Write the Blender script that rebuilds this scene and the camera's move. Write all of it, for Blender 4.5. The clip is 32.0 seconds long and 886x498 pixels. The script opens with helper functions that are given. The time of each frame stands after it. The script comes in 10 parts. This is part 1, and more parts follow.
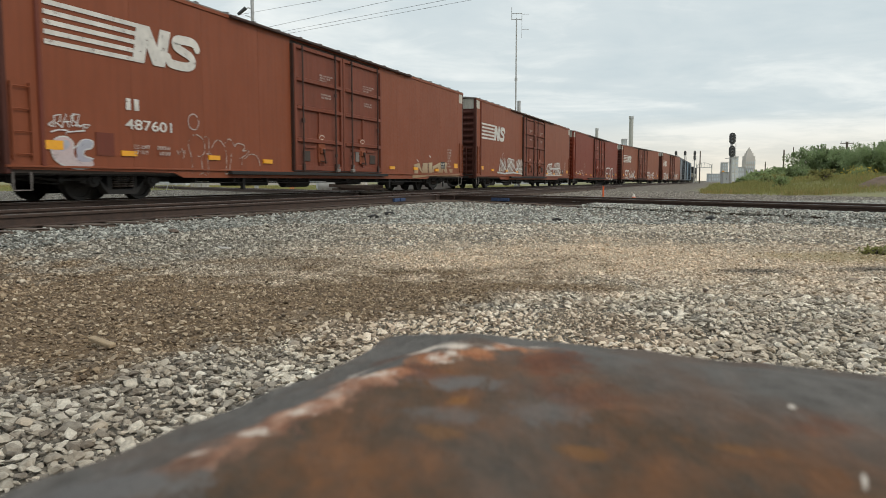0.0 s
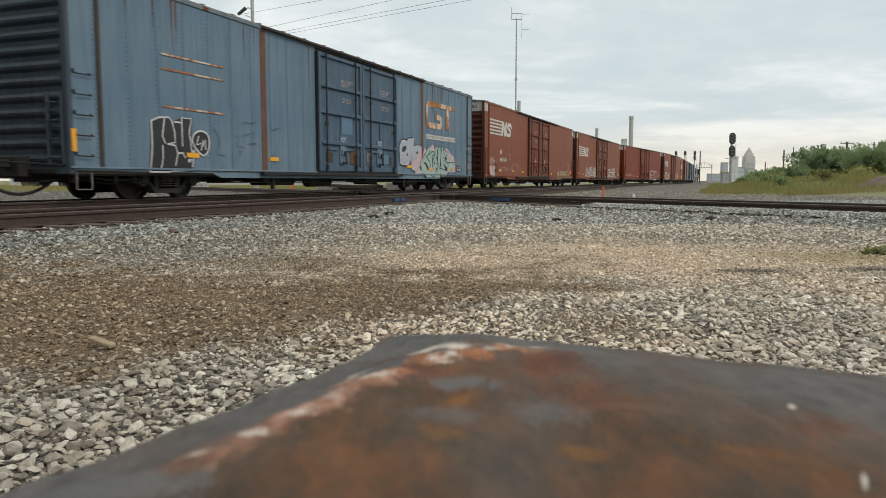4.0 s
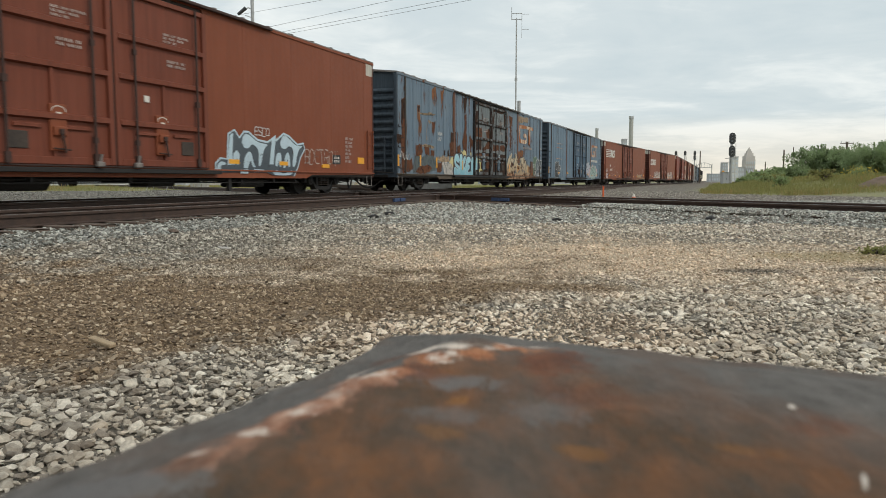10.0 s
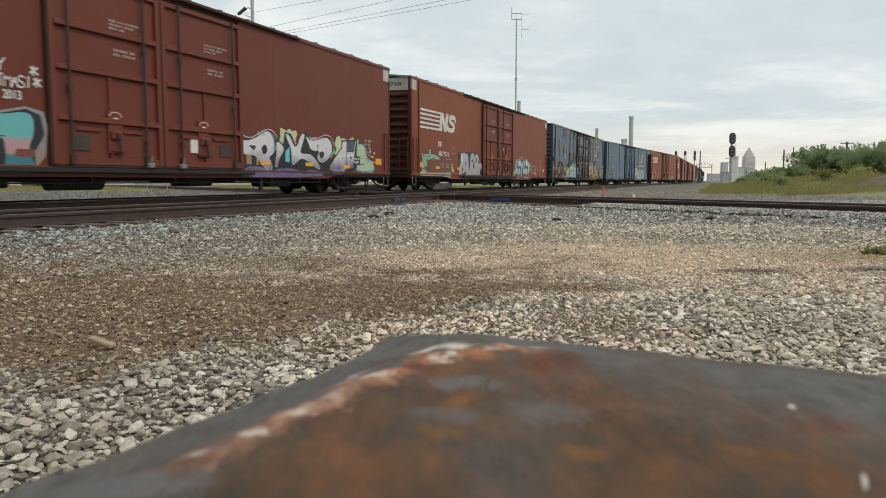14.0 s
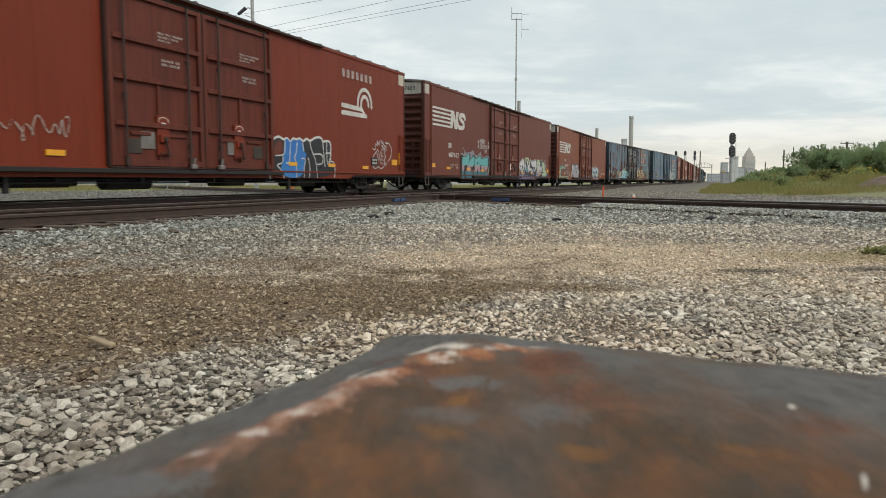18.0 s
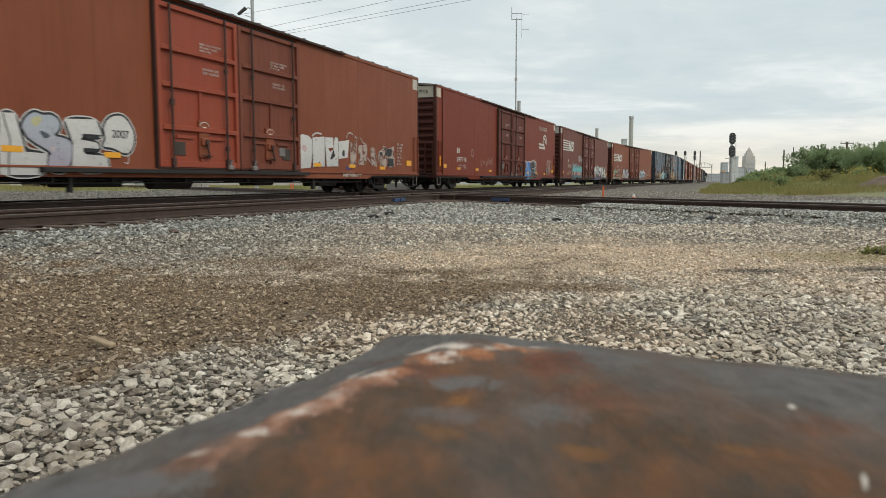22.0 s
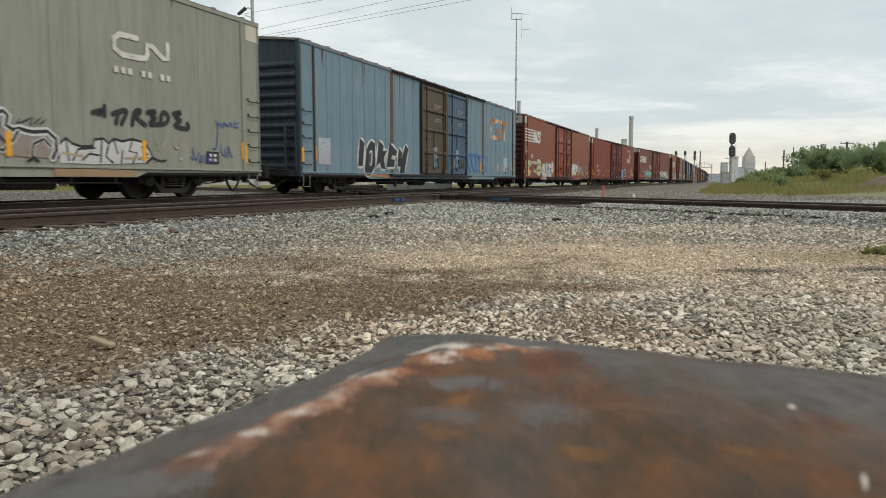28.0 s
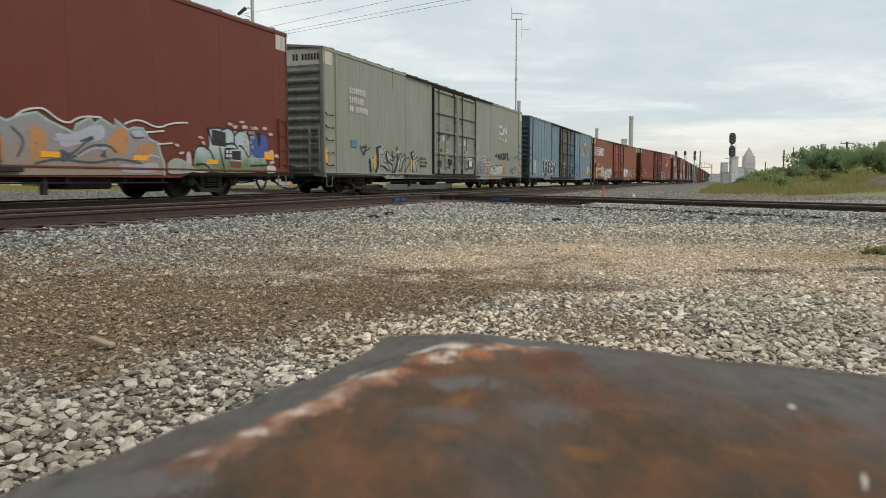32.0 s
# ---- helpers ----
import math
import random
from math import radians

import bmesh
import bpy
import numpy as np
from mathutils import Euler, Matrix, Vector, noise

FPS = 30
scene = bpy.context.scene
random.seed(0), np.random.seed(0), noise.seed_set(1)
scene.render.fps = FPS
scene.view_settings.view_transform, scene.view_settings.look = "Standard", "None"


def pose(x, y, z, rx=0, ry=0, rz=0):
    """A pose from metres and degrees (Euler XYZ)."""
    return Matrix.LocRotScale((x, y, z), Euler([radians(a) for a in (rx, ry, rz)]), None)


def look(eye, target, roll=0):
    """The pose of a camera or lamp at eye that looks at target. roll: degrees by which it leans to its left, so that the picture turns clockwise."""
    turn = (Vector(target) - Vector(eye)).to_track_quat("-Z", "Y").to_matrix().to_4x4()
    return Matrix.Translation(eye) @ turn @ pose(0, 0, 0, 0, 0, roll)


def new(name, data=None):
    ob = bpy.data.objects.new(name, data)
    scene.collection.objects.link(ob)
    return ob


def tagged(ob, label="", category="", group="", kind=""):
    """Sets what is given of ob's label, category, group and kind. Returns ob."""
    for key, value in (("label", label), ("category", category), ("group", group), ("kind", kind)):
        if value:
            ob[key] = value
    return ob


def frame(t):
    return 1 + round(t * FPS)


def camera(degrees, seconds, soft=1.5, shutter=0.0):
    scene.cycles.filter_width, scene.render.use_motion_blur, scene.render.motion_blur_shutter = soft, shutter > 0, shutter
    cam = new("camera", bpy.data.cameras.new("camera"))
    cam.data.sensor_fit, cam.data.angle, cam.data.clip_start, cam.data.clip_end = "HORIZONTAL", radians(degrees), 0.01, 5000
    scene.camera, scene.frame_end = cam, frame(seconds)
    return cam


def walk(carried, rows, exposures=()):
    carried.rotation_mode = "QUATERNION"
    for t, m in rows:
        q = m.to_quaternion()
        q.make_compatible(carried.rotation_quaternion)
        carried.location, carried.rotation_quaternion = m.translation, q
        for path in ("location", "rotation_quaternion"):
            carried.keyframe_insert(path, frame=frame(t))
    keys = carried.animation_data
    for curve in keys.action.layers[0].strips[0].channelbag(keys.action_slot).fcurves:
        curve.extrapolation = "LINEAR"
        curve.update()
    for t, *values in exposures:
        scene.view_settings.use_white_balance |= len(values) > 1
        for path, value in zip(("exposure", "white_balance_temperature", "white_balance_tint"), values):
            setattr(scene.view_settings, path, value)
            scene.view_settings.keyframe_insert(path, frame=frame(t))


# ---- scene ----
# ---- camera ----
cam = camera(62.6, 32.0, soft=0.35, shutter=0.3)
cam.data.dof.use_dof, cam.data.dof.focus_distance, cam.data.dof.aperture_fstop = True, 14.0, 22.0
EYE = (0.0, 0.0, 0.75)
PITCH = radians(5.36)
STAND = look(EYE, (0.0, 10 * math.cos(PITCH), 0.75 - 10 * math.sin(PITCH)))
walk(cam, [(0.0, STAND), (32.0, STAND)], exposures=[(0.0, 0.0), (32.0, 0.0)])

# ---- world and sun: a bright overcast sky, a low veiled sun beyond the bushes ----
SUN_EL, SUN_AZ = radians(46), radians(120)


def build_world():
    w = bpy.data.worlds.new("overcast_sky")
    scene.world = w
    w.use_nodes = True
    nt = w.node_tree
    N, Lk = nt.nodes, nt.links
    N.clear()
    out = N.new("ShaderNodeOutputWorld")
    sky = N.new("ShaderNodeTexSky")
    sky.sky_type, sky.sun_disc = "NISHITA", False
    sky.sun_elevation, sky.sun_rotation = SUN_EL, SUN_AZ
    sky.air_density, sky.dust_density = 1.0, 3.0
    bg_sky = N.new("ShaderNodeBackground")
    bg_sky.inputs["Strength"].default_value = 0.08
    Lk.new(sky.outputs["Color"], bg_sky.inputs["Color"])
    # cloud sheet: direction projected on a flat layer overhead
    tc = N.new("ShaderNodeTexCoord")
    sep = N.new("ShaderNodeSeparateXYZ")
    Lk.new(tc.outputs["Generated"], sep.inputs[0])

    def op(kind, a, b=None, clamp=False):
        n = N.new("ShaderNodeMath")
        n.operation, n.use_clamp = kind, clamp
        for k, v in enumerate((a, b)):
            if v is None:
                continue
            if isinstance(v, (int, float)):
                n.inputs[k].default_value = v
            else:
                Lk.new(v, n.inputs[k])
        return n.outputs[0]
    zz = op("MAXIMUM", op("ADD", sep.outputs["Z"], 0.10), 0.06)
    comb = N.new("ShaderNodeCombineXYZ")
    Lk.new(op("DIVIDE", sep.outputs["X"], zz), comb.inputs[0])
    Lk.new(op("DIVIDE", sep.outputs["Y"], zz), comb.inputs[1])

    def cloud(scale, detail, rough, distort):
        n = N.new("ShaderNodeTexNoise")
        n.inputs["Scale"].default_value, n.inputs["Detail"].default_value = scale, detail
        n.inputs["Roughness"].default_value, n.inputs["Distortion"].default_value = rough, distort
        Lk.new(comb.outputs[0], n.inputs["Vector"])
        return n.outputs["Fac"]
    big, fine = cloud(0.55, 5, 0.55, 0.8), cloud(1.9, 6, 0.6, 0.5)
    mixv = op("ADD", op("MULTIPLY", big, 0.7), op("MULTIPLY", fine, 0.3))
    ramp = N.new("ShaderNodeValToRGB")
    e = ramp.color_ramp.elements
    e[0].position, e[0].color = 0.36, (0.55, 0.635, 0.665, 1)
    e[1].position, e[1].color = 0.62, (0.85, 0.885, 0.865, 1)
    mid = e.new(0.49)
    mid.color = (0.63, 0.70, 0.715, 1)
    Lk.new(mixv, ramp.inputs[0])
    # warm pale band low over the horizon
    low = N.new("ShaderNodeValToRGB")
    le = low.color_ramp.elements
    le[0].position, le[0].color = 0.0, (1, 1, 1, 1)
    le[1].position, le[1].color = 0.085, (0, 0, 0, 1)
    Lk.new(sep.outputs["Z"], low.inputs[0])
    warm = N.new("ShaderNodeMixRGB")
    warm.inputs["Color2"].default_value = (0.90, 0.79, 0.61, 1)
    Lk.new(op("MULTIPLY", low.outputs[0], 0.75), warm.inputs["Fac"])
    Lk.new(ramp.outputs[0], warm.inputs["Color1"])
    bg_cloud = N.new("ShaderNodeBackground")
    bg_cloud.inputs["Strength"].default_value = 1.14
    Lk.new(warm.outputs[0], bg_cloud.inputs["Color"])
    mix = N.new("ShaderNodeMixShader")
    mix.inputs[0].default_value = 0.90
    Lk.new(bg_sky.outputs[0], mix.inputs[1])
    Lk.new(bg_cloud.outputs[0], mix.inputs[2])
    Lk.new(mix.outputs[0], out.inputs[0])


build_world()
sun_data = bpy.data.lights.new("sun", "SUN")
sun_data.energy, sun_data.angle, sun_data.color = 1.3, radians(12), (1.0, 0.93, 0.84)
sun = new("sun", sun_data)
sun.matrix_world = look((40 * math.sin(SUN_AZ), 40 * math.cos(SUN_AZ), 40 * math.tan(SUN_EL)), (0, 0, 0))


# ---- materials ----
class Nodes:
    """A small builder of node materials."""

    def __init__(self, name):
        self.m = bpy.data.materials.new(name)
        self.m.use_nodes = True
        self.nt = self.m.node_tree
        self.N, self.L = self.nt.nodes, self.nt.links
        self.bsdf = self.N["Principled BSDF"]
        self.tc = self.N.new("ShaderNodeTexCoord")

    def put(self, sock, v):
        if isinstance(v, (int, float)):
            sock.default_value = v
        elif isinstance(v, tuple):
            sock.default_value = v if len(v) == 4 or sock.type == "VECTOR" else (*v, 1)
        else:
            self.L.new(v, sock)

    def math(self, kind, a, b=0.0, clamp=False):
        n = self.N.new("ShaderNodeMath")
        n.operation, n.use_clamp = kind, clamp
        self.put(n.inputs[0], a), self.put(n.inputs[1], b)
        return n.outputs[0]

    def coords(self, scale=(1, 1, 1), where="Object", shift=None):
        mp = self.N.new("ShaderNodeMapping")
        self.L.new(self.tc.outputs[where], mp.inputs["Vector"])
        mp.inputs["Scale"].default_value = scale
        if shift is not None:
            self.put(mp.inputs["Location"], shift)
        return mp.outputs[0]

    def world_coords(self, scale=(1, 1, 1)):
        g = self.N.new("ShaderNodeNewGeometry")
        mp = self.N.new("ShaderNodeMapping")
        self.L.new(g.outputs["Position"], mp.inputs["Vector"])
        mp.inputs["Scale"].default_value = scale
        return mp.outputs[0]

    def noise(self, vec, scale, detail=4, rough=0.55, distort=0.0):
        n = self.N.new("ShaderNodeTexNoise")
        n.inputs["Scale"].default_value, n.inputs["Detail"].default_value = scale, detail
        n.inputs["Roughness"].default_value, n.inputs["Distortion"].default_value = rough, distort
        self.L.new(vec, n.inputs["Vector"])
        return n.outputs["Fac"]

    def ramp(self, fac, stops):
        r = self.N.new("ShaderNodeValToRGB")
        e = r.color_ramp.elements
        while len(e) < len(stops):
            e.new(0.5)
        for k, (p, c) in enumerate(stops):
            e[k].position = p
            e[k].color = (c, c, c, 1) if isinstance(c, (int, float)) else (*c, 1)
        self.L.new(fac, r.inputs[0])
        return r.outputs[0]

    def mix(self, fac, a, b, kind="MIX"):
        n = self.N.new("ShaderNodeMixRGB")
        n.blend_type = kind
        self.put(n.inputs["Fac"], fac), self.put(n.inputs["Color1"], a), self.put(n.inputs["Color2"], b)
        return n.outputs[0]

    def random(self):
        return self.N.new("ShaderNodeObjectInfo").outputs["Random"]

    def island(self):
        return self.N.new("ShaderNodeNewGeometry").outputs["Random Per Island"]

    def bump(self, height, strength=0.3, dist=0.01):
        b = self.N.new("ShaderNodeBump")
        b.inputs["Strength"].default_value, b.inputs["Distance"].default_value = strength, dist
        self.L.new(height, b.inputs["Height"])
        self.L.new(b.outputs[0], self.bsdf.inputs["Normal"])

    def done(self, color, rough=0.6, metal=0.0):
        self.put(self.bsdf.inputs["Base Color"], color)
        self.put(self.bsdf.inputs["Roughness"], rough)
        self.put(self.bsdf.inputs["Metallic"], metal)
        return self.m


def shade(c, k):
    return tuple(min(1.0, v * k) for v in c)


def plain(name, c, rough=0.6, metal=0.0, scale=6.0, var=0.25, bump=0.0, where="Object"):
    """A surface with two scales of variation about one colour."""
    n = Nodes(name)
    v = n.coords(where=where)
    a, b = n.noise(v, scale), n.noise(v, scale * 7, 6, 0.65)
    fac = n.math("ADD", n.math("MULTIPLY", a, 0.6), n.math("MULTIPLY", b, 0.4))
    col = n.ramp(fac, [(0.3, shade(c, 1 - var)), (0.7, shade(c, 1 + var))])
    if bump:
        n.bump(b, bump, 0.01)
    return n.done(col, n.ramp(a, [(0.3, max(0.05, rough - 0.1)), (0.7, min(1, rough + 0.1))]), metal)


RUST = (0.16, 0.058, 0.026)


def paint(name, c, rust=0.1, streak=0.3, fade=(0.5, 0.5, 0.5), faded=0.15, rough=0.55, burnt=(0.20, 0.078, 0.034)):
    """Weathered car paint: faded patches, vertical dirt streaks, rust spots that run down."""
    n = Nodes(name)
    v = n.coords()
    shift = n.math("MULTIPLY", n.random(), 37.0)
    cb = n.N.new("ShaderNodeCombineXYZ")
    n.put(cb.inputs[0], shift)
    vs = n.coords((5.0, 5.0, 0.35), shift=cb.outputs[0])
    big, fine = n.noise(v, 0.55, 4), n.noise(v, 9.0, 6, 0.65)
    runs = n.noise(vs, 1.6, 5, 0.6)
    col = n.mix(n.math("MULTIPLY", n.ramp(big, [(0.35, 0.0), (0.7, 1.0)]), faded), c, fade)
    col = n.mix(n.math("MULTIPLY", n.ramp(runs, [(0.42, 0.0), (0.72, 1.0)]), streak), col, shade(c, 0.45))
    col = n.mix(n.math("MULTIPLY", n.ramp(fine, [(0.4, 0.0), (0.7, 1.0)]), 0.22), col, shade(c, 1.35))
    col = n.mix(n.math("MULTIPLY", n.random(), 0.13), col, shade(c, 0.62))
    # rust: blotches broken by fine noise, stretched downwards
    vr = n.coords((1.6, 1.6, 0.5), shift=cb.outputs[0])
    blot = n.math("ADD", n.math("MULTIPLY", n.noise(vr, 1.3, 6, 0.7), 0.75), n.math("MULTIPLY", n.noise(vs, 2.3, 6, 0.7), 0.25))
    edge = 0.74 - 0.30 * rust
    mask = n.ramp(blot, [(edge, 0.0), (edge + 0.045, 1.0)])
    rcol = n.ramp(fine, [(0.3, shade(burnt, 0.28)), (0.7, burnt)])
    col = n.mix(mask, col, rcol)
    n.bump(n.mix(0.5, fine, mask), 0.12, 0.01)
    n.bsdf.inputs["Specular IOR Level"].default_value = 0.3
    return n.done(col, n.mix(mask, n.ramp(fine, [(0.3, rough - 0.08), (0.7, rough + 0.1)]), (0.9, 0.9, 0.9)))


BROWN = (0.212, 0.057, 0.023)
M = {
    "ns": paint("oxide_brown_paint", BROWN, 0.07, 0.26, (0.285, 0.092, 0.048), 0.5),
    "ns_dark": paint("dark_oxide_paint", (0.142, 0.035, 0.021), 0.06, 0.15, (0.18, 0.056, 0.034), 0.5),
    "cr": paint("faded_red_oxide_paint", (0.182, 0.026, 0.0085), 0.08, 0.30, (0.21, 0.037, 0.012), 0.6),
    "cr_door": paint("grimy_red_door_paint", (0.125, 0.028, 0.016), 0.30, 0.8, (0.16, 0.042, 0.024), 0.6, 0.6, (0.050, 0.028, 0.022)),
    "ns_door": paint("grimy_brown_door_paint", (0.180, 0.050, 0.027), 0.20, 0.55, (0.22, 0.072, 0.044), 0.5, 0.6, (0.060, 0.032, 0.022)),
    "gt_door": paint("grimy_blue_door_paint", (0.070, 0.118, 0.175), 0.34, 0.75, (0.12, 0.165, 0.20), 0.6, 0.6, (0.055, 0.042, 0.036)),
    # end paints: soot, plus the shade of the gap between cars put into the colour
    "end_brown": paint("shaded_sooty_brown_end_paint", (0.078, 0.024, 0.016), 0.25, 0.8, (0.10, 0.034, 0.023), 0.5, 0.65, (0.035, 0.022, 0.018)),
    "end_blue": paint("shaded_sooty_blue_end_paint", (0.052, 0.072, 0.092), 0.45, 0.8, (0.09, 0.10, 0.115), 0.6, 0.65, (0.050, 0.032, 0.026)),
    "end_grey": paint("shaded_sooty_grey_end_paint", (0.20, 0.20, 0.175), 0.30, 0.8, (0.26, 0.26, 0.225), 0.6, 0.65, (0.060, 0.048, 0.040)),
    "ic_door": paint("grimy_grey_door_paint", (0.245, 0.248, 0.205), 0.28, 0.6, (0.31, 0.308, 0.258), 0.6, 0.6, (0.075, 0.052, 0.038)),
    "chord_rust": paint("rust_bitten_blue_paint", (0.13, 0.17, 0.205), 0.62, 0.5, (0.20, 0.22, 0.235), 0.6),
    "red_door": paint("bright_red_oxide_paint", (0.30, 0.060, 0.030), 0.08, 0.35, (0.30, 0.09, 0.05), 0.4),
    "gt": paint("faded_blue_paint", (0.112, 0.180, 0.248), 0.26, 0.4, (0.22, 0.275, 0.305), 0.7),
    "gt_rust": paint("rusted_blue_grey_paint", (0.122, 0.180, 0.238), 0.58, 0.55, (0.21, 0.25, 0.275), 0.7, 0.55, (0.165, 0.064, 0.030)),
    "gt_grey": paint("dull_blue_grey_paint", (0.155, 0.19, 0.225), 0.40, 0.6, (0.25, 0.265, 0.27), 0.7),
    "ic": paint("pale_grey_green_paint", (0.272, 0.278, 0.228), 0.13, 0.40, (0.325, 0.325, 0.265), 0.6),
    "ic_pale": paint("pale_cream_grey_paint", (0.33, 0.315, 0.235), 0.12, 0.3, (0.36, 0.345, 0.265), 0.5),
    "door_rust": paint("burnt_rusty_door_paint", (0.150, 0.178, 0.190), 0.66, 0.85, (0.26, 0.285, 0.285), 0.8, 0.6, (0.070, 0.036, 0.022)),
    "beam_rust": paint("rust_bitten_beam_paint", (0.13, 0.15, 0.155), 0.86, 0.9, (0.20, 0.21, 0.21), 0.7, 0.6, (0.065, 0.034, 0.022)),
    "door_brown": paint("dull_brown_door_paint", (0.085, 0.062, 0.042), 0.45, 0.5, (0.13, 0.10, 0.07), 0.7),
    "gt_teal": paint("sun_bleached_blue_paint", (0.150, 0.235, 0.290), 0.30, 0.4, (0.25, 0.31, 0.335), 0.7),
    "loco": paint("black_engine_paint", (0.03, 0.03, 0.033), 0.1, 0.3, (0.07, 0.07, 0.07), 0.4),
    "under": plain("grimy_black_steel", (0.018, 0.016, 0.015), 0.8, 0.0, 5, 0.5, 0.2),
    "grime": plain("brown_grimy_steel", (0.055, 0.042, 0.034), 0.85, 0.0, 5, 0.5, 0.2),
    "wheel": plain("dark_worn_wheel_steel", (0.020, 0.017, 0.015), 0.7, 0.2, 8, 0.4),
    "galv": plain("weathered_galvanised_roof", (0.20, 0.18, 0.165), 0.6, 0.2, 2, 0.4),
    "end_white": paint("streaked_dirty_white_paint", (0.55, 0.52, 0.45), 0.25, 0.75, (0.46, 0.43, 0.37), 0.6, 0.6, (0.16, 0.12, 0.09)),
    "white": plain("dirty_white_paint", (0.66, 0.63, 0.57), 0.6, 0, 3, 0.16),
    "cream": plain("dirty_cream_paint", (0.55, 0.50, 0.40), 0.6, 0, 3, 0.2),
    "yellow": plain("yellow_reflector", (0.78, 0.36, 0.02), 0.45, 0, 9, 0.12),
    "rustpost": plain("rust_streaked_post", (0.13, 0.062, 0.04), 0.85, 0, 2, 0.5, 0.2),
    "rod_brown": plain("dark_brown_rod_steel", (0.046, 0.022, 0.016), 0.7, 0, 6, 0.4),
    "black": plain("black_paint", (0.02, 0.02, 0.022), 0.6, 0, 6, 0.3),
}


# ---- geometry helpers ----
class Geo:
    """Collects vertices and faces of one mesh."""

    def __init__(self):
        self.v, self.f, self.layers = [], [], 0

    def add(self, vs, fs):
        k = len(self.v)
        self.v += [tuple(p) for p in vs]
        self.f += [tuple(i + k for i in f) for f in fs]
        return self

    def box(self, x0, x1, y0, y1, z0, z1, b=0.0):
        """A box; b bevels its edges."""
        if b <= 0:
            vs = [(x, y, z) for x in (x0, x1) for y in (y0, y1) for z in (z0, z1)]
            return self.add(vs, [(0, 1, 3, 2), (4, 6, 7, 5), (0, 4, 5, 1), (2, 3, 7, 6), (0, 2, 6, 4), (1, 5, 7, 3)])
        b = min(b, (x1 - x0) * 0.45, (y1 - y0) * 0.45, (z1 - z0) * 0.45)
        bm = bmesh.new()
        bmesh.ops.create_cube(bm, size=1)
        for v in bm.verts:
            v.co = ((x0 + x1) / 2 + v.co.x * (x1 - x0), (y0 + y1) / 2 + v.co.y * (y1 - y0), (z0 + z1) / 2 + v.co.z * (z1 - z0))
        bmesh.ops.bevel(bm, geom=bm.edges[:], offset=b, segments=1, affect="EDGES")
        bm.verts.index_update()
        self.add([v.co[:] for v in bm.verts], [[v.index for v in f.verts] for f in bm.faces])
        bm.free()
        return self

    def tube(self, a, b, r0, r1=None, n=8, caps=True):
        """A tapered round bar from a to b."""
        a, b = Vector(a), Vector(b)
        r1 = r0 if r1 is None else r1
        w = (b - a).normalized()
        p = w.orthogonal().normalized()
        q = w.cross(p)
        vs = []
        for c, r in ((a, r0), (b, r1)):
            for k in range(n):
                t = 2 * math.pi * k / n
                vs.append(c + r * (math.cos(t) * p + math.sin(t) * q))
        fs = [(k, (k + 1) % n, n + (k + 1) % n, n + k) for k in range(n)]
        if caps:
            fs += [tuple(range(n - 1, -1, -1)), tuple(range(n, 2 * n))]
        return self.add(vs, fs)

    def path(self, pts, r, n=6):
        """A round bar bent along points, in one piece."""
        pts = [Vector(p) for p in pts]
        vs, fs, m = [], [], len(pts)
        side = None
        for k, p in enumerate(pts):
            w = (pts[min(m - 1, k + 1)] - pts[max(0, k - 1)]).normalized()
            side = w.orthogonal().normalized() if side is None else (side - w * side.dot(w)).normalized()
            q = w.cross(side)
            vs += [p + r * (math.cos(2 * math.pi * j / n) * side + math.sin(2 * math.pi * j / n) * q) for j in range(n)]
        for k in range(m - 1):
            fs += [(k * n + j, k * n + (j + 1) % n, (k + 1) * n + (j + 1) % n, (k + 1) * n + j) for j in range(n)]
        return self.add(vs, fs + [tuple(range(n - 1, -1, -1)), tuple(range((m - 1) * n, m * n))])

    def lathe(self, profile, centre, axis="z", n=16):
        """Turns (radius, height) pairs about an axis through centre."""
        vs, fs, m = [], [], len(profile)
        for k in range(n):
            t = 2 * math.pi * k / n
            for r, h in profile:
                u, w = r * math.cos(t), r * math.sin(t)
                p = (u, w, h) if axis == "z" else ((u, h, w) if axis == "y" else (h, u, w))
                vs.append((p[0] + centre[0], p[1] + centre[1], p[2] + centre[2]))
        for k in range(n):
            for j in range(m - 1):
                a, b = k * m + j, ((k + 1) % n) * m + j
                fs.append((a, b, b + 1, a + 1))
        return self.add(vs, fs)

    def sweep(self, profile, x0, x1):
        """A closed (y, z) profile carried along x, with end faces."""
        m = len(profile)
        vs = [(x0, y, z) for y, z in profile] + [(x1, y, z) for y, z in profile]
        fs = [(j, (j + 1) % m, m + (j + 1) % m, m + j) for j in range(m)]
        return self.add(vs, fs + [tuple(range(m - 1, -1, -1)), tuple(range(m, 2 * m))])

    def slab(self, poly, y0, y1):
        """A flat (x, z) polygon with a thickness from y0 to y1."""
        m = len(poly)
        vs = [(x, y0, z) for x, z in poly] + [(x, y1, z) for x, z in poly]
        fs = [(j, (j + 1) % m, m + (j + 1) % m, m + j) for j in range(m)]
        return self.add(vs, fs + [tuple(range(m - 1, -1, -1)), tuple(range(m, 2 * m))])

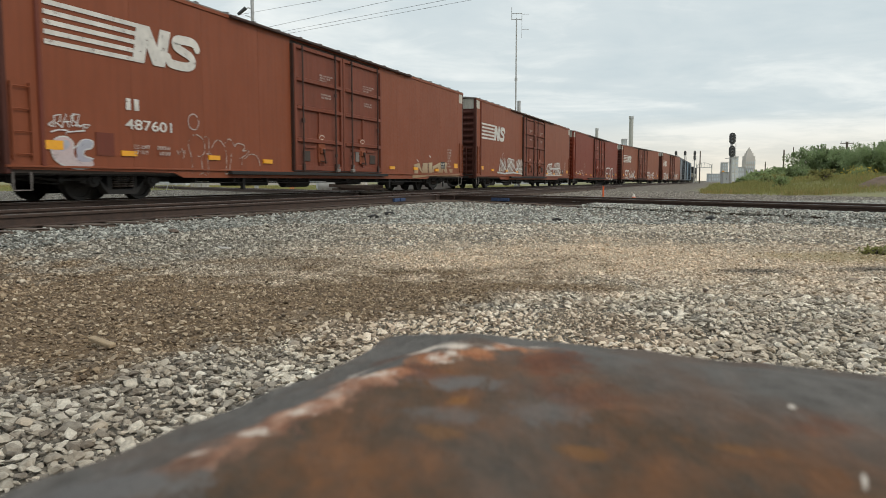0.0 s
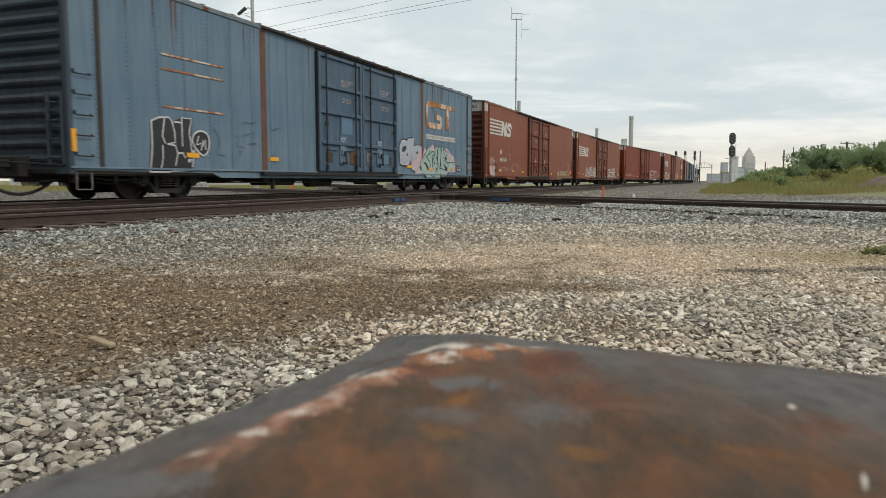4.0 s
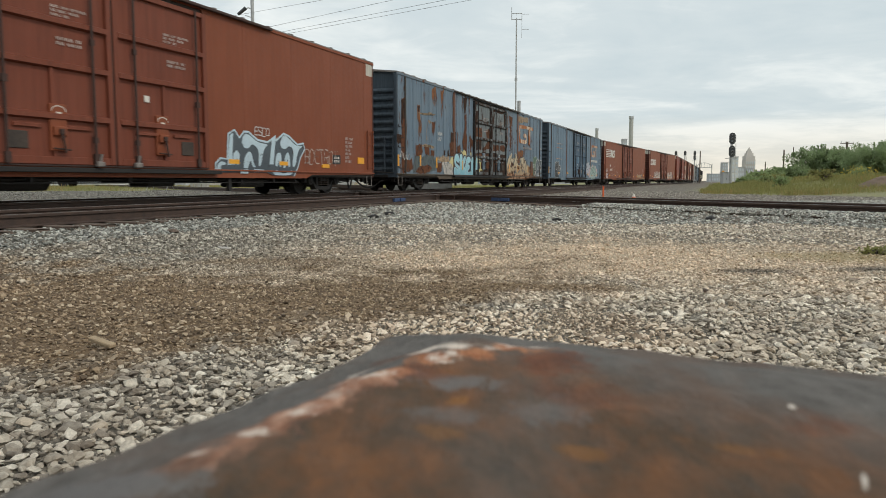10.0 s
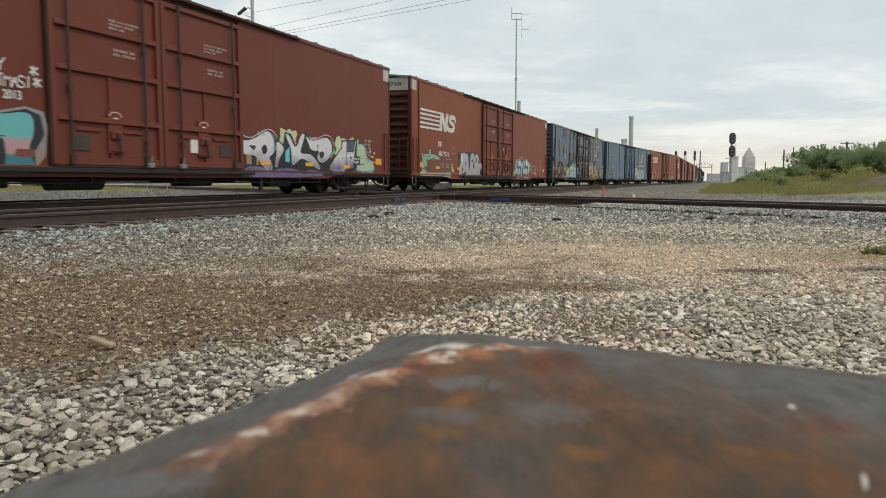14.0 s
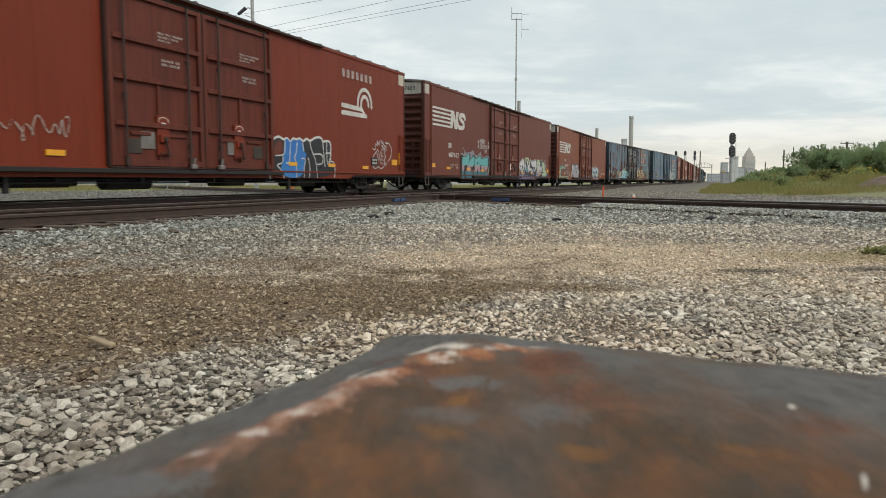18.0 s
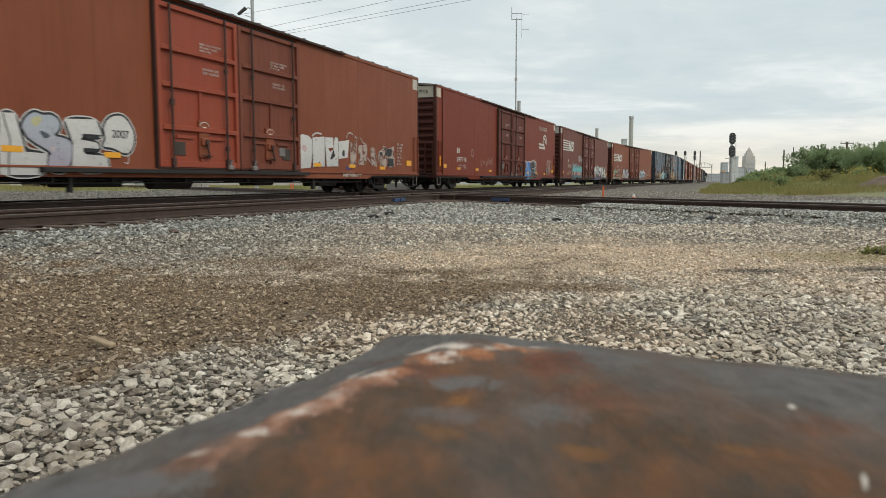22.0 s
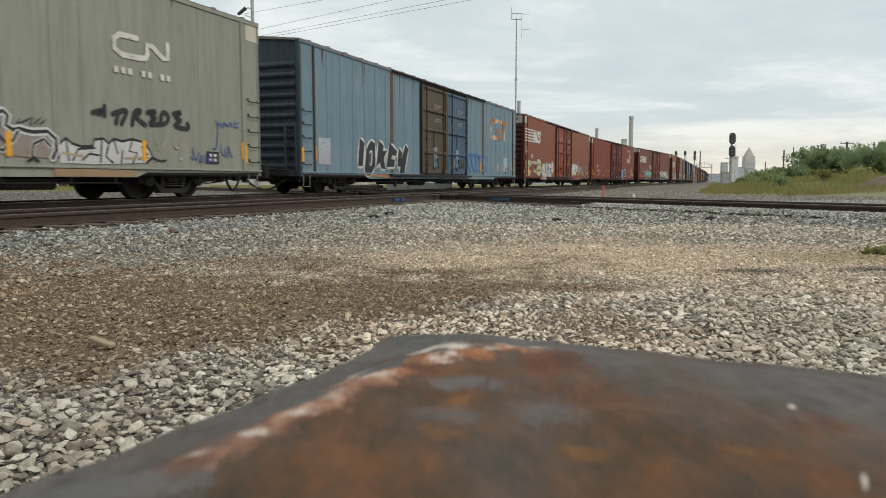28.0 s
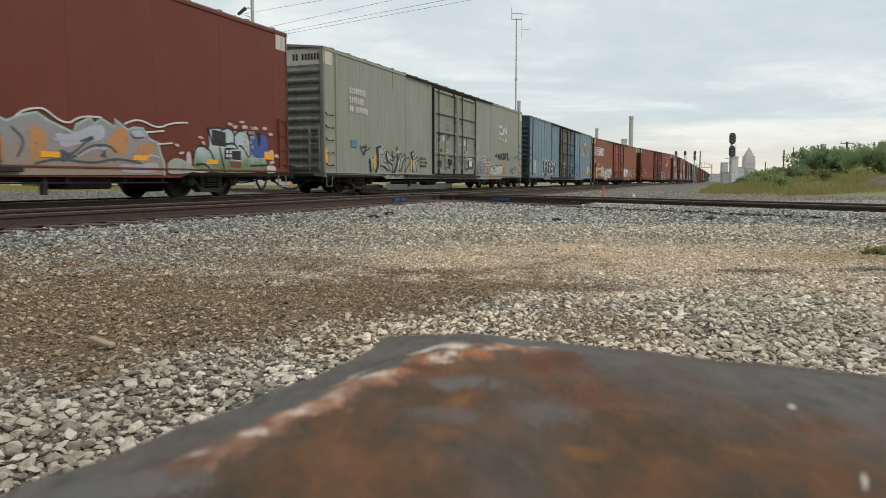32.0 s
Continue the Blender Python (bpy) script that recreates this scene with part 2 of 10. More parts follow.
    def band(self, pts, w, y):
        """A flat painted stroke of width w along (x, z) points, facing -y, in one strip with round ends."""
        self.layers = self.layers + 1
        y -= 0.0003 * (self.layers % 3)
        n = len(pts)
        left, right, h = [], [], w / 2
        for k in range(n):
            a, b = pts[max(0, k - 1)], pts[min(n - 1, k + 1)]
            dx, dz = b[0] - a[0], b[1] - a[1]
            ln = math.hypot(dx, dz) or 1e-6
            px, pz = -dz / ln * h, dx / ln * h
            left.append((pts[k][0] + px, y, pts[k][1] + pz))
            right.append((pts[k][0] - px, y, pts[k][1] - pz))
        self.add(left + right, [(k, k + 1, n + k + 1, n + k) for k in range(n - 1)])
        if pts[0] != pts[-1]:
            for p, q in ((pts[0], pts[1]), (pts[-1], pts[-2])):
                t = math.atan2(p[1] - q[1], p[0] - q[0])
                ring = [(p[0] + h * math.cos(t + u), y, p[1] + h * math.sin(t + u)) for u in [math.pi * (j / 6 - 0.5) for j in range(7)]]
                self.add(ring, [tuple(range(7))])
        return self

    def mesh(self, name):
        me = bpy.data.meshes.new(name)
        me.from_pydata(self.v, [], self.f)
        bm = bmesh.new()
        bm.from_mesh(me)
        bmesh.ops.recalc_face_normals(bm, faces=bm.faces[:])
        bm.to_mesh(me)
        bm.free()
        return me


def part(name, geo, material, parent=None, label=""):
    """Links a Geo, or a mesh already made, as one mesh object, under a thing or a part."""
    if isinstance(geo, Geo):
        me = geo.mesh(name)
    elif isinstance(geo, bmesh.types.BMesh):
        me = bpy.data.meshes.new(name)
        geo.to_mesh(me)
        geo.free()
    else:
        me = geo
    if material is not None and not me.materials:
        me.materials.append(material)
    ob = new(name, me)
    ob.parent = parent
    return tagged(ob, label)


def smooth(ob, angle=40):
    me = ob.data
    me.polygons.foreach_set("use_smooth", [True] * len(me.polygons))
    me.set_sharp_from_angle(angle=radians(angle))
    return ob


def empty(name, m=None):
    ob = new(name)
    ob.empty_display_size = 0.3
    if m is not None:
        ob.matrix_basis = m
    return ob


# ---- plan: the two main tracks run off at TH, the third crosses them ----
TH = radians(20.95)
UX, UY = math.sin(TH), math.cos(TH)
RAIL_TOP = 0.30
D_TRAIN, D_NEAR = 14.29, 9.62


def on_track(s, d, z=0.0):
    """The point s metres along the main line and d metres to its left of the camera."""
    return Vector((s * UX - d * UY, s * UY + d * UX, z))


def train_d(s):
    """The train leaves its track by a crossover for the nearer one."""
    k = min(1.0, max(0.0, (s - 78.0) / 70.0))
    return D_TRAIN + (D_NEAR - D_TRAIN) * k * k * (3 - 2 * k)


MAIN = pose(0, 0, 0, 0, 0, 90 - math.degrees(TH))
CROSS_ANGLE = radians(-34.0)
CROSS_D = 13.56 + 0.75


def cross_pose():
    """The crossing track: x runs along it away to the far left, its middle line at y = 0."""
    u = Vector((math.sin(CROSS_ANGLE), math.cos(CROSS_ANGLE), 0))
    foot = Vector((math.cos(CROSS_ANGLE), -math.sin(CROSS_ANGLE), 0)) * CROSS_D
    return Matrix.Translation(foot) @ pose(0, 0, 0, 0, 0, 90 - math.degrees(CROSS_ANGLE)), u, foot


CROSS, CROSS_U, CROSS_FOOT = cross_pose()


def s_d(p):
    """Track coordinates of a point of the plan."""
    return p[0] * UX + p[1] * UY, -p[0] * UY + p[1] * UX


def near_line(x, y):
    """Distance to the nearest track centre."""
    s, d = s_d((x, y))
    dc = abs((Vector((x, y, 0)) - CROSS_FOOT).dot(Vector((math.cos(CROSS_ANGLE), -math.sin(CROSS_ANGLE), 0))))
    return min(abs(d - D_NEAR), abs(d - D_TRAIN), dc), d, dc


def lerp_step(a, b, x):
    k = min(1.0, max(0.0, (x - a) / (b - a)))
    return k * k * (3 - 2 * k)


def ground_height(x, y):
    """Level yard, a low ballast bed under the tracks, and a weedy bank beyond the crossing track."""
    dist, d, dc = near_line(x, y)
    bed = 0.075 * (1 - lerp_step(1.5, 3.0, dist))
    if D_NEAR < d < D_TRAIN:
        bed = max(bed, 0.070)
    h = bed + 0.02 * noise.noise((x * 0.35, y * 0.35, 0)) * (1 - bed / 0.08)
    # bank under the bushes
    s, _ = s_d((x, y))
    side = (Vector((x, y, 0)) - CROSS_FOOT).dot(Vector((math.cos(CROSS_ANGLE), -math.sin(CROSS_ANGLE), 0)))
    k = lerp_step(19.5, 34.0, side) * lerp_step(2.2, -8.0, d) * (1 - lerp_step(110, 150, s))
    h += k * (0.80 + 0.35 * noise.noise((x * 0.09, y * 0.09, 3.0)))
    return h


def ground_masks(n):
    """Shared masks of the yard: brown dirt, tan fine gravel, oily spot, weeds."""
    g = n.N.new("ShaderNodeNewGeometry")
    sep = n.N.new("ShaderNodeSeparateXYZ")
    n.L.new(g.outputs["Position"], sep.inputs[0])
    px, py = sep.outputs["X"], sep.outputs["Y"]
    wob = n.noise(n.world_coords(), 0.8, 5, 0.6)
    wob2 = n.noise(n.world_coords(), 3.1, 5, 0.65)
    w = n.math("ADD", n.math("MULTIPLY", n.math("SUBTRACT", wob, 0.5), 2.2), n.math("MULTIPLY", n.math("SUBTRACT", wob2, 0.5), 1.8))

    def blob(cx, cy, rx, ry, turn, soft):
        c, s = math.cos(turn), math.sin(turn)
        dx, dy = n.math("SUBTRACT", px, cx), n.math("SUBTRACT", py, cy)
        u = n.math("DIVIDE", n.math("ADD", n.math("MULTIPLY", dx, c), n.math("MULTIPLY", dy, s)), rx)
        v = n.math("DIVIDE", n.math("SUBTRACT", n.math("MULTIPLY", dy, c), n.math("MULTIPLY", dx, s)), ry)
        r = n.math("SQRT", n.math("ADD", n.math("MULTIPLY", u, u), n.math("MULTIPLY", v, v)))
        return n.ramp(n.math("ADD", r, n.math("MULTIPLY", w, 0.75)), [(max(0.0, 1 - soft), 1.0), (1.0, 0.0)])
    # a wedge of dirt between a slanting near edge and the tan gravel
    near = n.math("SUBTRACT", py, n.math("ADD", 3.72, n.math("MULTIPLY", px, 0.623)))
    near = n.math("MINIMUM", near, n.math("SUBTRACT", py, n.math("ADD", 3.95, n.math("MULTIPLY", px, 1.7))))
    off = n.math("SUBTRACT", n.math("SUBTRACT", 6.0, n.math("MULTIPLY", px, 0.15)), py)
    wedge = n.math("MINIMUM", n.math("MULTIPLY", near, 0.85), n.math("ADD", n.math("MULTIPLY", off, 0.38), 0.1))
    wedge = n.math("MINIMUM", wedge, n.math("MULTIPLY", n.math("SUBTRACT", 1.3, px), 0.45))
    dirt = n.ramp(n.math("ADD", n.math("ADD", n.math("MULTIPLY", wedge, 0.75), 0.36), n.math("MULTIPLY", w, 0.85)), [(0.20, 0.0), (0.68, 1.0)])
    # a tongue of dirt into the tan gravel, a patch beyond it and a spot in the coarse stone
    for cx, cy, rx, ry, k in ((0.45, 5.08, 1.25, 0.30, 1.0), (-1.45, 6.7, 0.95, 0.55, 0.7), (0.75, 3.70, 0.34, 0.42, 0.4)):
        dirt = n.math("MAXIMUM", dirt, n.math("MULTIPLY", blob(cx, cy, rx, ry, 0.0, 0.55), k))
    tan = blob(2.0, 7.0, 4.6, 2.9, -0.03, 0.8)
    oil = n.math("MULTIPLY", n.math("MAXIMUM", blob(2.62, 5.95, 0.42, 0.26, 0.05, 0.7), blob(3.62, 6.05, 0.50, 0.22, 0.05, 0.7)), 0.8)
    moss = blob(4.1, 7.1, 1.3, 0.75, 0.05, 0.8)
    return dirt, tan, oil, moss, px, py


def make_ground_material():
    n = Nodes("yard_gravel_ground")
    dirt, tan, oil, moss, px, py = ground_masks(n)
    v = n.world_coords()
    fine, mid, big = n.noise(v, 42, 6, 0.7), n.noise(v, 9, 5, 0.6), n.noise(v, 0.5, 4)
    col = n.ramp(fine, [(0.30, (0.050, 0.042, 0.032)), (0.5, (0.13, 0.110, 0.084)), (0.72, (0.34, 0.30, 0.24))])
    col = n.mix(n.math("MULTIPLY", tan, 0.8), col, n.ramp(fine, [(0.3, (0.30, 0.225, 0.14)), (0.7, (0.72, 0.58, 0.41))]))
    col = n.mix(n.math("MULTIPLY", dirt, 0.92), col, n.ramp(n.mix(0.5, mid, fine), [(0.36, (0.060, 0.034, 0.016)), (0.5, (0.155, 0.096, 0.047)), (0.66, (0.30, 0.20, 0.105))]))
    col = n.mix(n.math("MULTIPLY", oil, 0.9), col, (0.03, 0.03, 0.028))
    col = n.mix(n.math("MULTIPLY", moss, 0.5), col, (0.22, 0.19, 0.07))
    # dry ground and turf far off
    far = n.ramp(py, [(0.0, 0.0), (1.0, 1.0)])
    # grass across the tracks and on the bank
    gd = n.math("ADD", n.math("MULTIPLY", px, -UY), n.math("MULTIPLY", py, UX))
    gs = n.math("ADD", n.math("MULTIPLY", px, UX), n.math("MULTIPLY", py, UY))
    gm = n.math("ADD", n.math("MINIMUM", n.math("SUBTRACT", py, 30.0), gd), n.math("MULTIPLY", n.math("SUBTRACT", big, 0.5), 6.0))
    turf = n.ramp(n.math("DIVIDE", n.math("SUBTRACT", gm, 22.0), 40.0), [(0.0, 0.0), (0.05, 1.0)])
    gc = n.ramp(mid, [(0.3, (0.15, 0.155, 0.07)), (0.7, (0.28, 0.26, 0.125))])
    col = n.mix(turf, col, gc)
    side = n.math("SUBTRACT", n.math("ADD", n.math("MULTIPLY", px, math.cos(CROSS_ANGLE)), n.math("MULTIPLY", py, -math.sin(CROSS_ANGLE))), CROSS_D)
    bank = n.math("MULTIPLY", n.ramp(n.math("DIVIDE", n.math("ADD", side, n.math("MULTIPLY", big, 3.0)), 100.0), [(0.215, 0.0), (0.23, 1.0)]),
                  n.ramp(n.math("DIVIDE", n.math("SUBTRACT", 12.0, gd), 20.0), [(0.46, 0.0), (0.58, 1.0)]))
    col = n.mix(bank, col, gc)
    n.bump(n.mix(0.4, fine, mid), 0.9, 0.03)
    return n.done(col, 0.92)


def make_stone_material(name, stops, fine_dark, fine_pale, dusty):
    """Crushed stone: each piece its own grey, dust of the place on it."""
    n = Nodes(name)
    dirt, tan, oil, moss, px, py = ground_masks(n)
    pale = n.ramp(n.math("ADD", n.math("DIVIDE", px, 6.0), n.math("MULTIPLY", n.math("SUBTRACT", n.noise(n.world_coords(), 1.1, 4), 0.5), 0.5)), [(0.02, 0.0), (0.30, 1.0)])
    r = n.island()
    v = n.world_coords()
    fine = n.noise(v, 60, 5, 0.65)
    col = n.mix(0.26, n.ramp(r, stops), n.ramp(fine, [(0.3, fine_dark), (0.7, fine_pale)]))
    # veins and stains inside each stone
    vein = n.ramp(n.noise(v, 34, 7, 0.72, 0.6), [(0.34, 0.58), (0.5, 1.15), (0.66, 1.55)])
    col = n.mix(1.0, col, vein, "MULTIPLY")
    if dusty:
        patch = n.ramp(n.noise(v, 1.3, 5, 0.65), [(0.42, 0.0), (0.62, 1.0)])
        col = n.mix(n.math("MULTIPLY", patch, 0.42), col, (0.39, 0.275, 0.175))
        col = n.mix(n.math("MULTIPLY", tan, 0.88), col, n.ramp(r, [(0.0, (0.29, 0.196, 0.122)), (0.5, (0.82, 0.605, 0.42)), (1.0, (1.0, 0.84, 0.66))]))
        # old grey stone towards the track on one side
        old = n.math("MULTIPLY", n.ramp(n.math("ADD", n.math("MULTIPLY", px, -0.25), n.math("MULTIPLY", n.noise(n.world_coords(), 0.9, 4), 0.6)), [(0.42, 0.0), (0.80, 1.0)]), n.ramp(n.math("DIVIDE", py, 12.0), [(0.42, 0.0), (0.56, 1.0)]))
        col = n.mix(n.math("MULTIPLY", old, 0.62), col, n.ramp(r, [(0.0, (0.10, 0.095, 0.080)), (0.6, (0.30, 0.280, 0.235)), (1.0, (0.52, 0.49, 0.42))]))
        # a duller load of stone on the other side, near the block
        dull = n.math("MULTIPLY", n.ramp(n.math("ADD", n.math("MULTIPLY", px, -0.5), n.math("MULTIPLY", n.noise(n.world_coords(), 1.4, 4), 0.4)), [(0.40, 0.0), (0.85, 1.0)]), n.ramp(n.math("DIVIDE", py, 5.0), [(0.60, 1.0), (0.74, 0.0)]))
        col = n.mix(n.math("MULTIPLY", dull, 0.45), col, n.ramp(r, [(0.0, (0.075, 0.070, 0.062)), (0.6, (0.26, 0.240, 0.205)), (1.0, (0.50, 0.46, 0.385))]))
        # clean pale stone before the dirt
        clean = n.ramp(n.math("ADD", n.math("SQRT", n.math("ADD", n.math("POWER", n.math("DIVIDE", n.math("SUBTRACT", px, 0.30), 1.5), 2.0), n.math("POWER", n.math("DIVIDE", n.math("SUBTRACT", py, 3.50), 0.95), 2.0))), n.math("MULTIPLY", n.noise(n.world_coords(), 2.0, 4), 0.5)), [(0.75, 1.0), (1.3, 0.0)])
        col = n.mix(n.math("MULTIPLY", clean, 0.7), col, n.ramp(r, [(0.0, (0.30, 0.212, 0.142)), (0.5, (0.86, 0.675, 0.495)), (1.0, (1.0, 0.87, 0.72))]))
        # a paler load of stone to one side
        col = n.mix(n.math("MULTIPLY", pale, 0.16), col, (0.80, 0.67, 0.52))
        col = n.mix(n.math("MULTIPLY", dirt, 0.82), col, n.ramp(r, [(0.0, (0.080, 0.049, 0.025)), (0.45, (0.225, 0.145, 0.077)), (0.80, (0.36, 0.248, 0.138)), (0.95, (0.47, 0.355, 0.225)), (1.0, (0.70, 0.58, 0.43))]))
    else:
        # the train's shade on the ballast beyond its track, painted into the stone colour
        gd = n.math("ADD", n.math("MULTIPLY", px, -UY), n.math("MULTIPLY", py, UX))
        old = n.ramp(n.math("DIVIDE", n.math("ADD", gd, n.math("MULTIPLY", n.noise(v, 0.4, 4), 1.5)), 100.0), [(0.160, 0.0), (0.175, 1.0)])
        col = n.mix(n.math("MULTIPLY", old, 0.72), col, n.ramp(r, [(0.0, (0.05, 0.048, 0.042)), (1.0, (0.20, 0.19, 0.165))]))
        grey = n.ramp(n.math("ADD", n.math("MULTIPLY", px, -0.2), n.math("MULTIPLY", n.noise(v, 0.7, 4), 0.5)), [(0.35, 0.0), (0.9, 1.0)])
        col = n.mix(n.math("MULTIPLY", grey, 0.5), col, n.ramp(r, [(0.0, (0.06, 0.062, 0.055)), (0.6, (0.22, 0.222, 0.197)), (1.0, (0.42, 0.415, 0.37))]))
    col = n.mix(n.math("MULTIPLY", oil, 0.9), col, (0.03, 0.03, 0.028))
    col = n.mix(n.math("MULTIPLY", moss, 0.5), col, (0.30, 0.235, 0.075))
    n.bump(n.mix(0.5, fine, n.noise(v, 170, 4, 0.7)), 1.0, 0.010)
    return n.done(col, 0.9)


M["ground"] = make_ground_material()
M["stone"] = make_stone_material("crushed_limestone", [(0.0, (0.090, 0.082, 0.072)), (0.20, (0.25, 0.222, 0.182)), (0.48, (0.53, 0.465, 0.370)), (0.74, (0.78, 0.700, 0.570)), (0.93, (0.95, 0.88, 0.75)), (1.0, (0.44, 0.30, 0.18))],
                                 (0.11, 0.098, 0.08), (0.66, 0.62, 0.54), True)
M["ballast"] = make_stone_material("grey_track_ballast", [(0.0, (0.076, 0.076, 0.067)), (0.25, (0.225, 0.227, 0.200)), (0.55, (0.43, 0.428, 0.378)), (0.85, (0.66, 0.650, 0.575)), (1.0, (0.33, 0.26, 0.20))],
                                   (0.12, 0.115, 0.105), (0.60, 0.58, 0.53), False)
M["ballast_brown"] = make_stone_material("brown_grey_gravel", [(0.0, (0.07, 0.06, 0.05)), (0.3, (0.18, 0.155, 0.13)), (0.6, (0.31, 0.275, 0.235)), (1.0, (0.46, 0.42, 0.365))],
                                         (0.10, 0.085, 0.07), (0.44, 0.40, 0.34), False)
M["rail"] = plain("rusty_rail_steel", (0.058, 0.036, 0.027), 0.8, 0.1, 9, 0.55, 0.2)
M["railhead"] = plain("worn_rail_head", (0.30, 0.27, 0.25), 0.38, 0.9, 9, 0.25)
M["tie"] = plain("weathered_sleeper_wood", (0.120, 0.088, 0.068), 0.9, 0, 7, 0.5, 0.5)
M["bluepaint"] = plain("blue_marking_paint", (0.040, 0.070, 0.150), 0.8, 0, 30, 0.8)


def build_ground():
    """One sheet to the horizon: fine near the tracks and the bank, coarse beyond."""
    def axis(lo, hi, step, far):
        a = list(np.arange(lo, hi + 0.01, step))
        k, out, out2 = step, [], []
        p = hi
        while p < far:
            k *= 1.35
            p += k
            out.append(p)
        k, p = step, lo
        while p > -far:
            k *= 1.35
            p -= k
            out2.append(p)
        return out2[::-1] + a + out
    xs, ys = axis(-45, 75, 0.75, 4000), axis(-4, 130, 0.75, 4000)
    vs = [(x, y, ground_height(x, y) if -60 < x < 110 and -8 < y < 220 else 0.0) for y in ys for x in xs]
    w = len(xs)
    fs = [(j * w + i, j * w + i + 1, (j + 1) * w + i + 1, (j + 1) * w + i) for j in range(len(ys) - 1) for i in range(w - 1)]
    me = bpy.data.meshes.new("ground")
    me.from_pydata(vs, [], fs)
    ob = part("ground", me, M["ground"])
    smooth(ob, 180)
    tagged(ob, "grey gravel yard with brown dirt patches and weeds", "ground", kind="structure")
    return np.array(xs), np.array(ys), np.array([v[2] for v in vs]).reshape(len(ys), len(xs))


GRID_X, GRID_Y, GRID_Z = build_ground()


def heights(x, y):
    """The height of the ground sheet under many points at once."""
    i = np.clip(np.searchsorted(GRID_X, x) - 1, 0, len(GRID_X) - 2)
    j = np.clip(np.searchsorted(GRID_Y, y) - 1, 0, len(GRID_Y) - 2)
    u = (x - GRID_X[i]) / (GRID_X[i + 1] - GRID_X[i])
    v = (y - GRID_Y[j]) / (GRID_Y[j + 1] - GRID_Y[j])
    return (1 - v) * ((1 - u) * GRID_Z[j, i] + u * GRID_Z[j, i + 1]) + v * ((1 - u) * GRID_Z[j + 1, i] + u * GRID_Z[j + 1, i + 1])


def line_distances(x, y):
    """Distance of many points to the nearest track centre."""
    d = -x * UY + y * UX
    dc = np.abs(x * math.cos(CROSS_ANGLE) - y * math.sin(CROSS_ANGLE) - CROSS_D)
    return np.minimum(np.minimum(np.abs(d - D_NEAR), np.abs(d - D_TRAIN)), dc)

RAIL_PROFILE = [(-0.070, 0.0), (0.070, 0.0), (0.070, 0.012), (0.012, 0.030), (0.009, 0.120), (0.034, 0.130), (0.036, 0.160), (0.028, 0.170),
                (-0.028, 0.170), (-0.036, 0.160), (-0.034, 0.130), (-0.009, 0.120), (-0.012, 0.030), (-0.070, 0.012)]
HEAD_PROFILE = [(-0.026, 0.1702), (0.026, 0.1702), (0.026, 0.1745), (-0.026, 0.1745)]


def rail(parent, x0, x1, y, label=""):
    ob = part("rail", Geo().sweep([(y + a, RAIL_TOP - 0.174 + b) for a, b in RAIL_PROFILE], x0, x1), M["rail"], parent, label)
    part("rail_head", Geo().sweep([(y + a, RAIL_TOP - 0.174 + b) for a, b in HEAD_PROFILE], x0, x1), M["railhead"], ob)
    return ob


TIE_MESH = {}


def tie(parent, x, y0=0.0, length=2.8, skew=0.0):
    key = (length, random.randrange(4))
    if key not in TIE_MESH:
        g = Geo().box(-0.11, 0.11, -length / 2, length / 2, -0.15, 0.0, 0.012)
        rnd = random.Random(key[1])
        g.v = [(a + rnd.uniform(-0.008, 0.008), b + rnd.uniform(-0.03, 0.03), c + rnd.uniform(-0.006, 0.004)) for a, b, c in g.v]
        me = g.mesh("sleeper")
        me.materials.append(M["tie"])
        TIE_MESH[key] = me
    ob = part("sleeper", TIE_MESH[key], None, parent)
    ob.matrix_basis = pose(x, y0 + random.uniform(-0.05, 0.05), RAIL_TOP - 0.172 + random.uniform(-0.012, 0.004), 0, 0, skew + random.uniform(-1, 1))
    return ob


def build_track(name, m, y, x0, x1, ties, label):
    t = empty(name, m)
    for side in (-0.755, 0.755):
        rail(t, x0, x1, y + side)
    for x in np.arange(ties[0], ties[1], 0.55):
        tie(t, x, y)
    return tagged(t, label, "railway track", kind="structure")


track_near = build_track("track_1", MAIN, D_NEAR, -12, 420, (-4, 62), "brown rusty rails on weathered sleepers, beside the passing train")
track_train = build_track("track_2", MAIN, D_TRAIN, -12, 150, (-4, 62), "dark rusty rails that carry the passing train")
track_cross = build_track("track_3", CROSS, 0.0, -28, 90, (-16, 22), "rusty rails of the track that crosses the main line")

# ---- the train ----
LB, WB = 26.15, 3.06          # body length and width
HL, HW = LB / 2, WB / 2
Z_SILL, Z_FLOOR, Z_EAVE, Z_PEAK = 0.50, 0.74, 4.96, 5.14
PITCH_CAR = 28.35
SPEED = PITCH_CAR / 3.80
S_START = 36.2 - HL           # middle of the first brown car at the start
SHARED = {}


def shared(key, make, material):
    """One mesh for alike pieces of the same paint."""
    key = (key, material.name)
    if key not in SHARED:
        me = make().mesh(key[0])
        me.materials.append(material)
        SHARED[key] = me
    return SHARED[key]


def put(name, key, make, material, parent, m=None, label=""):
    ob = part(name, shared(key, make, material), None, parent, label)
    if m is not None:
        ob.matrix_basis = m
    return ob


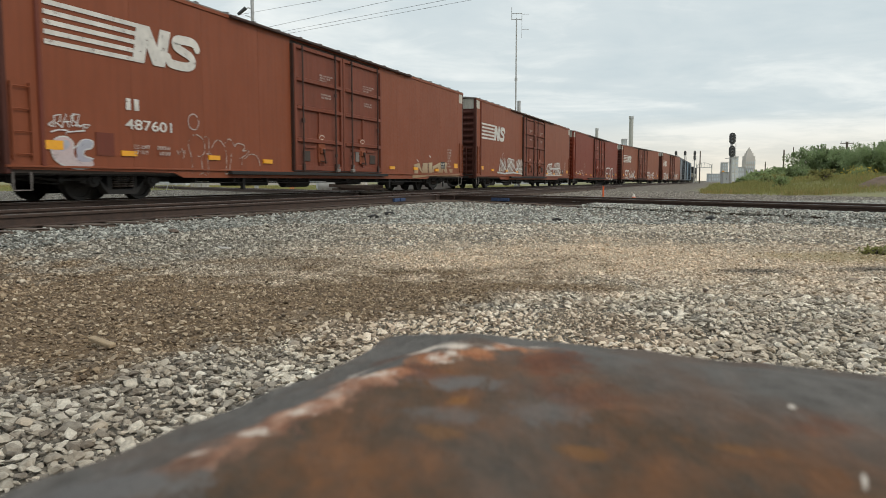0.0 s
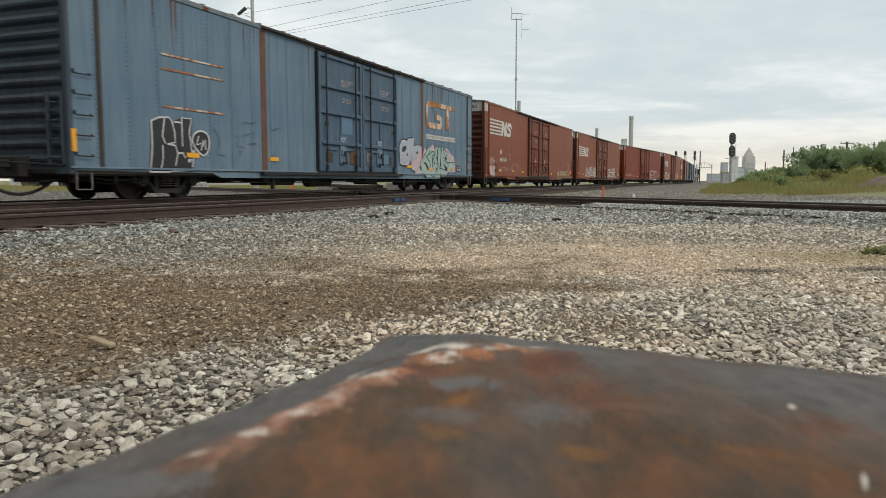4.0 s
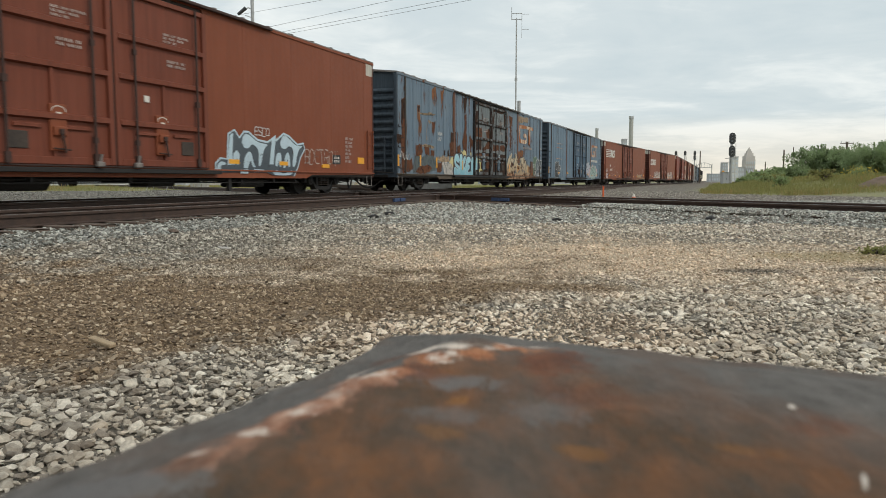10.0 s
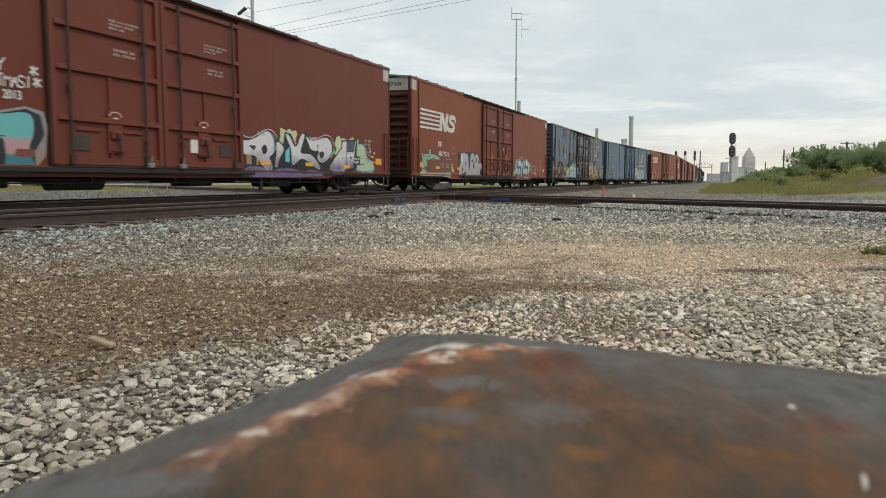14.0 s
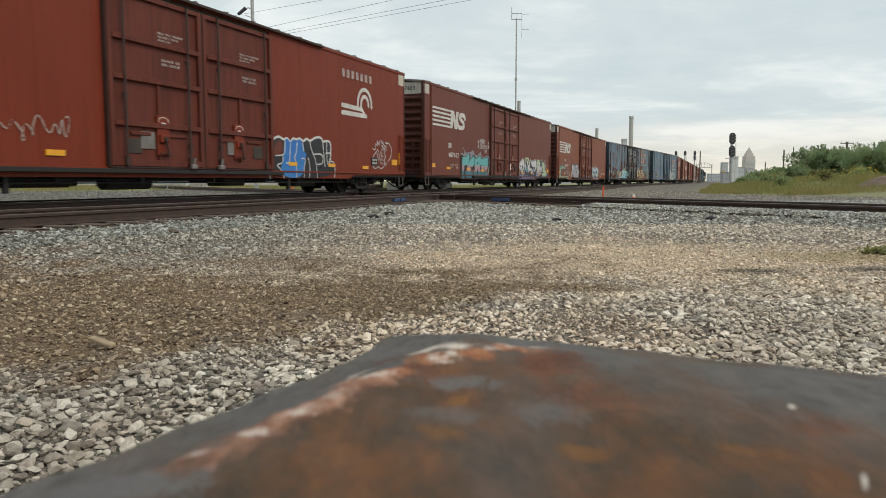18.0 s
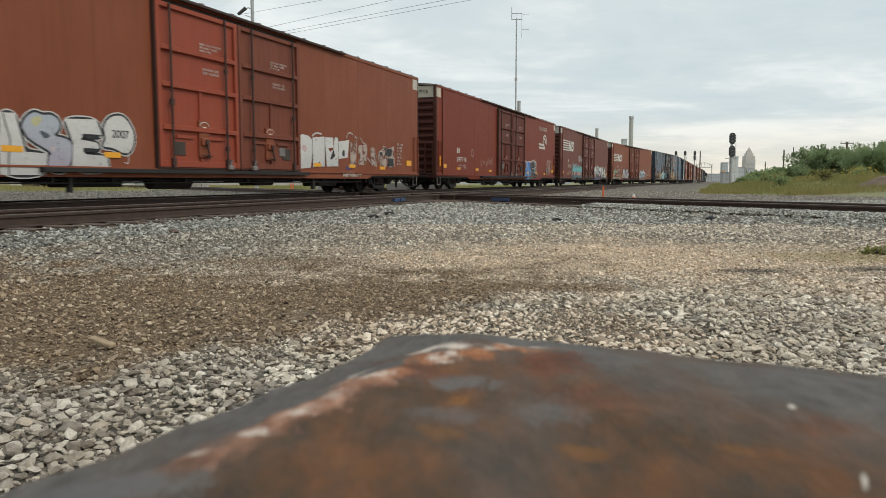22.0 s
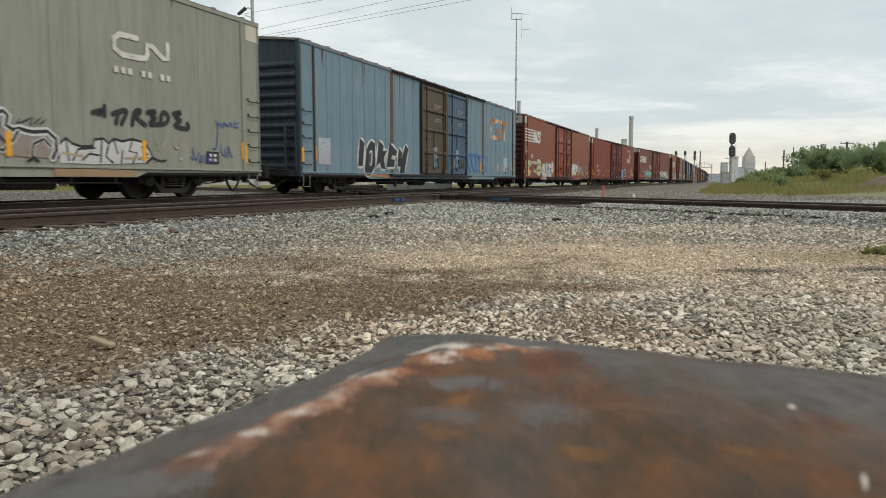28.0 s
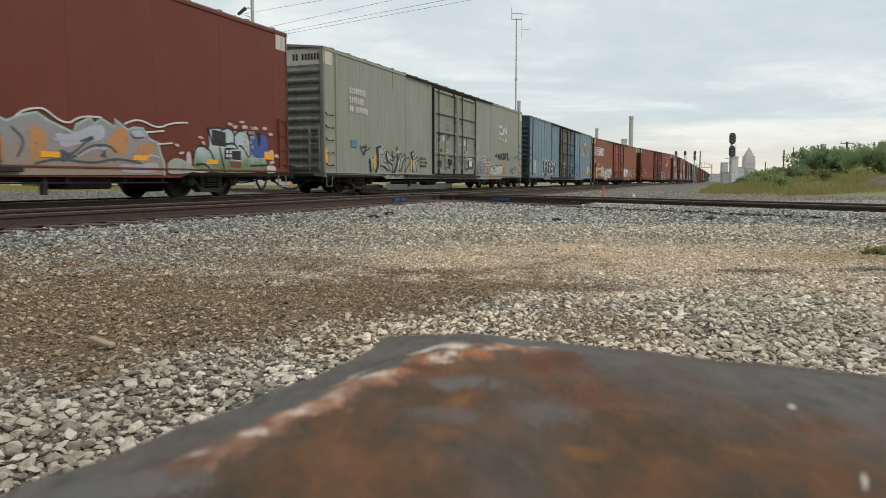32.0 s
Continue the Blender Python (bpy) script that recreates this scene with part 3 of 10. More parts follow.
def wheelset_geo():
    g = Geo()
    for sy in (-1, 1):
        prof = [(0.10, 0.06), (0.16, 0.05), (0.18, 0.012), (0.37, 0.0), (0.385, 0.045), (0.455, 0.050), (0.46, -0.055), (0.485, -0.085), (0.485, -0.10), (0.37, -0.095), (0.17, -0.07), (0.10, -0.08)]
        g.lathe([(r, sy * h) for r, h in prof], (0, sy * 0.755, 0), "y", 28)
        for k in range(3):
            a = k * 2.094
            g.box(0.22 * math.cos(a) - 0.02, 0.22 * math.cos(a) + 0.02, sy * 0.755 + min(0, sy * 0.03), sy * 0.755 + max(0, sy * 0.03), 0.22 * math.sin(a) - 0.02, 0.22 * math.sin(a) + 0.02)
    g.tube((0, -1.12, 0), (0, 1.12, 0), 0.085, n=12)
    return g


def sideframe_geo(sy):
    """A cast side frame: arched top member, tension member below, bearing ends with round caps."""
    g = Geo()
    y0, y1 = (0.94, 1.16) if sy > 0 else (-1.16, -0.94)
    top = [(-1.18, 0.66), (-0.70, 0.70), (-0.45, 0.86), (0.45, 0.86), (0.70, 0.70), (1.18, 0.66), (1.20, 0.40), (0.74, 0.36), (0.66, 0.56), (0.40, 0.68), (-0.40, 0.68), (-0.66, 0.56), (-0.74, 0.36), (-1.20, 0.40)]
    g.slab(top, y0, y1)
    g.slab([(-0.70, 0.50), (-0.42, 0.26), (0.42, 0.26), (0.70, 0.50), (0.64, 0.36), (0.44, 0.14), (-0.44, 0.14), (-0.64, 0.36)], y0, y1)
    for x in (-0.38, 0.38):
        g.box(x - 0.07, x + 0.07, y0, y1, 0.24, 0.72, 0.01)
    for x in (-0.89, 0.89):
        g.lathe([(0.0, sy * 0.10), (0.085, sy * 0.10), (0.10, sy * 0.07), (0.15, sy * 0.06), (0.16, 0.0), (0.16, -sy * 0.1)], (x, y1 if sy > 0 else y0, 0.46), "y", 14)
        for k in range(3):
            t = k * 2.094 + 0.5
            g.box(x + 0.06 * math.cos(t) - 0.016, x + 0.06 * math.cos(t) + 0.016, min(sy * 1.25, sy * 1.275), max(sy * 1.25, sy * 1.275), 0.46 + 0.06 * math.sin(t) - 0.016, 0.46 + 0.06 * math.sin(t) + 0.016)
    return g


def spring_geo(sy):
    g = Geo()
    for x in (-0.22, 0.0, 0.22):
        for k in range(6):
            z = 0.30 + k * 0.055
            g.lathe([(0.075, 0), (0.095, 0.018), (0.075, 0.036)], (x, sy * 1.16, z), "z", 10)
    return g


WHEELS = {0: [], 1: []}


def truck(car, x):
    """Part: a two-axle truck with side frames, spring packs, bolster and turning wheelsets."""
    t = put("truck", "bolster", lambda: Geo().box(-0.22, 0.22, -1.2, 1.2, 0.42, 0.70, 0.03).box(-0.5, 0.5, -0.3, 0.3, 0.62, 0.80, 0.03).box(-0.50, -0.36, -0.9, 0.9, 0.24, 0.42, 0.02).box(0.36, 0.50, -0.9, 0.9, 0.24, 0.42, 0.02).box(-1.45, 1.45, -1.0, -0.85, 0.70, 0.80, 0.02), M["under"], car, pose(x, 0, 0))
    for sy in (-1, 1):
        put("side_frame", "side_frame%d" % sy, lambda: sideframe_geo(sy), M["under"], t)
        put("spring_pack", "spring_pack%d" % sy, lambda: spring_geo(sy), M["grime"], t)
    for k, ax in enumerate((-0.89, 0.89)):
        w = put("wheelset", "wheelset", wheelset_geo, M["wheel"], t, pose(ax, 0, 0.46))
        WHEELS[k].append(w)
    return t


def corrugated_end(sx):
    """A pressed steel end: deep horizontal ribs between corner posts."""
    prof = []
    n = 11
    z0, z1 = Z_FLOOR, Z_EAVE - 0.62
    g = Geo()
    step = (z1 - z0) / n
    for k in range(n):
        a = z0 + k * step
        prof += [(0.0, a), (0.0, a + step * 0.18), (0.085, a + step * 0.38), (0.105, a + step * 0.55), (0.085, a + step * 0.72), (0.0, a + step * 0.9)]
    prof += [(0.0, z1), (0.0, Z_EAVE), (0.0, Z_EAVE)]
    ys = (-HW + 0.10, -HW + 0.22, HW - 0.22, HW - 0.10)
    vs, fs = [], []
    for j, y in enumerate(ys):
        amp = 0.0 if j in (0, 3) else 1.0
        vs += [(sx * (HL - 0.12 + p * amp), y, z) for p, z in prof]
    m = len(prof)
    for j in range(3):
        for k in range(m - 1):
            fs.append((j * m + k, (j + 1) * m + k, (j + 1) * m + k + 1, j * m + k + 1))
    g.add(vs, fs)
    # gable plate up to the roof
    g.add([(sx * (HL - 0.12), -HW + 0.1, Z_EAVE), (sx * (HL - 0.12), 0, Z_PEAK - 0.02), (sx * (HL - 0.12), HW - 0.1, Z_EAVE)], [(0, 1, 2)])
    g.box(sx * (HL - 0.12) - 0.1, sx * (HL - 0.12) + 0.02, -HW + 0.1, HW - 0.1, Z_SILL + 0.1, Z_FLOOR)
    return g


def roof_geo():
    g = Geo()
    prof = [(-HW - 0.02, Z_EAVE - 0.05), (-HW - 0.02, Z_EAVE + 0.02), (0, Z_PEAK), (HW + 0.02, Z_EAVE + 0.02), (HW + 0.02, Z_EAVE - 0.05), (0, Z_PEAK - 0.08)]
    g.sweep(prof, -HL, HL)
    x = -HL + 0.65
    while x < HL:
        g.sweep([(-HW - 0.03, Z_EAVE + 0.0), (-HW - 0.03, Z_EAVE + 0.055), (0, Z_PEAK + 0.035), (HW + 0.03, Z_EAVE + 0.055), (HW + 0.03, Z_EAVE), (0, Z_PEAK - 0.02)], x - 0.04, x + 0.04)
        x += 1.24
    return g


def rivet_geo():
    g = Geo()
    z = Z_FLOOR + 0.1
    while z < Z_EAVE - 0.2:
        g.add([(-0.014, -HW - 0.001, z - 0.014), (0.014, -HW - 0.001, z - 0.014), (0.014, -HW - 0.001, z + 0.014), (-0.014, -HW - 0.001, z + 0.014), (0, -HW - 0.012, z)], [(0, 1, 4), (1, 2, 4), (2, 3, 4), (3, 0, 4)])
        z += 0.105
    return g


def grab_iron_geo(w):
    """One loose rung on two bent feet."""
    g = Geo().path([(-w / 2, 0.01, 0.05), (-w / 2, -0.07, 0.0), (w / 2, -0.07, 0.0), (w / 2, 0.01, 0.05)], 0.014, 5)
    return g.box(-w / 2 - 0.03, -w / 2 + 0.03, -0.02, 0.005, 0.02, 0.10)


def ladder_geo(x, w, z0, z1, rungs, y):
    g = Geo()
    for xx in (x - w / 2, x + w / 2):
        g.box(xx - 0.02, xx + 0.02, y - 0.07, y - 0.03, z0, z1)
        for z in (z0 + 0.05, z1 - 0.08):
            g.box(xx - 0.02, xx + 0.02, y - 0.04, y + 0.01, z, z + 0.03)
    for k in range(rungs):
        z = z0 + 0.12 + (z1 - z0 - 0.2) * k / max(1, rungs - 1)
        g.tube((x - w / 2, y - 0.05, z), (x + w / 2, y - 0.05, z), 0.013, n=6)
    return g


def door_geo(w, z0, z1):
    g = Geo()
    return g.box(-w / 2, w / 2, -0.05, 0.02, z0, z1)


def door(car, xc, w, body, bars, y, door_mat=None, rows=(1.75, 2.78, 3.66), mirror=1, rods=None, trim=None):
    """Part: a plug door with its frame, beams, locking rod, handle and placards."""
    z0, z1 = 0.78, 4.72
    mat = door_mat or body
    rods = rods or M["grime"]
    trim = trim or mat
    d = put("door", "door%.2f" % w, lambda: door_geo(w, z0, z1), mat, car, pose(xc, y, 0))

    def frame_geo():
        g = Geo()
        g.box(-w / 2, -w / 2 + 0.13, -0.13, -0.045, z0, z1, 0.012).box(w / 2 - 0.13, w / 2, -0.13, -0.045, z0, z1, 0.012)
        g.box(-w / 2 + 0.13, w / 2 - 0.13, -0.12, -0.045, z1 - 0.12, z1, 0.012).box(-w / 2 + 0.13, w / 2 - 0.13, -0.12, -0.045, z0, z0 + 0.16, 0.012)
        return g
    put("door_frame", "door_frame%.2f" % w, frame_geo, trim, d)
    for k, z in enumerate(rows):
        put("door_beam", "door_beam%.2f%.2f" % (w, z), lambda: Geo().sweep([(-0.14, z - 0.05), (-0.14, z + 0.05), (-0.045, z + 0.085), (-0.045, z - 0.085)], -w / 2 + 0.13, w / 2 - 0.13), trim, d)
    # dark strips added to draw the shade in the gaps round the door
    put("gasket", "gasket%.2f" % w, lambda: Geo().box(-w / 2 - 0.035, -w / 2 - 0.004, -0.10, 0.0, z0 - 0.02, z1).box(w / 2 + 0.004, w / 2 + 0.035, -0.10, 0.0, z0 - 0.02, z1).box(-w / 2, w / 2, -0.11, -0.055, z0 - 0.035, z0 - 0.005), rods, d)
    put("locking_rod", "locking_rod_b%d" % mirror, lambda: Geo().tube((-1.12 * mirror, -0.16, z0), (-1.12 * mirror, -0.16, z1), 0.028, n=8).box(-1.12 * mirror - 0.06, -1.12 * mirror + 0.06, -0.19, -0.13, 2.3, 2.44).box(-1.12 * mirror - 0.06, -1.12 * mirror + 0.06, -0.19, -0.13, 0.80, 1.0), rods, d)
    put("door_post", "door_post%.2f%.2f" % (w, rows[-1]), lambda: Geo().box(-0.05, 0.05, -0.10, -0.045, z0 + 0.16, rows[1], 0.01), trim, d)
    put("locking_rod", "locking_rod%d" % mirror, lambda: Geo().tube((0.98 * mirror, -0.16, z0), (0.98 * mirror, -0.16, z1), 0.03, n=8).box(0.98 * mirror - 0.05, 0.98 * mirror + 0.05, -0.19, -0.13, 3.3, 3.42).box(0.98 * mirror - 0.05, 0.98 * mirror + 0.05, -0.19, -0.13, 1.25, 1.37).box(0.98 * mirror - 0.07, 0.98 * mirror + 0.07, -0.20, -0.13, 0.80, 1.02), rods, d)
    for sx in (-1, 1):
        put("door_bar", "door_bar%d" % sx, lambda: Geo().box(min(sx * 0.30, sx * 0.92), max(sx * 0.30, sx * 0.92), -0.10, -0.045, 1.50, 1.58, 0.01), trim, d)
    put("placard_board", "placard_board%d" % mirror, lambda: Geo().box(-0.95 * mirror - 0.22 + 0.14 * mirror, -0.95 * mirror + 0.22 + 0.14 * mirror, -0.075, -0.045, 1.08, 1.42, 0.008), M["grime"], d)
    put("inspection_sticker", "inspection_sticker%d" % mirror, lambda: Geo().box(0.10 * mirror - 0.06, 0.10 * mirror + 0.06, -0.122, -0.10, 1.70, 1.84), M["white"], d)
    put("arched_stencil", "arched_stencil%d" % mirror, lambda: Geo().band([(0.10 * mirror + 0.17 * math.cos(t), 1.86 + 0.10 * math.sin(t)) for t in [math.pi * j / 10 for j in range(11)]], 0.018, -0.115), M["white"], d)
    h = put("handle", "door_handle%d" % mirror, lambda: Geo().box(0.10 * mirror - 0.16, 0.10 * mirror + 0.16, -0.17, -0.05, 1.35, 1.55, 0.02).box(0.10 * mirror - 0.21, 0.10 * mirror + 0.21, -0.11, -0.05, 1.05, 2.0, 0.015), bars, d)
    put("lever", "door_lever%d" % mirror, lambda: Geo().tube((0.10 * mirror, -0.19, 1.42), (0.10 * mirror + 0.05, -0.22, 1.02), 0.026, n=8).box(0.10 * mirror - 0.06, 0.10 * mirror + 0.06, -0.22, -0.16, 1.38, 1.50, 0.015).tube((0.10 * mirror - 0.2, -0.17, 1.1), (0.10 * mirror + 0.22, -0.17, 1.08), 0.018, n=6), rods, h, None, "dark locking lever")
    return d


def boxcar(name, index, style, label, group="boxcars of the freight train"):
    """Thing: an 86-foot high-cube boxcar in its parts. x forward, -y the side that shows."""
    st = dict(body=M["ns"], doors=(None, None), bars=None, trim=None, patch=None, seams=False, roof=M["galv"], ends=None, sill=None, left=None, post=M["rustpost"], streaks=10, chord=None, step=0.93, rivets=True, number="")
    st.update(style)
    body = st["body"]
    bars, sill, ends = st["bars"] or body, st["sill"] or body, st["ends"] or body
    car = empty(name)
    # core, floor and far side
    put("floor", "floor", lambda: Geo().box(-HL + 0.1, HL - 0.1, -HW + 0.12, HW - 0.12, Z_FLOOR - 0.18, Z_FLOOR), M["under"], car)
    put("far_side", "far_side", lambda: Geo().box(-HL, HL, HW - 0.08, HW, Z_SILL, Z_EAVE), body, car)
    # near side: sheets between seams, left and right of the doors
    edges = [-HL + 0.06]
    step = st["step"] if st["seams"] else 2.47
    x = -HL + 0.80
    while x < -3.3 - 0.25:
        edges.append(x)
        x += step
    edges.append(-3.17)
    half = [(a, b) for a, b in zip(edges, edges[1:])]
    gap = (0.016 if st["rivets"] else 0.008) if st["seams"] else 0.004
    for sgn in (1, -1):
        for a, b in half:
            if sgn < 0:
                a, b = -b, -a
            key = "side_sheet%.2f_%.3f" % (b - a, gap)
            mat = st["left"] if (st["left"] and sgn < 0) else body
            put("side_sheet", key, lambda: Geo().box(-(b - a) / 2 + gap / 2, (b - a) / 2 - gap / 2, -HW, -HW + 0.05, Z_FLOOR - 0.02, Z_EAVE - 0.10, 0.004), mat, car, pose((a + b) / 2, 0, 0))
    put("inner_wall", "inner_wall", lambda: Geo().box(-HL + 0.1, HL - 0.1, -HW + 0.052, -HW + 0.09, Z_SILL + 0.1, Z_EAVE), M["grime"], car)
    # posts at the seams of riveted cars
    if st["seams"]:
        for sgn in (1, -1):
            for a, b in half[:-1] if st["rivets"] else []:
                put("seam_strip", "seam_strip", lambda: Geo().box(-0.014, 0.014, -HW - 0.010, -HW + 0.01, Z_FLOOR, Z_EAVE - 0.12, 0.004), body, car, pose(sgn * b, 0, 0))
                put("rivet_strip", "rivet_strip", rivet_geo, M["grime"], car, pose(sgn * b - 0.07, 0, 0))["kind"] = "stuff"
        streaks(car, st["streaks"], index)
        for x in (-6.12, 6.06):
            put("rusty_post", "rusty_post", lambda: Geo().box(-0.13, 0.13, -HW - 0.02, -HW + 0.01, Z_FLOOR, Z_EAVE - 0.06, 0.008), st["post"], car, pose(x, 0, 0))
    # pipe-like drain post near each end, corner posts, top chord, side sill with its ledge
    for sgn in (-1, 1):
        put("end_post", "end_post", lambda: Geo().box(-0.05, 0.05, -HW - 0.05, -HW + 0.01, Z_FLOOR, Z_EAVE - 0.1, 0.012), (M["grime"] if st["rivets"] else body) if st["seams"] else M["ns_dark"], car, pose(sgn * (HL - 0.83), 0, 0)) if sgn < 0 or st["seams"] else None
        # posts and end walls take the end paint, which is darkened for shade
        for sy in (-1, 1):
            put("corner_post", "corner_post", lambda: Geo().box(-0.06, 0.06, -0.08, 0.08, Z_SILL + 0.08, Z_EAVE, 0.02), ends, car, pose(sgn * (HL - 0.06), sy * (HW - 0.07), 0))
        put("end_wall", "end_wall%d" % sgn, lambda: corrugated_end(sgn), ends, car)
    put("top_chord", "top_chord", lambda: Geo().box(-HL, HL, -HW - 0.03, -HW + 0.06, Z_EAVE - 0.11, Z_EAVE - 0.01, 0.012), st["chord"] or body, car)
    put("side_sill", "side_sill", lambda: Geo().slab([(-HL, 0.67), (-8.5, 0.645), (-8.15, 0.525), (8.15, 0.525), (8.5, 0.645), (HL, 0.67), (HL, Z_FLOOR - 0.03), (-HL, Z_FLOOR - 0.03)], -HW + 0.004, -HW + 0.05), sill, car)
    put("sill_ledge", "sill_ledge", lambda: Geo().box(-HL, HL, -HW - 0.045, -HW + 0.03, Z_FLOOR - 0.03, Z_FLOOR + 0.015, 0.006), sill, car)
    put("roof", "roof", roof_geo, st["roof"], car)
    # doors on their tracks
    ymid = -HW - 0.005
    doors = st["doors"]
    door(car, -1.58, 3.10, body, bars, ymid, doors[0], mirror=1, rods=M["under"] if st["seams"] else M["rod_brown"], trim=st["trim"])
    door(car, 1.58, 3.10, body, bars, ymid, doors[1], mirror=-1, rods=M["under"] if st["seams"] else M["rod_brown"], trim=st["trim"])
    put("door_track", "door_track_low", lambda: Geo().box(-6.4, 3.6, -HW - 0.17, -HW - 0.02, Z_FLOOR - 0.12, Z_FLOOR - 0.02, 0.01), M["under"], car)
    put("door_track", "door_track_top", lambda: Geo().box(-6.2, 6.2, -HW - 0.13, -HW - 0.02, Z_EAVE - 0.09, Z_EAVE - 0.01, 0.015), M["grime"] if st["seams"] else M["rod_brown"], car)
    # ladders and grab irons
    for sgn, side in ((-1, "left"), (1, "right")):
        if st["seams"]:
            for z in (0.97, 1.40, 1.83, 2.26, 2.69):
                put("grab_iron", "grab_iron", lambda: grab_iron_geo(0.42), M["under"], car, pose(sgn * (HL - 0.36), -HW, z))
        else:
            put("ladder", "ladder_" + side, lambda: ladder_geo(sgn * (HL - 0.36), 0.42, 0.85, 2.35, 4, -HW), body, car)
    for sgn in (-1, 1):
        put("sill_step", "sill_step", lambda: Geo().path([(-0.2, 0, 0.62), (-0.2, 0, 0.26), (0.2, 0, 0.26), (0.2, 0, 0.62)], 0.018), M["galv"], car, pose(sgn * (HL - 0.36), -HW + 0.02, 0))
        put("end_ladder", "end_ladder%d" % sgn, lambda: ladder_end(sgn), ends, car)
        put("coupler", "coupler%d" % sgn, lambda: coupler_geo(sgn), M["under"], car)
        put("air_hose", "air_hose%d" % sgn, lambda: hose_geo(sgn), M["under"], car)
        put("brake_pipe", "brake_pipe%d" % sgn, lambda: pipe_geo(sgn), M["under"], car)
    # underframe
    put("centre_sill", "centre_sill", lambda: Geo().box(-HL + 0.1, HL - 0.1, -0.28, 0.28, 0.42, 0.74), M["under"], car)
    put("brake_gear", "brake_gear", brake_geo, M["under"], car)
    for x in (-HL + 3.27, HL - 3.27):
        truck(car, x)
    if st["number"]:
        end_number(car, st["number"])
    if st["patch"]:
        for sgn in (-1, 1):
            put("end_panel", "end_panel%d" % sgn, lambda: Geo().box(sgn * (HL - 0.115) - 0.012, sgn * (HL - 0.115) + 0.012, -HW + 0.1, HW - 0.1, Z_EAVE - 0.56, Z_EAVE - 0.02), st["patch"], car)
            put("corner_patch", "corner_patch", lambda: Geo().box(-0.30, 0.30, -HW - 0.008, -HW + 0.02, Z_EAVE - 0.55, Z_EAVE - 0.10), st["patch"], car, pose(sgn * (HL - 0.3), 0, 0))
    tagged(car, label, "boxcar", group)
    CARS.append((car, index))
    return car


def run_stain():
    """Rust that has run down the paint, thin in places."""
    n = Nodes("rust_run_stain")
    v = n.coords((3.0, 3.0, 0.6))
    f = n.noise(v, 5.0, 6, 0.7)
    n.put(n.bsdf.inputs["Alpha"], n.ramp(f, [(0.36, 0.05), (0.58, 0.95)]))
    return n.done(n.ramp(f, [(0.3, (0.09, 0.045, 0.03)), (0.7, (0.20, 0.085, 0.045))]), 0.9)


M["rust_run"] = run_stain()


def streaks(car, count, seed):
    """Parts: runs of rust that hang from the roof edge."""
    rnd = random.Random(seed + 50)
    for k in range(count):
        x = rnd.uniform(-HL + 0.3, HL - 0.3)
        if abs(x) < 3.4:
            continue
        ln, w = rnd.uniform(0.2, 1.3) ** 1.4, rnd.uniform(0.03, 0.11)
        pts = [(x - w / 2, Z_EAVE - 0.1), (x + w / 2, Z_EAVE - 0.1)]
        pts += [(x + w * rnd.uniform(0.2, 0.45), Z_EAVE - 0.1 - ln * 0.45), (x + w * 0.12, Z_EAVE - 0.1 - ln), (x - w * 0.05, Z_EAVE - 0.1 - ln * 0.96), (x - w * rnd.uniform(0.2, 0.4), Z_EAVE - 0.1 - ln * 0.4)]
        part("rust_run", Geo().add([(a, -HW - 0.0135, b) for a, b in pts], [tuple(range(6))]), M["rust_run"], car)


def ladder_end(sgn):
    g = Geo()
    x = sgn * (HL - 0.10)
    for y in (-HW + 0.18, -HW + 0.58):
        g.box(min(x, x + sgn * 0.14), max(x, x + sgn * 0.14), y - 0.02, y + 0.02, 0.8, 2.3)
    for k in range(4):
        z = 0.95 + k * 0.38
        g.tube((x + sgn * 0.13, -HW + 0.18, z), (x + sgn * 0.13, -HW + 0.58, z), 0.014, n=6)
    return g


def coupler_geo(sgn):
    g = Geo()
    x = sgn * HL
    g.box(min(x - sgn * 0.5, x + sgn * 0.85), max(x - sgn * 0.5, x + sgn * 0.85), -0.09, 0.09, 0.72, 0.90, 0.02)
    g.box(min(x + sgn * 0.8, x + sgn * 1.12), max(x + sgn * 0.8, x + sgn * 1.12), -0.17, 0.17, 0.66, 0.96, 0.05)
    g.box(min(x - sgn * 0.1, x + sgn * 0.25), max(x - sgn * 0.1, x + sgn * 0.25), -0.34, 0.34, 0.52, 0.98, 0.03)
    g.box(x - 0.04, x + 0.04, -1.1, 1.1, 0.60, 0.70, 0.01)
    g.tube((x + sgn * 0.05, -1.35, 0.78), (x + sgn * 0.9, -0.2, 0.86), 0.02, n=6)
    return g


def hose_geo(sgn):
    """The air hose that hangs below the coupler, and the trainline pipe that feeds it."""
    g = Geo()
    pts = [(sgn * (HL - 0.5 + 0.125 * k), -0.62 + 0.05 * k, 0.60 - 0.44 * math.sin(k / 12 * math.pi) ** 0.8) for k in range(13)]
    g.path(pts, 0.036, 7)
    g.box(sgn * (HL + 1.05) - 0.07, sgn * (HL + 1.05) + 0.07, -0.06, 0.06, 0.52, 0.66, 0.02)
    g.path([(sgn * (HL - 2.6), -1.2, 0.50), (sgn * (HL - 1.4), -1.15, 0.46), (sgn * (HL - 0.9), -0.9, 0.56), (sgn * (HL - 0.5), -0.62, 0.60)], 0.030, 6)
    for x, z in ((0.35, 0.40), (0.8, 0.44), (1.5, 0.40)):
        g.box(sgn * (HL - x) - 0.05, sgn * (HL - x) + 0.05, -1.25, -1.12, z, 0.70, 0.01)
    return g


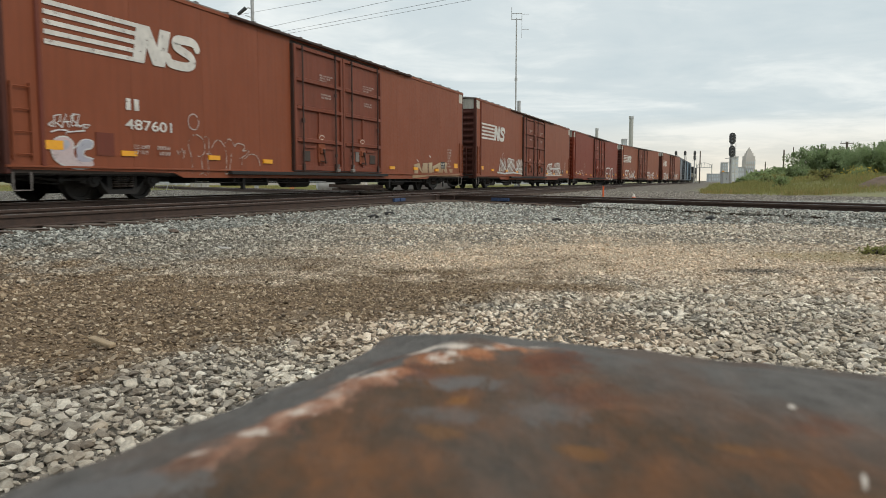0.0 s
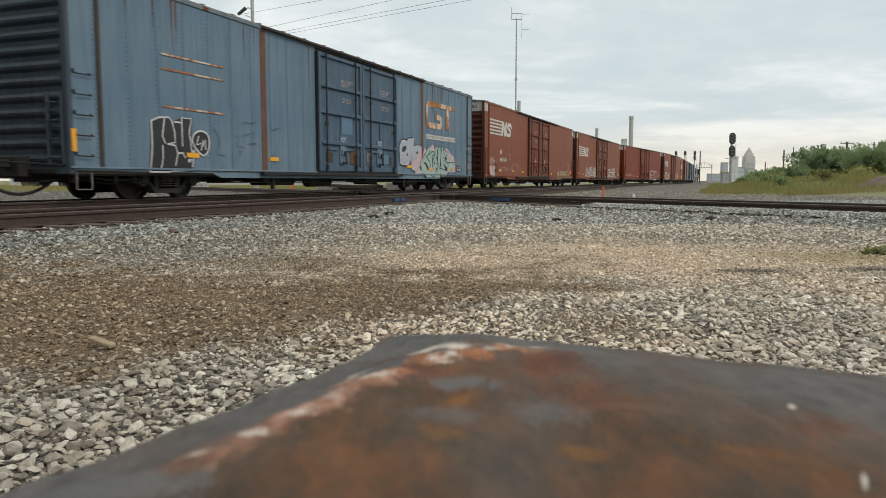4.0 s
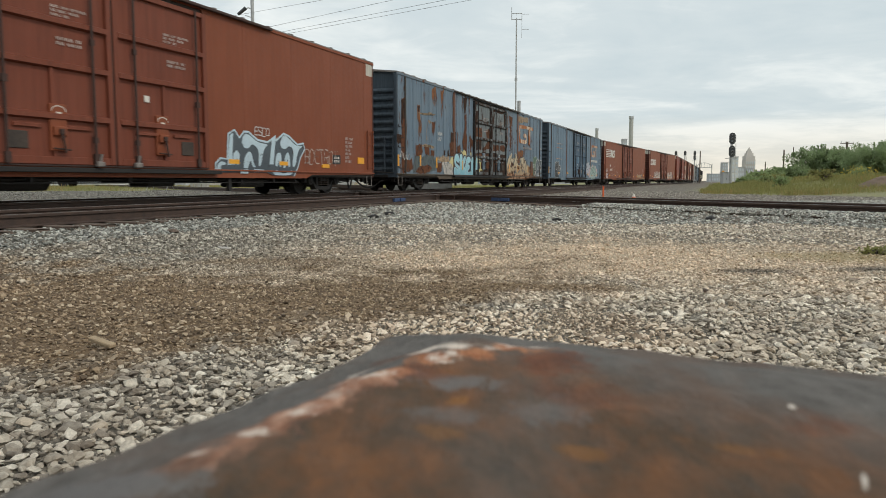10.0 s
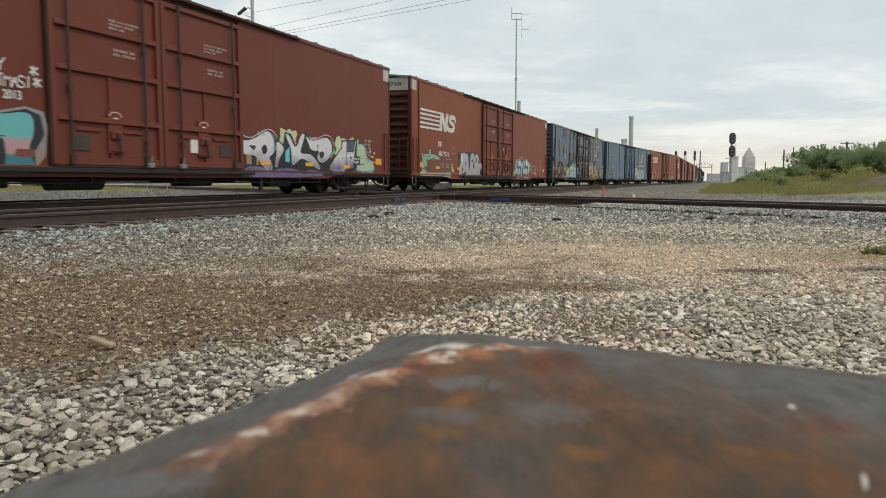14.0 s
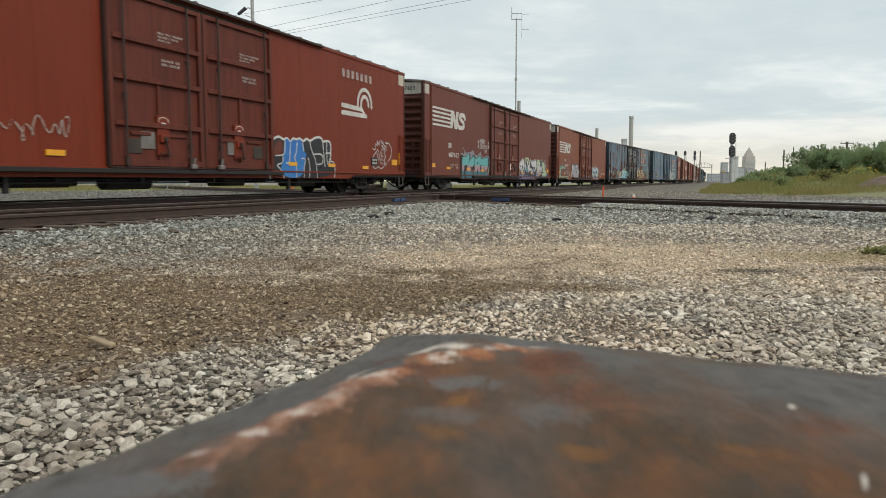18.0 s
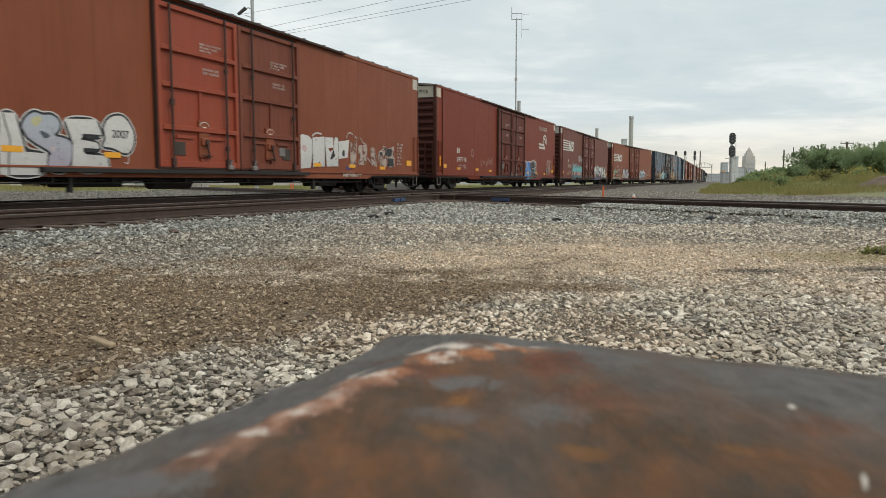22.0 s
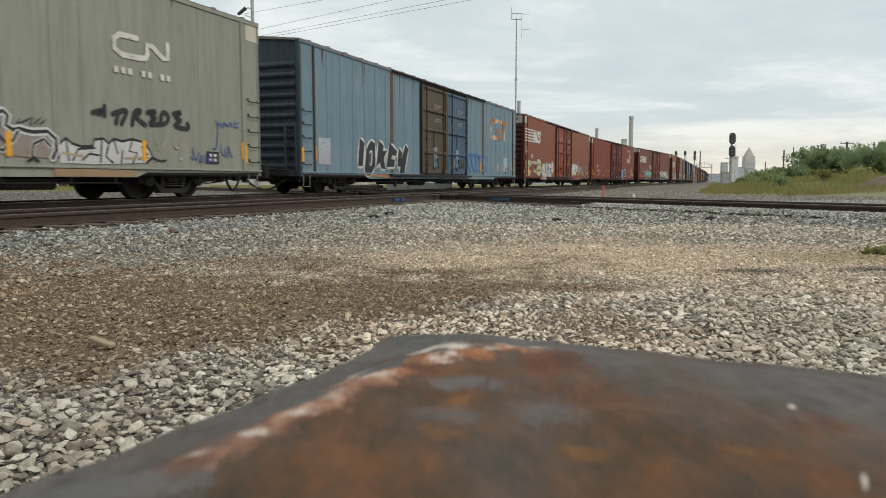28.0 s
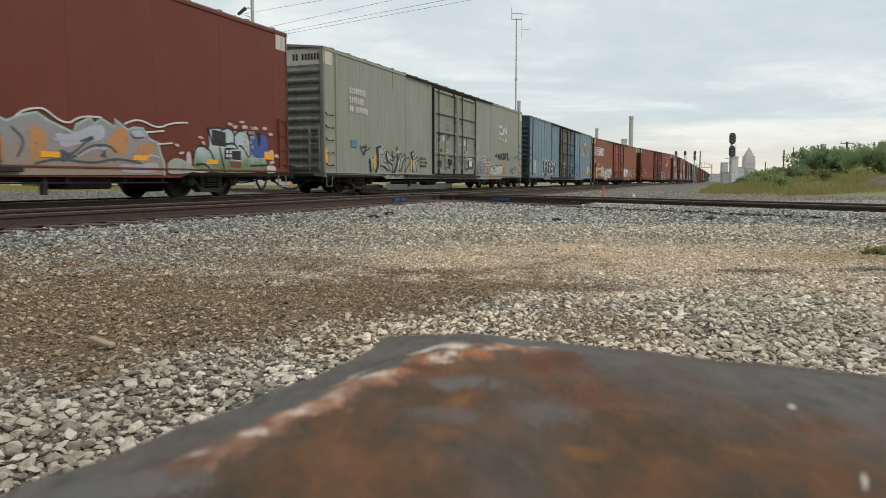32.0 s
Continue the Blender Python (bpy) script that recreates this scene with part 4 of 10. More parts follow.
def pipe_geo(sgn):
    return Geo().path([(sgn * (HL - 4.6 + 0.3 * k), -0.9, 0.44 - 0.06 * math.sin(k * 0.8)) for k in range(17)], 0.018, 5)


def brake_geo():
    g = Geo()
    g.box(-5.2, -3.6, -0.95, -0.3, 0.30, 0.62, 0.04)
    g.tube((-2.6, -0.8, 0.42), (-1.2, -0.8, 0.42), 0.19, n=12)
    g.box(1.6, 2.6, -1.0, -0.35, 0.30, 0.60, 0.05)
    g.tube((-9.5, -0.7, 0.48), (9.5, -0.7, 0.48), 0.022, n=6)
    g.tube((-6, -1.3, 0.47), (6.5, -1.3, 0.47), 0.02, n=6)
    g.tube((-7.8, -1.42, 0.40), (7.8, -1.42, 0.40), 0.016, n=6)
    for x in (-7.6, -6, -4.4, -2, 0.6, 3, 4.8, 6.4, 7.6):
        g.box(x - 0.03, x + 0.03, -1.45, -0.6, 0.385, 0.56)
    g.box(4.2, 4.32, -1.45, -1.35, 0.16, 0.52).box(-5.6, -5.5, -1.45, -1.35, 0.20, 0.52)
    g.box(5.0, 6.3, -1.2, -0.5, 0.26, 0.56, 0.06)
    return g


CARS = []

def text_mesh(text, bold=0.012):
    """Flat lettering, scaled to a unit box in x and z."""
    cu = bpy.data.curves.new("text", "FONT")
    cu.body = text
    cu.offset = bold
    ob = bpy.data.objects.new("text", cu)
    scene.collection.objects.link(ob)
    me = bpy.data.meshes.new_from_object(ob)
    bpy.data.objects.remove(ob)
    co = np.empty(len(me.vertices) * 3)
    me.vertices.foreach_get("co", co)
    co = co.reshape(-1, 3)
    lo, hi = co.min(0), co.max(0)
    me.materials.clear()
    return me, (co[:, 0] - lo[0]) / (hi[0] - lo[0]), (co[:, 1] - lo[1]) / (hi[1] - lo[1])


def lettering(car, text, x0, x1, z0, z1, mat, label="", name="lettering", bold=0.012):
    """Part: stencilled writing fitted into a box on the side."""
    me, u, w = text_mesh(text, bold)
    out = np.column_stack([x0 + u * (x1 - x0), np.full(len(u), -HW - 0.024), z0 + w * (z1 - z0)])
    me.vertices.foreach_set("co", out.ravel())
    return part(name, me, mat, car, label)


def end_number(car, text):
    """Part: the car's number on the pale panel of its trailing end."""
    if "#" in text:
        g = Geo()
        for k, ch in enumerate(text):
            if ch == "#":
                g.box(-HL + 0.092, -HL + 0.100, -1.32 + 0.12 * (8 - k), -1.24 + 0.12 * (8 - k), Z_EAVE - 0.40, Z_EAVE - 0.18)
        tagged(part("end_number", g, M["black"], car), kind="stuff")
        return
    me, u, w = text_mesh(text)
    out = np.column_stack([np.full(len(u), -HL + 0.095), -0.25 - u * 0.8, Z_EAVE - 0.38 + w * 0.17])
    me.vertices.foreach_set("co", out.ravel())
    part("end_number", me, M["black"], car, "black stencilled number")


STYLE_NS = dict(body=M["ns"], ends=M["end_brown"], patch=M["end_white"], doors=(M["ns_door"], M["ns_door"]))
ORDER = [
    (-6, dict(body=M["gt"], seams=True, ends=M["end_blue"]), "faded blue boxcar far up the line"),
    (-5, dict(body=M["gt_grey"], seams=True, ends=M["end_blue"]), "dull grey boxcar far up the line"),
    (-4, STYLE_NS, "brown boxcar with white stripes on its side"),
    (-3, STYLE_NS, "brown boxcar with white stripes on its side"),
    (-2, dict(body=M["cr"], patch=M["end_white"]), "red-brown boxcar with scrawled graffiti along its sill"),
    (-1, STYLE_NS, "brown boxcar with striped white emblem and white graffiti"),
    (0, dict(STYLE_NS, number="487601"), "brown boxcar with large striped white emblem and chalk graffiti"),
    (1, dict(body=M["gt"], seams=True, ends=M["end_blue"], doors=(M["gt_door"], M["gt_door"]), chord=M["chord_rust"], streaks=26), "blue boxcar with faded orange emblem and green graffiti"),
    (2, dict(body=M["gt_rust"], seams=True, ends=M["end_blue"], doors=(M["door_rust"], M["door_rust"]), sill=M["door_brown"], trim=M["beam_rust"], streaks=26, chord=M["chord_rust"]), "rusted blue-grey boxcar with orange emblem and cyan graffiti"),
    (3, dict(STYLE_NS, number="487504"), "brown boxcar with striped white emblem and pale graffiti"),
    (4, dict(number="487653", body=M["ns_dark"], ends=M["end_brown"], patch=M["end_white"]), "dark brown boxcar covered in purple and teal graffiti"),
    (5, dict(body=M["cr"], ends=M["end_brown"], patch=M["cream"], number="CR 297710", doors=(M["cr_door"], M["cr_door"])), "red boxcar with white wheel emblem and blue graffiti"),
    (6, dict(body=M["ns"], ends=M["end_brown"], number="488008", doors=(M["red_door"], M["ns_door"]), patch=M["end_white"]), "brown boxcar with one red door and yellow graffiti"),
    (7, dict(body=M["gt_teal"], seams=True, ends=M["end_blue"], streaks=22, doors=(M["door_brown"], M["gt_door"]), chord=M["chord_rust"]), "blue boxcar with one rusted brown door"),
    (8, dict(body=M["ic"], seams=True, step=1.86, rivets=False, number="## ######", doors=(M["ic_door"], M["ic_door"]), ends=M["end_grey"], patch=M["cream"], post=M["ic"], streaks=6), "grey boxcar with white lettering and black graffiti"),
    (9, dict(body=M["ns_dark"], ends=M["end_brown"], patch=M["end_white"]), "brown boxcar with a long grey and orange graffiti mural"),
]
BOX = {}
for k, style, label in ORDER:
    BOX[k] = boxcar("boxcar", k, style, label)



# ---- paint on the cars: emblems, stencils, reflectors and graffiti ----
STROKES = {
    "A": "003860;1353", "B": "00084867655404;5463614000", "C": "6758180701105061", "D": "00084866624000", "E": "68080060;0454", "F": "680800;0454",
    "G": "67581807011050616434", "H": "0008;6068;0464", "I": "3038", "K": "0008;680460", "L": "080060", "M": "0008346860", "N": "00086068",
    "O": "071858676150100107", "P": "00084867655404", "R": "00084867655404;3460", "S": "6758180705145362501001", "T": "0868;3830",
    "U": "080110506168", "V": "083068", "W": "0810365068", "X": "0068;0860", "Y": "083468;3430", "Z": "08680060", "!": "3832;3130", "*": "1551;1155;3036",
}


def strokes(ch):
    return [[(int(q[k]) / 6, int(q[k + 1]) / 8) for k in range(0, len(q), 2)] for q in STROKES[ch].split(";")]


def rounded(pts, times=2):
    """Cuts the corners of an open line."""
    for _ in range(times):
        out = [pts[0]]
        for (xa, za), (xb, zb) in zip(pts, pts[1:]):
            out += [(0.75 * xa + 0.25 * xb, 0.75 * za + 0.25 * zb), (0.25 * xa + 0.75 * xb, 0.25 * za + 0.75 * zb)]
        pts = out + [pts[-1]]
    return pts


def spray(name, top, low=None, z0=0.55, z1=1.9, rough=0.6):
    """Sprayed paint that may fade from one colour above to another below."""
    n = Nodes(name)
    v = n.coords()
    cloud, fine = n.noise(v, 2.2, 4), n.noise(v, 14, 5, 0.6)
    low = low or shade(top, 0.75)
    sep = n.N.new("ShaderNodeSeparateXYZ")
    n.L.new(n.tc.outputs["Object"], sep.inputs[0])
    h = n.math("DIVIDE", n.math("SUBTRACT", sep.outputs["Z"], z0), z1 - z0)
    h = n.math("ADD", h, n.math("MULTIPLY", n.math("SUBTRACT", cloud, 0.5), 0.8))
    col = n.ramp(h, [(0.15, low), (0.75, top)])
    col = n.mix(n.math("MULTIPLY", n.ramp(fine, [(0.45, 0.0), (0.7, 1.0)]), 0.3), col, shade(top, 0.6))
    n.put(n.bsdf.inputs["Alpha"], n.ramp(n.noise(v, 6, 8, 0.78), [(0.30, 0.25), (0.42, 1.0)]))
    return n.done(col, rough)


def worn(name, c, scale=5.0, edge=0.42):
    """Old white lettering paint, flaked off in spots."""
    n = Nodes(name)
    v = n.coords()
    a, b = n.noise(v, 3.0), n.noise(v, scale, 8, 0.75)
    n.put(n.bsdf.inputs["Alpha"], n.ramp(b, [(edge - 0.07, 0.1), (edge, 1.0)]))
    return n.done(n.ramp(a, [(0.3, shade(c, 0.8)), (0.7, shade(c, 1.12))]), 0.6)


M.update({
    "s_white": spray("chalky_white_spray", (0.62, 0.61, 0.58), (0.50, 0.49, 0.47)),
    "s_silver": spray("silver_spray", (0.40, 0.43, 0.48), (0.36, 0.33, 0.39)),
    "s_slate": spray("dark_slate_spray", (0.075, 0.095, 0.11), (0.06, 0.075, 0.09)),
    "s_moss": spray("moss_green_spray", (0.085, 0.145, 0.090), (0.06, 0.10, 0.065)),
    "s_black": spray("black_spray", (0.022, 0.022, 0.025), (0.015, 0.015, 0.018)),
    "s_mint": spray("mint_green_spray", (0.33, 0.46, 0.41), (0.38, 0.48, 0.44)),
    "s_green": spray("dull_green_spray", (0.25, 0.42, 0.30), (0.36, 0.42, 0.30)),
    "s_pink": spray("pale_pink_spray", (0.56, 0.40, 0.40), (0.50, 0.42, 0.42)),
    "s_purple": spray("white_to_purple_spray", (0.66, 0.63, 0.64), (0.11, 0.09, 0.20), 0.7, 1.6),
    "s_teal": spray("teal_spray", (0.16, 0.52, 0.52), (0.05, 0.24, 0.28), 0.5, 1.1),
    "s_lime": spray("pale_lime_spray", (0.52, 0.60, 0.36), (0.45, 0.50, 0.36)),
    "s_cyan": spray("cyan_spray", (0.33, 0.58, 0.64), (0.20, 0.42, 0.50)),
    "s_sky": spray("pale_blue_spray", (0.50, 0.62, 0.68), (0.42, 0.52, 0.58)),
    "s_cream": spray("cream_spray", (0.54, 0.45, 0.30), (0.32, 0.20, 0.11)),
    "s_yellow": spray("faded_yellow_spray", (0.56, 0.49, 0.22), (0.55, 0.45, 0.20)),
    "s_khaki": spray("khaki_yellow_spray", (0.50, 0.47, 0.27), (0.46, 0.42, 0.25)),
    "s_lime_grey": spray("grey_green_spray", (0.36, 0.40, 0.34), (0.30, 0.33, 0.27)),
    "s_blue": spray("bright_blue_spray", (0.03, 0.16, 0.50), (0.04, 0.20, 0.50)),
    "s_navy": spray("navy_spray", (0.05, 0.09, 0.30), (0.05, 0.08, 0.26)),
    "s_grey": spray("grey_lilac_spray", (0.27, 0.26, 0.28), (0.29, 0.215, 0.165)),
    "s_orange": spray("rusty_orange_spray", (0.50, 0.22, 0.08), (0.36, 0.20, 0.10)),
    "s_grass": spray("grass_green_spray", (0.42, 0.50, 0.52), (0.12, 0.19, 0.07), 0.7, 1.5),
    "stencil": worn("worn_white_stencil", (0.64, 0.61, 0.56), 6.0, 0.40),
    "stencil_dim": worn("worn_dim_stencil", (0.44, 0.36, 0.32), 9.0, 0.46),
    "stencil_dark": plain("dark_stencil", (0.05, 0.055, 0.06), 0.6, 0, 8, 0.3),
    "overpaint": plain("fresh_brown_patch", (0.17, 0.055, 0.034), 0.6, 0, 3, 0.15),
    "plate_blue": plain("blue_plate", (0.10, 0.19, 0.27), 0.6, 0, 5, 0.2),
})


def emblem_orange():
    n = Nodes("rusted_orange_emblem_paint")
    v = n.coords()
    m = n.ramp(n.noise(n.coords((1.4, 1.4, 0.6)), 1.5, 6, 0.7), [(0.44, 0.0), (0.52, 1.0)])
    fine = n.noise(v, 12, 5, 0.65)
    col = n.mix(m, n.ramp(fine, [(0.3, (0.52, 0.40, 0.28)), (0.7, (0.64, 0.54, 0.42))]), n.ramp(fine, [(0.3, (0.22, 0.07, 0.025)), (0.7, (0.46, 0.17, 0.05))]))
    return n.done(col, 0.7)


M["emblem_orange"] = emblem_orange()
M["s_ghost"] = worn("rubbed_out_white_spray", (0.42, 0.33, 0.28), 4.0, 0.50)
FACE = -HW - 0.020
LAYER = [0]


def layer():
    LAYER[0] = (LAYER[0] + 1) % 12
    return FACE - 0.0012 * LAYER[0]


def graffiti(car, word, x0, x1, z0, z1, fill, edge=None, weight=0.30, rim=0.06, seed=1, label="", halo=None, wob=0.10, wide=1.0, lift=0.0, sharp=False):
    """Parts: fat sprayed letters with an outline, each letter overlapping the last."""
    rnd = random.Random(seed)
    n = len(word)
    w = (x1 - x0) / n
    thick = weight * min(w, (z1 - z0) * 0.8)
    base = FACE - 0.004 - lift
    made = []
    for i, ch in enumerate(word):
        if ch == " ":
            continue
        gf, ge, gh = Geo(), Geo(), Geo()
        lean, dz, sc = rnd.uniform(-0.12, 0.18), rnd.uniform(-wob, wob) * (z1 - z0), rnd.uniform(0.92, 1.08)
        y = base - 0.0018 * i
        for q in strokes(ch):
            pts = [(x0 + w * (i + 0.5 + (x - 0.5) * 0.86 * sc * wide + lean * (z - 0.5) + rnd.uniform(-0.05, 0.05)), (z0 + z1) / 2 + dz * 0.5 + ((z - 0.5) * (z1 - z0 - thick) * sc + rnd.uniform(-0.05, 0.05) * (z1 - z0)) * 0.95) for x, z in q]
            pts = rounded(pts, 2 if len(pts) > 2 and not sharp else 0)
            if edge is not None:
                ge.band(pts, thick + 2 * rim, y)
            if halo is not None:
                gh.band(pts, thick + 5 * rim + 0.08, base + 0.003 - 0.0001 * i)
            gf.band(pts, thick, y - 0.0009)
        top = part("graffiti_letter", gf, fill, car, label)
        if edge is not None:
            part("outline", ge, edge, top)
        if halo is not None:
            part("background_spray", gh, halo, top)
        made.append(top)
    return made


def scrawl(car, x0, x1, z0, z1, mat, turns=9, width=0.035, seed=2, label=""):
    """Part: one looping line of a sprayed tag."""
    rnd = random.Random(seed)
    pts = []
    for k in range(turns * 2):
        f = k / (turns * 2 - 1)
        top = k % 2
        pts.append((x0 + (x1 - x0) * f + rnd.uniform(-0.12, 0.12), z0 + (z1 - z0) * (rnd.uniform(0.55, 1.0) if top else rnd.uniform(0.0, 0.4))))
        if rnd.random() < 0.35:
            pts.append((pts[-1][0] - rnd.uniform(0.05, 0.2), pts[-1][1] - rnd.uniform(0.0, 0.2) * (z1 - z0)))
    return part("graffiti_tag", Geo().band(rounded(pts, 2), width, layer()), mat, car, label)


def cloud_patch(car, x0, x1, z0, z1, mat, seed=3, n=14, label=""):
    """Part: an uneven sprayed field with a lobed rim."""
    rnd = random.Random(seed)
    cx, cz = (x0 + x1) / 2, (z0 + z1) / 2
    ring = []
    ph = [rnd.uniform(0, 6.28) for _ in range(4)]
    for k in range(96):
        a = 2 * math.pi * k / 96
        r = 1 + 0.07 * math.sin(3 * a + ph[0]) + 0.06 * math.sin(7 * a + ph[1]) + 0.05 * math.sin(n * a + ph[2]) + 0.03 * math.sin(2.3 * n * a + ph[3])
        c, s = math.cos(a), math.sin(a)
        q = 1 / max(abs(c), abs(s)) ** 0.7
        ring.append((cx + c * q * r * (x1 - x0) / 2 * 0.9, max(z0, cz + s * q * r * (z1 - z0) / 2 * 0.9)))
    y = layer() + 0.012
    return part("sprayed_field", Geo().add([(x, y, z) for x, z in ring], [tuple(range(len(ring)))]), mat, car, label)


def sheet(car, name, x0, x1, z0, z1, mat, label="", y=None):
    """Part: a thin rectangular sticker, plate or painted panel."""
    y = layer() if y is None else y
    return part(name, Geo().box(x0, x1, y, -HW + 0.005, z0, z1), mat, car, label)


def bars(car, pattern, x0, x1, z0, z1, mat, name="stencil_line", label=""):
    """Part: rows of plain bars in place of writing."""
    g = Geo()
    rows = pattern.split("/")
    hz = (z1 - z0) / (len(rows) * 1.5 - 0.5)
    y = layer()
    for r, row in enumerate(rows):
        zt = z1 - r * hz * 1.5
        wd = (x1 - x0) / max(len(q) for q in rows)
        for k, c in enumerate(row):
            if c == "#":
                g.add([(x0 + wd * (k + 0.14), y, zt - hz), (x0 + wd * (k + 0.72), y, zt - hz), (x0 + wd * (k + 0.72), y, zt), (x0 + wd * (k + 0.14), y, zt)], [(0, 1, 2, 3)])
    return tagged(part(name, g, mat, car, label), kind="stuff")


def striped_emblem(car, x0, z0, w, h, mat):
    """Part: five bars that run into two slanted block shapes."""
    g = Geo()
    y = FACE - 0.002
    k = h / 9.0
    for j in range(5):
        za = z0 + 2 * j * k
        g.add([(x0, y, za), (x0 + 0.55 * w, y, za), (x0 + 0.555 * w + 0.01, y, za + k), (x0, y, za + k)], [(0, 1, 2, 3)])

    def quad(*p):
        g.add([(x0 + a * w, y - 0.001, z0 + b * h) for a, b in p], [tuple(range(len(p)))])
    quad((0.50, 0.0), (0.578, 0.0), (0.622, 1.0), (0.535, 1.0))
    g.add([(x0 + a * w, y - 0.0015, z0 + b * h) for a, b in ((0.54, 1.0), (0.622, 1.0), (0.722, 0.0), (0.640, 0.0))], [(0, 1, 2, 3)])
    g.add([(x0 + a * w, y - 0.002, z0 + b * h) for a, b in ((0.645, 0.0), (0.722, 0.0), (0.772, 1.0), (0.695, 1.0))], [(0, 1, 2, 3)])
    cx = [(0.975, 0.70), (0.955, 0.865), (0.88, 0.875), (0.81, 0.84), (0.795, 0.66), (0.86, 0.55), (0.93, 0.45), (0.945, 0.26), (0.90, 0.13), (0.82, 0.125), (0.755, 0.15), (0.748, 0.30)]
    g.band(rounded([(x0 + a * w, z0 + b * h) for a, b in cx], 2), 0.25 * h, y - 0.0025)
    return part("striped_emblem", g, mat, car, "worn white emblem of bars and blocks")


def hook_emblem(car, x0, z0, w, h):
    """Part: a broad open ring with a tongue, and a crossbar on a stem, in rusted orange."""
    g = Geo()
    t = 0.21 * h
    y = FACE - 0.003
    ring = [(0.97, 0.9), (0.30, 0.90), (0.14, 0.90), (0.045, 0.88), (0.045, 0.72), (0.045, 0.26), (0.05, 0.11), (0.14, 0.10), (0.42, 0.10), (0.515, 0.11), (0.515, 0.26), (0.515, 0.45), (0.35, 0.45)]
    g.band(rounded([(x0 + a * w, z0 + b * h) for a, b in ring[1:]], 1), t, y)
    g.add([(x0 + a * w, y - 0.001, z0 + b * h) for a, b in ((0.28, 0.835), (1.0, 0.835), (1.0, 1.005), (0.28, 1.005))], [(0, 1, 2, 3)])
    g.add([(x0 + a * w, y - 0.002, z0 + b * h) for a, b in ((0.69, 0.02), (0.80, 0.02), (0.80, 0.9), (0.69, 0.9))], [(0, 1, 2, 3)])
    return part("hook_emblem", g, M["emblem_orange"], car, "rusted orange and cream emblem")


def reflectors(car, spots, mat=None, upright=False):
    for x, z in spots:
        w, h = (0.12, 0.48) if upright else (0.46, 0.12)
        put("reflector", "reflector%d" % upright, lambda: Geo().box(-w / 2, w / 2, -HW - 0.034, -HW + 0.0, -h / 2, h / 2), M["yellow"], car, pose(x, 0, z))


def door_stencils(car, mat):
    for x in (-1.58, 1.58):
        bars(car, "##### #### #########/### ##### ######/###### ###", x + 0.05, x + 0.95, 3.76, 3.98, mat).location.y = -0.048
        bars(car, "######## ###/#### #######", x + 0.15, x + 0.8, 3.2, 3.36, mat).location.y = -0.048


def brown_marks(car, number, nx=-9.9, emblem=True, ex=-12.1, stencil=True, dz=0.0, ez=2.82):
    """The lettering that the brown cars share."""
    if emblem:
        striped_emblem(car, ex, ez, 4.68, 0.88, M["stencil"])
    if number:
        bars(car, "##", nx, nx + 0.5, 2.06 + dz, 2.32 + dz, M["stencil"])
        lettering(car, number, nx, nx + 1.5, 1.62 + dz, 1.86 + dz, M["stencil"])
        lettering(car, "LD LMT\nLT WT", nx + 0.22, nx + 0.72, 1.06, 1.28, M["stencil_dim"], bold=0.02).location.y = -0.02
        bars(car, "######/ #####", nx + 0.95, nx + 1.4, 1.06, 1.28, M["stencil_dim"]).location.y = -0.02
    part("round_stencil", Geo().band([(-7.75 + 0.2 * math.cos(a), 1.95 + 0.2 * math.sin(a)) for a in [k * math.pi / 8 for k in range(17)]], 0.03, FACE), M["stencil_dim"], car)
    reflectors(car, [(-9.97, 1.07), (-6.97, 1.06), (-4.5, 1.02), (-0.9, 0.70), (1.0, 0.70), (4.32, 0.98), (6.78, 0.98), (9.35, 0.95)])
    sheet(car, "reflector", -12.22, -11.76, 1.08, 1.27, M["yellow"])
    sheet(car, "reflector", 11.74, 12.23, 1.08, 1.31, M["yellow"])
    sheet(car, "data_panel", 9.87, 10.39, 1.03, 1.35, M["black"])
    bars(car, "###/###", 9.93, 10.33, 1.09, 1.29, M["stencil"])
    bars(car, "### ####/## ####/### ###/## ##/### ##/####/## ###", 10.75, 11.35, 1.1, 2.0, M["stencil_dim"])
    if stencil:
        door_stencils(car, M["stencil_dim"])


def blue_marks(car, emblem_x=6.4, z=2.88, flat=False):
    """What the seamed blue and grey cars share."""
    if emblem_x is not None:
        hook_emblem(car, emblem_x, z, 3.8, 1.22)
    reflectors(car, [(-9.3, 1.1), (-5.65, 1.1), (4.55, 1.06), (7.1, 0.98), (10.0, 1.02)]) if flat else None
    reflectors(car, [(12.33, 1.2), (-12.98, 1.3)], upright=True)
    sheet(car, "data_panel", 10.65, 11.13, 0.90, 1.22, M["black"])
    bars(car, "##/##", 10.7, 11.08, 0.96, 1.16, M["stencil"])
    door_stencils(car, M["stencil_dim"])


GRID = "0123456789ABCDEFGHIJKLMNOPQRSTUVWXYZabcdefghijklmnopqrstuvwxyz+-"


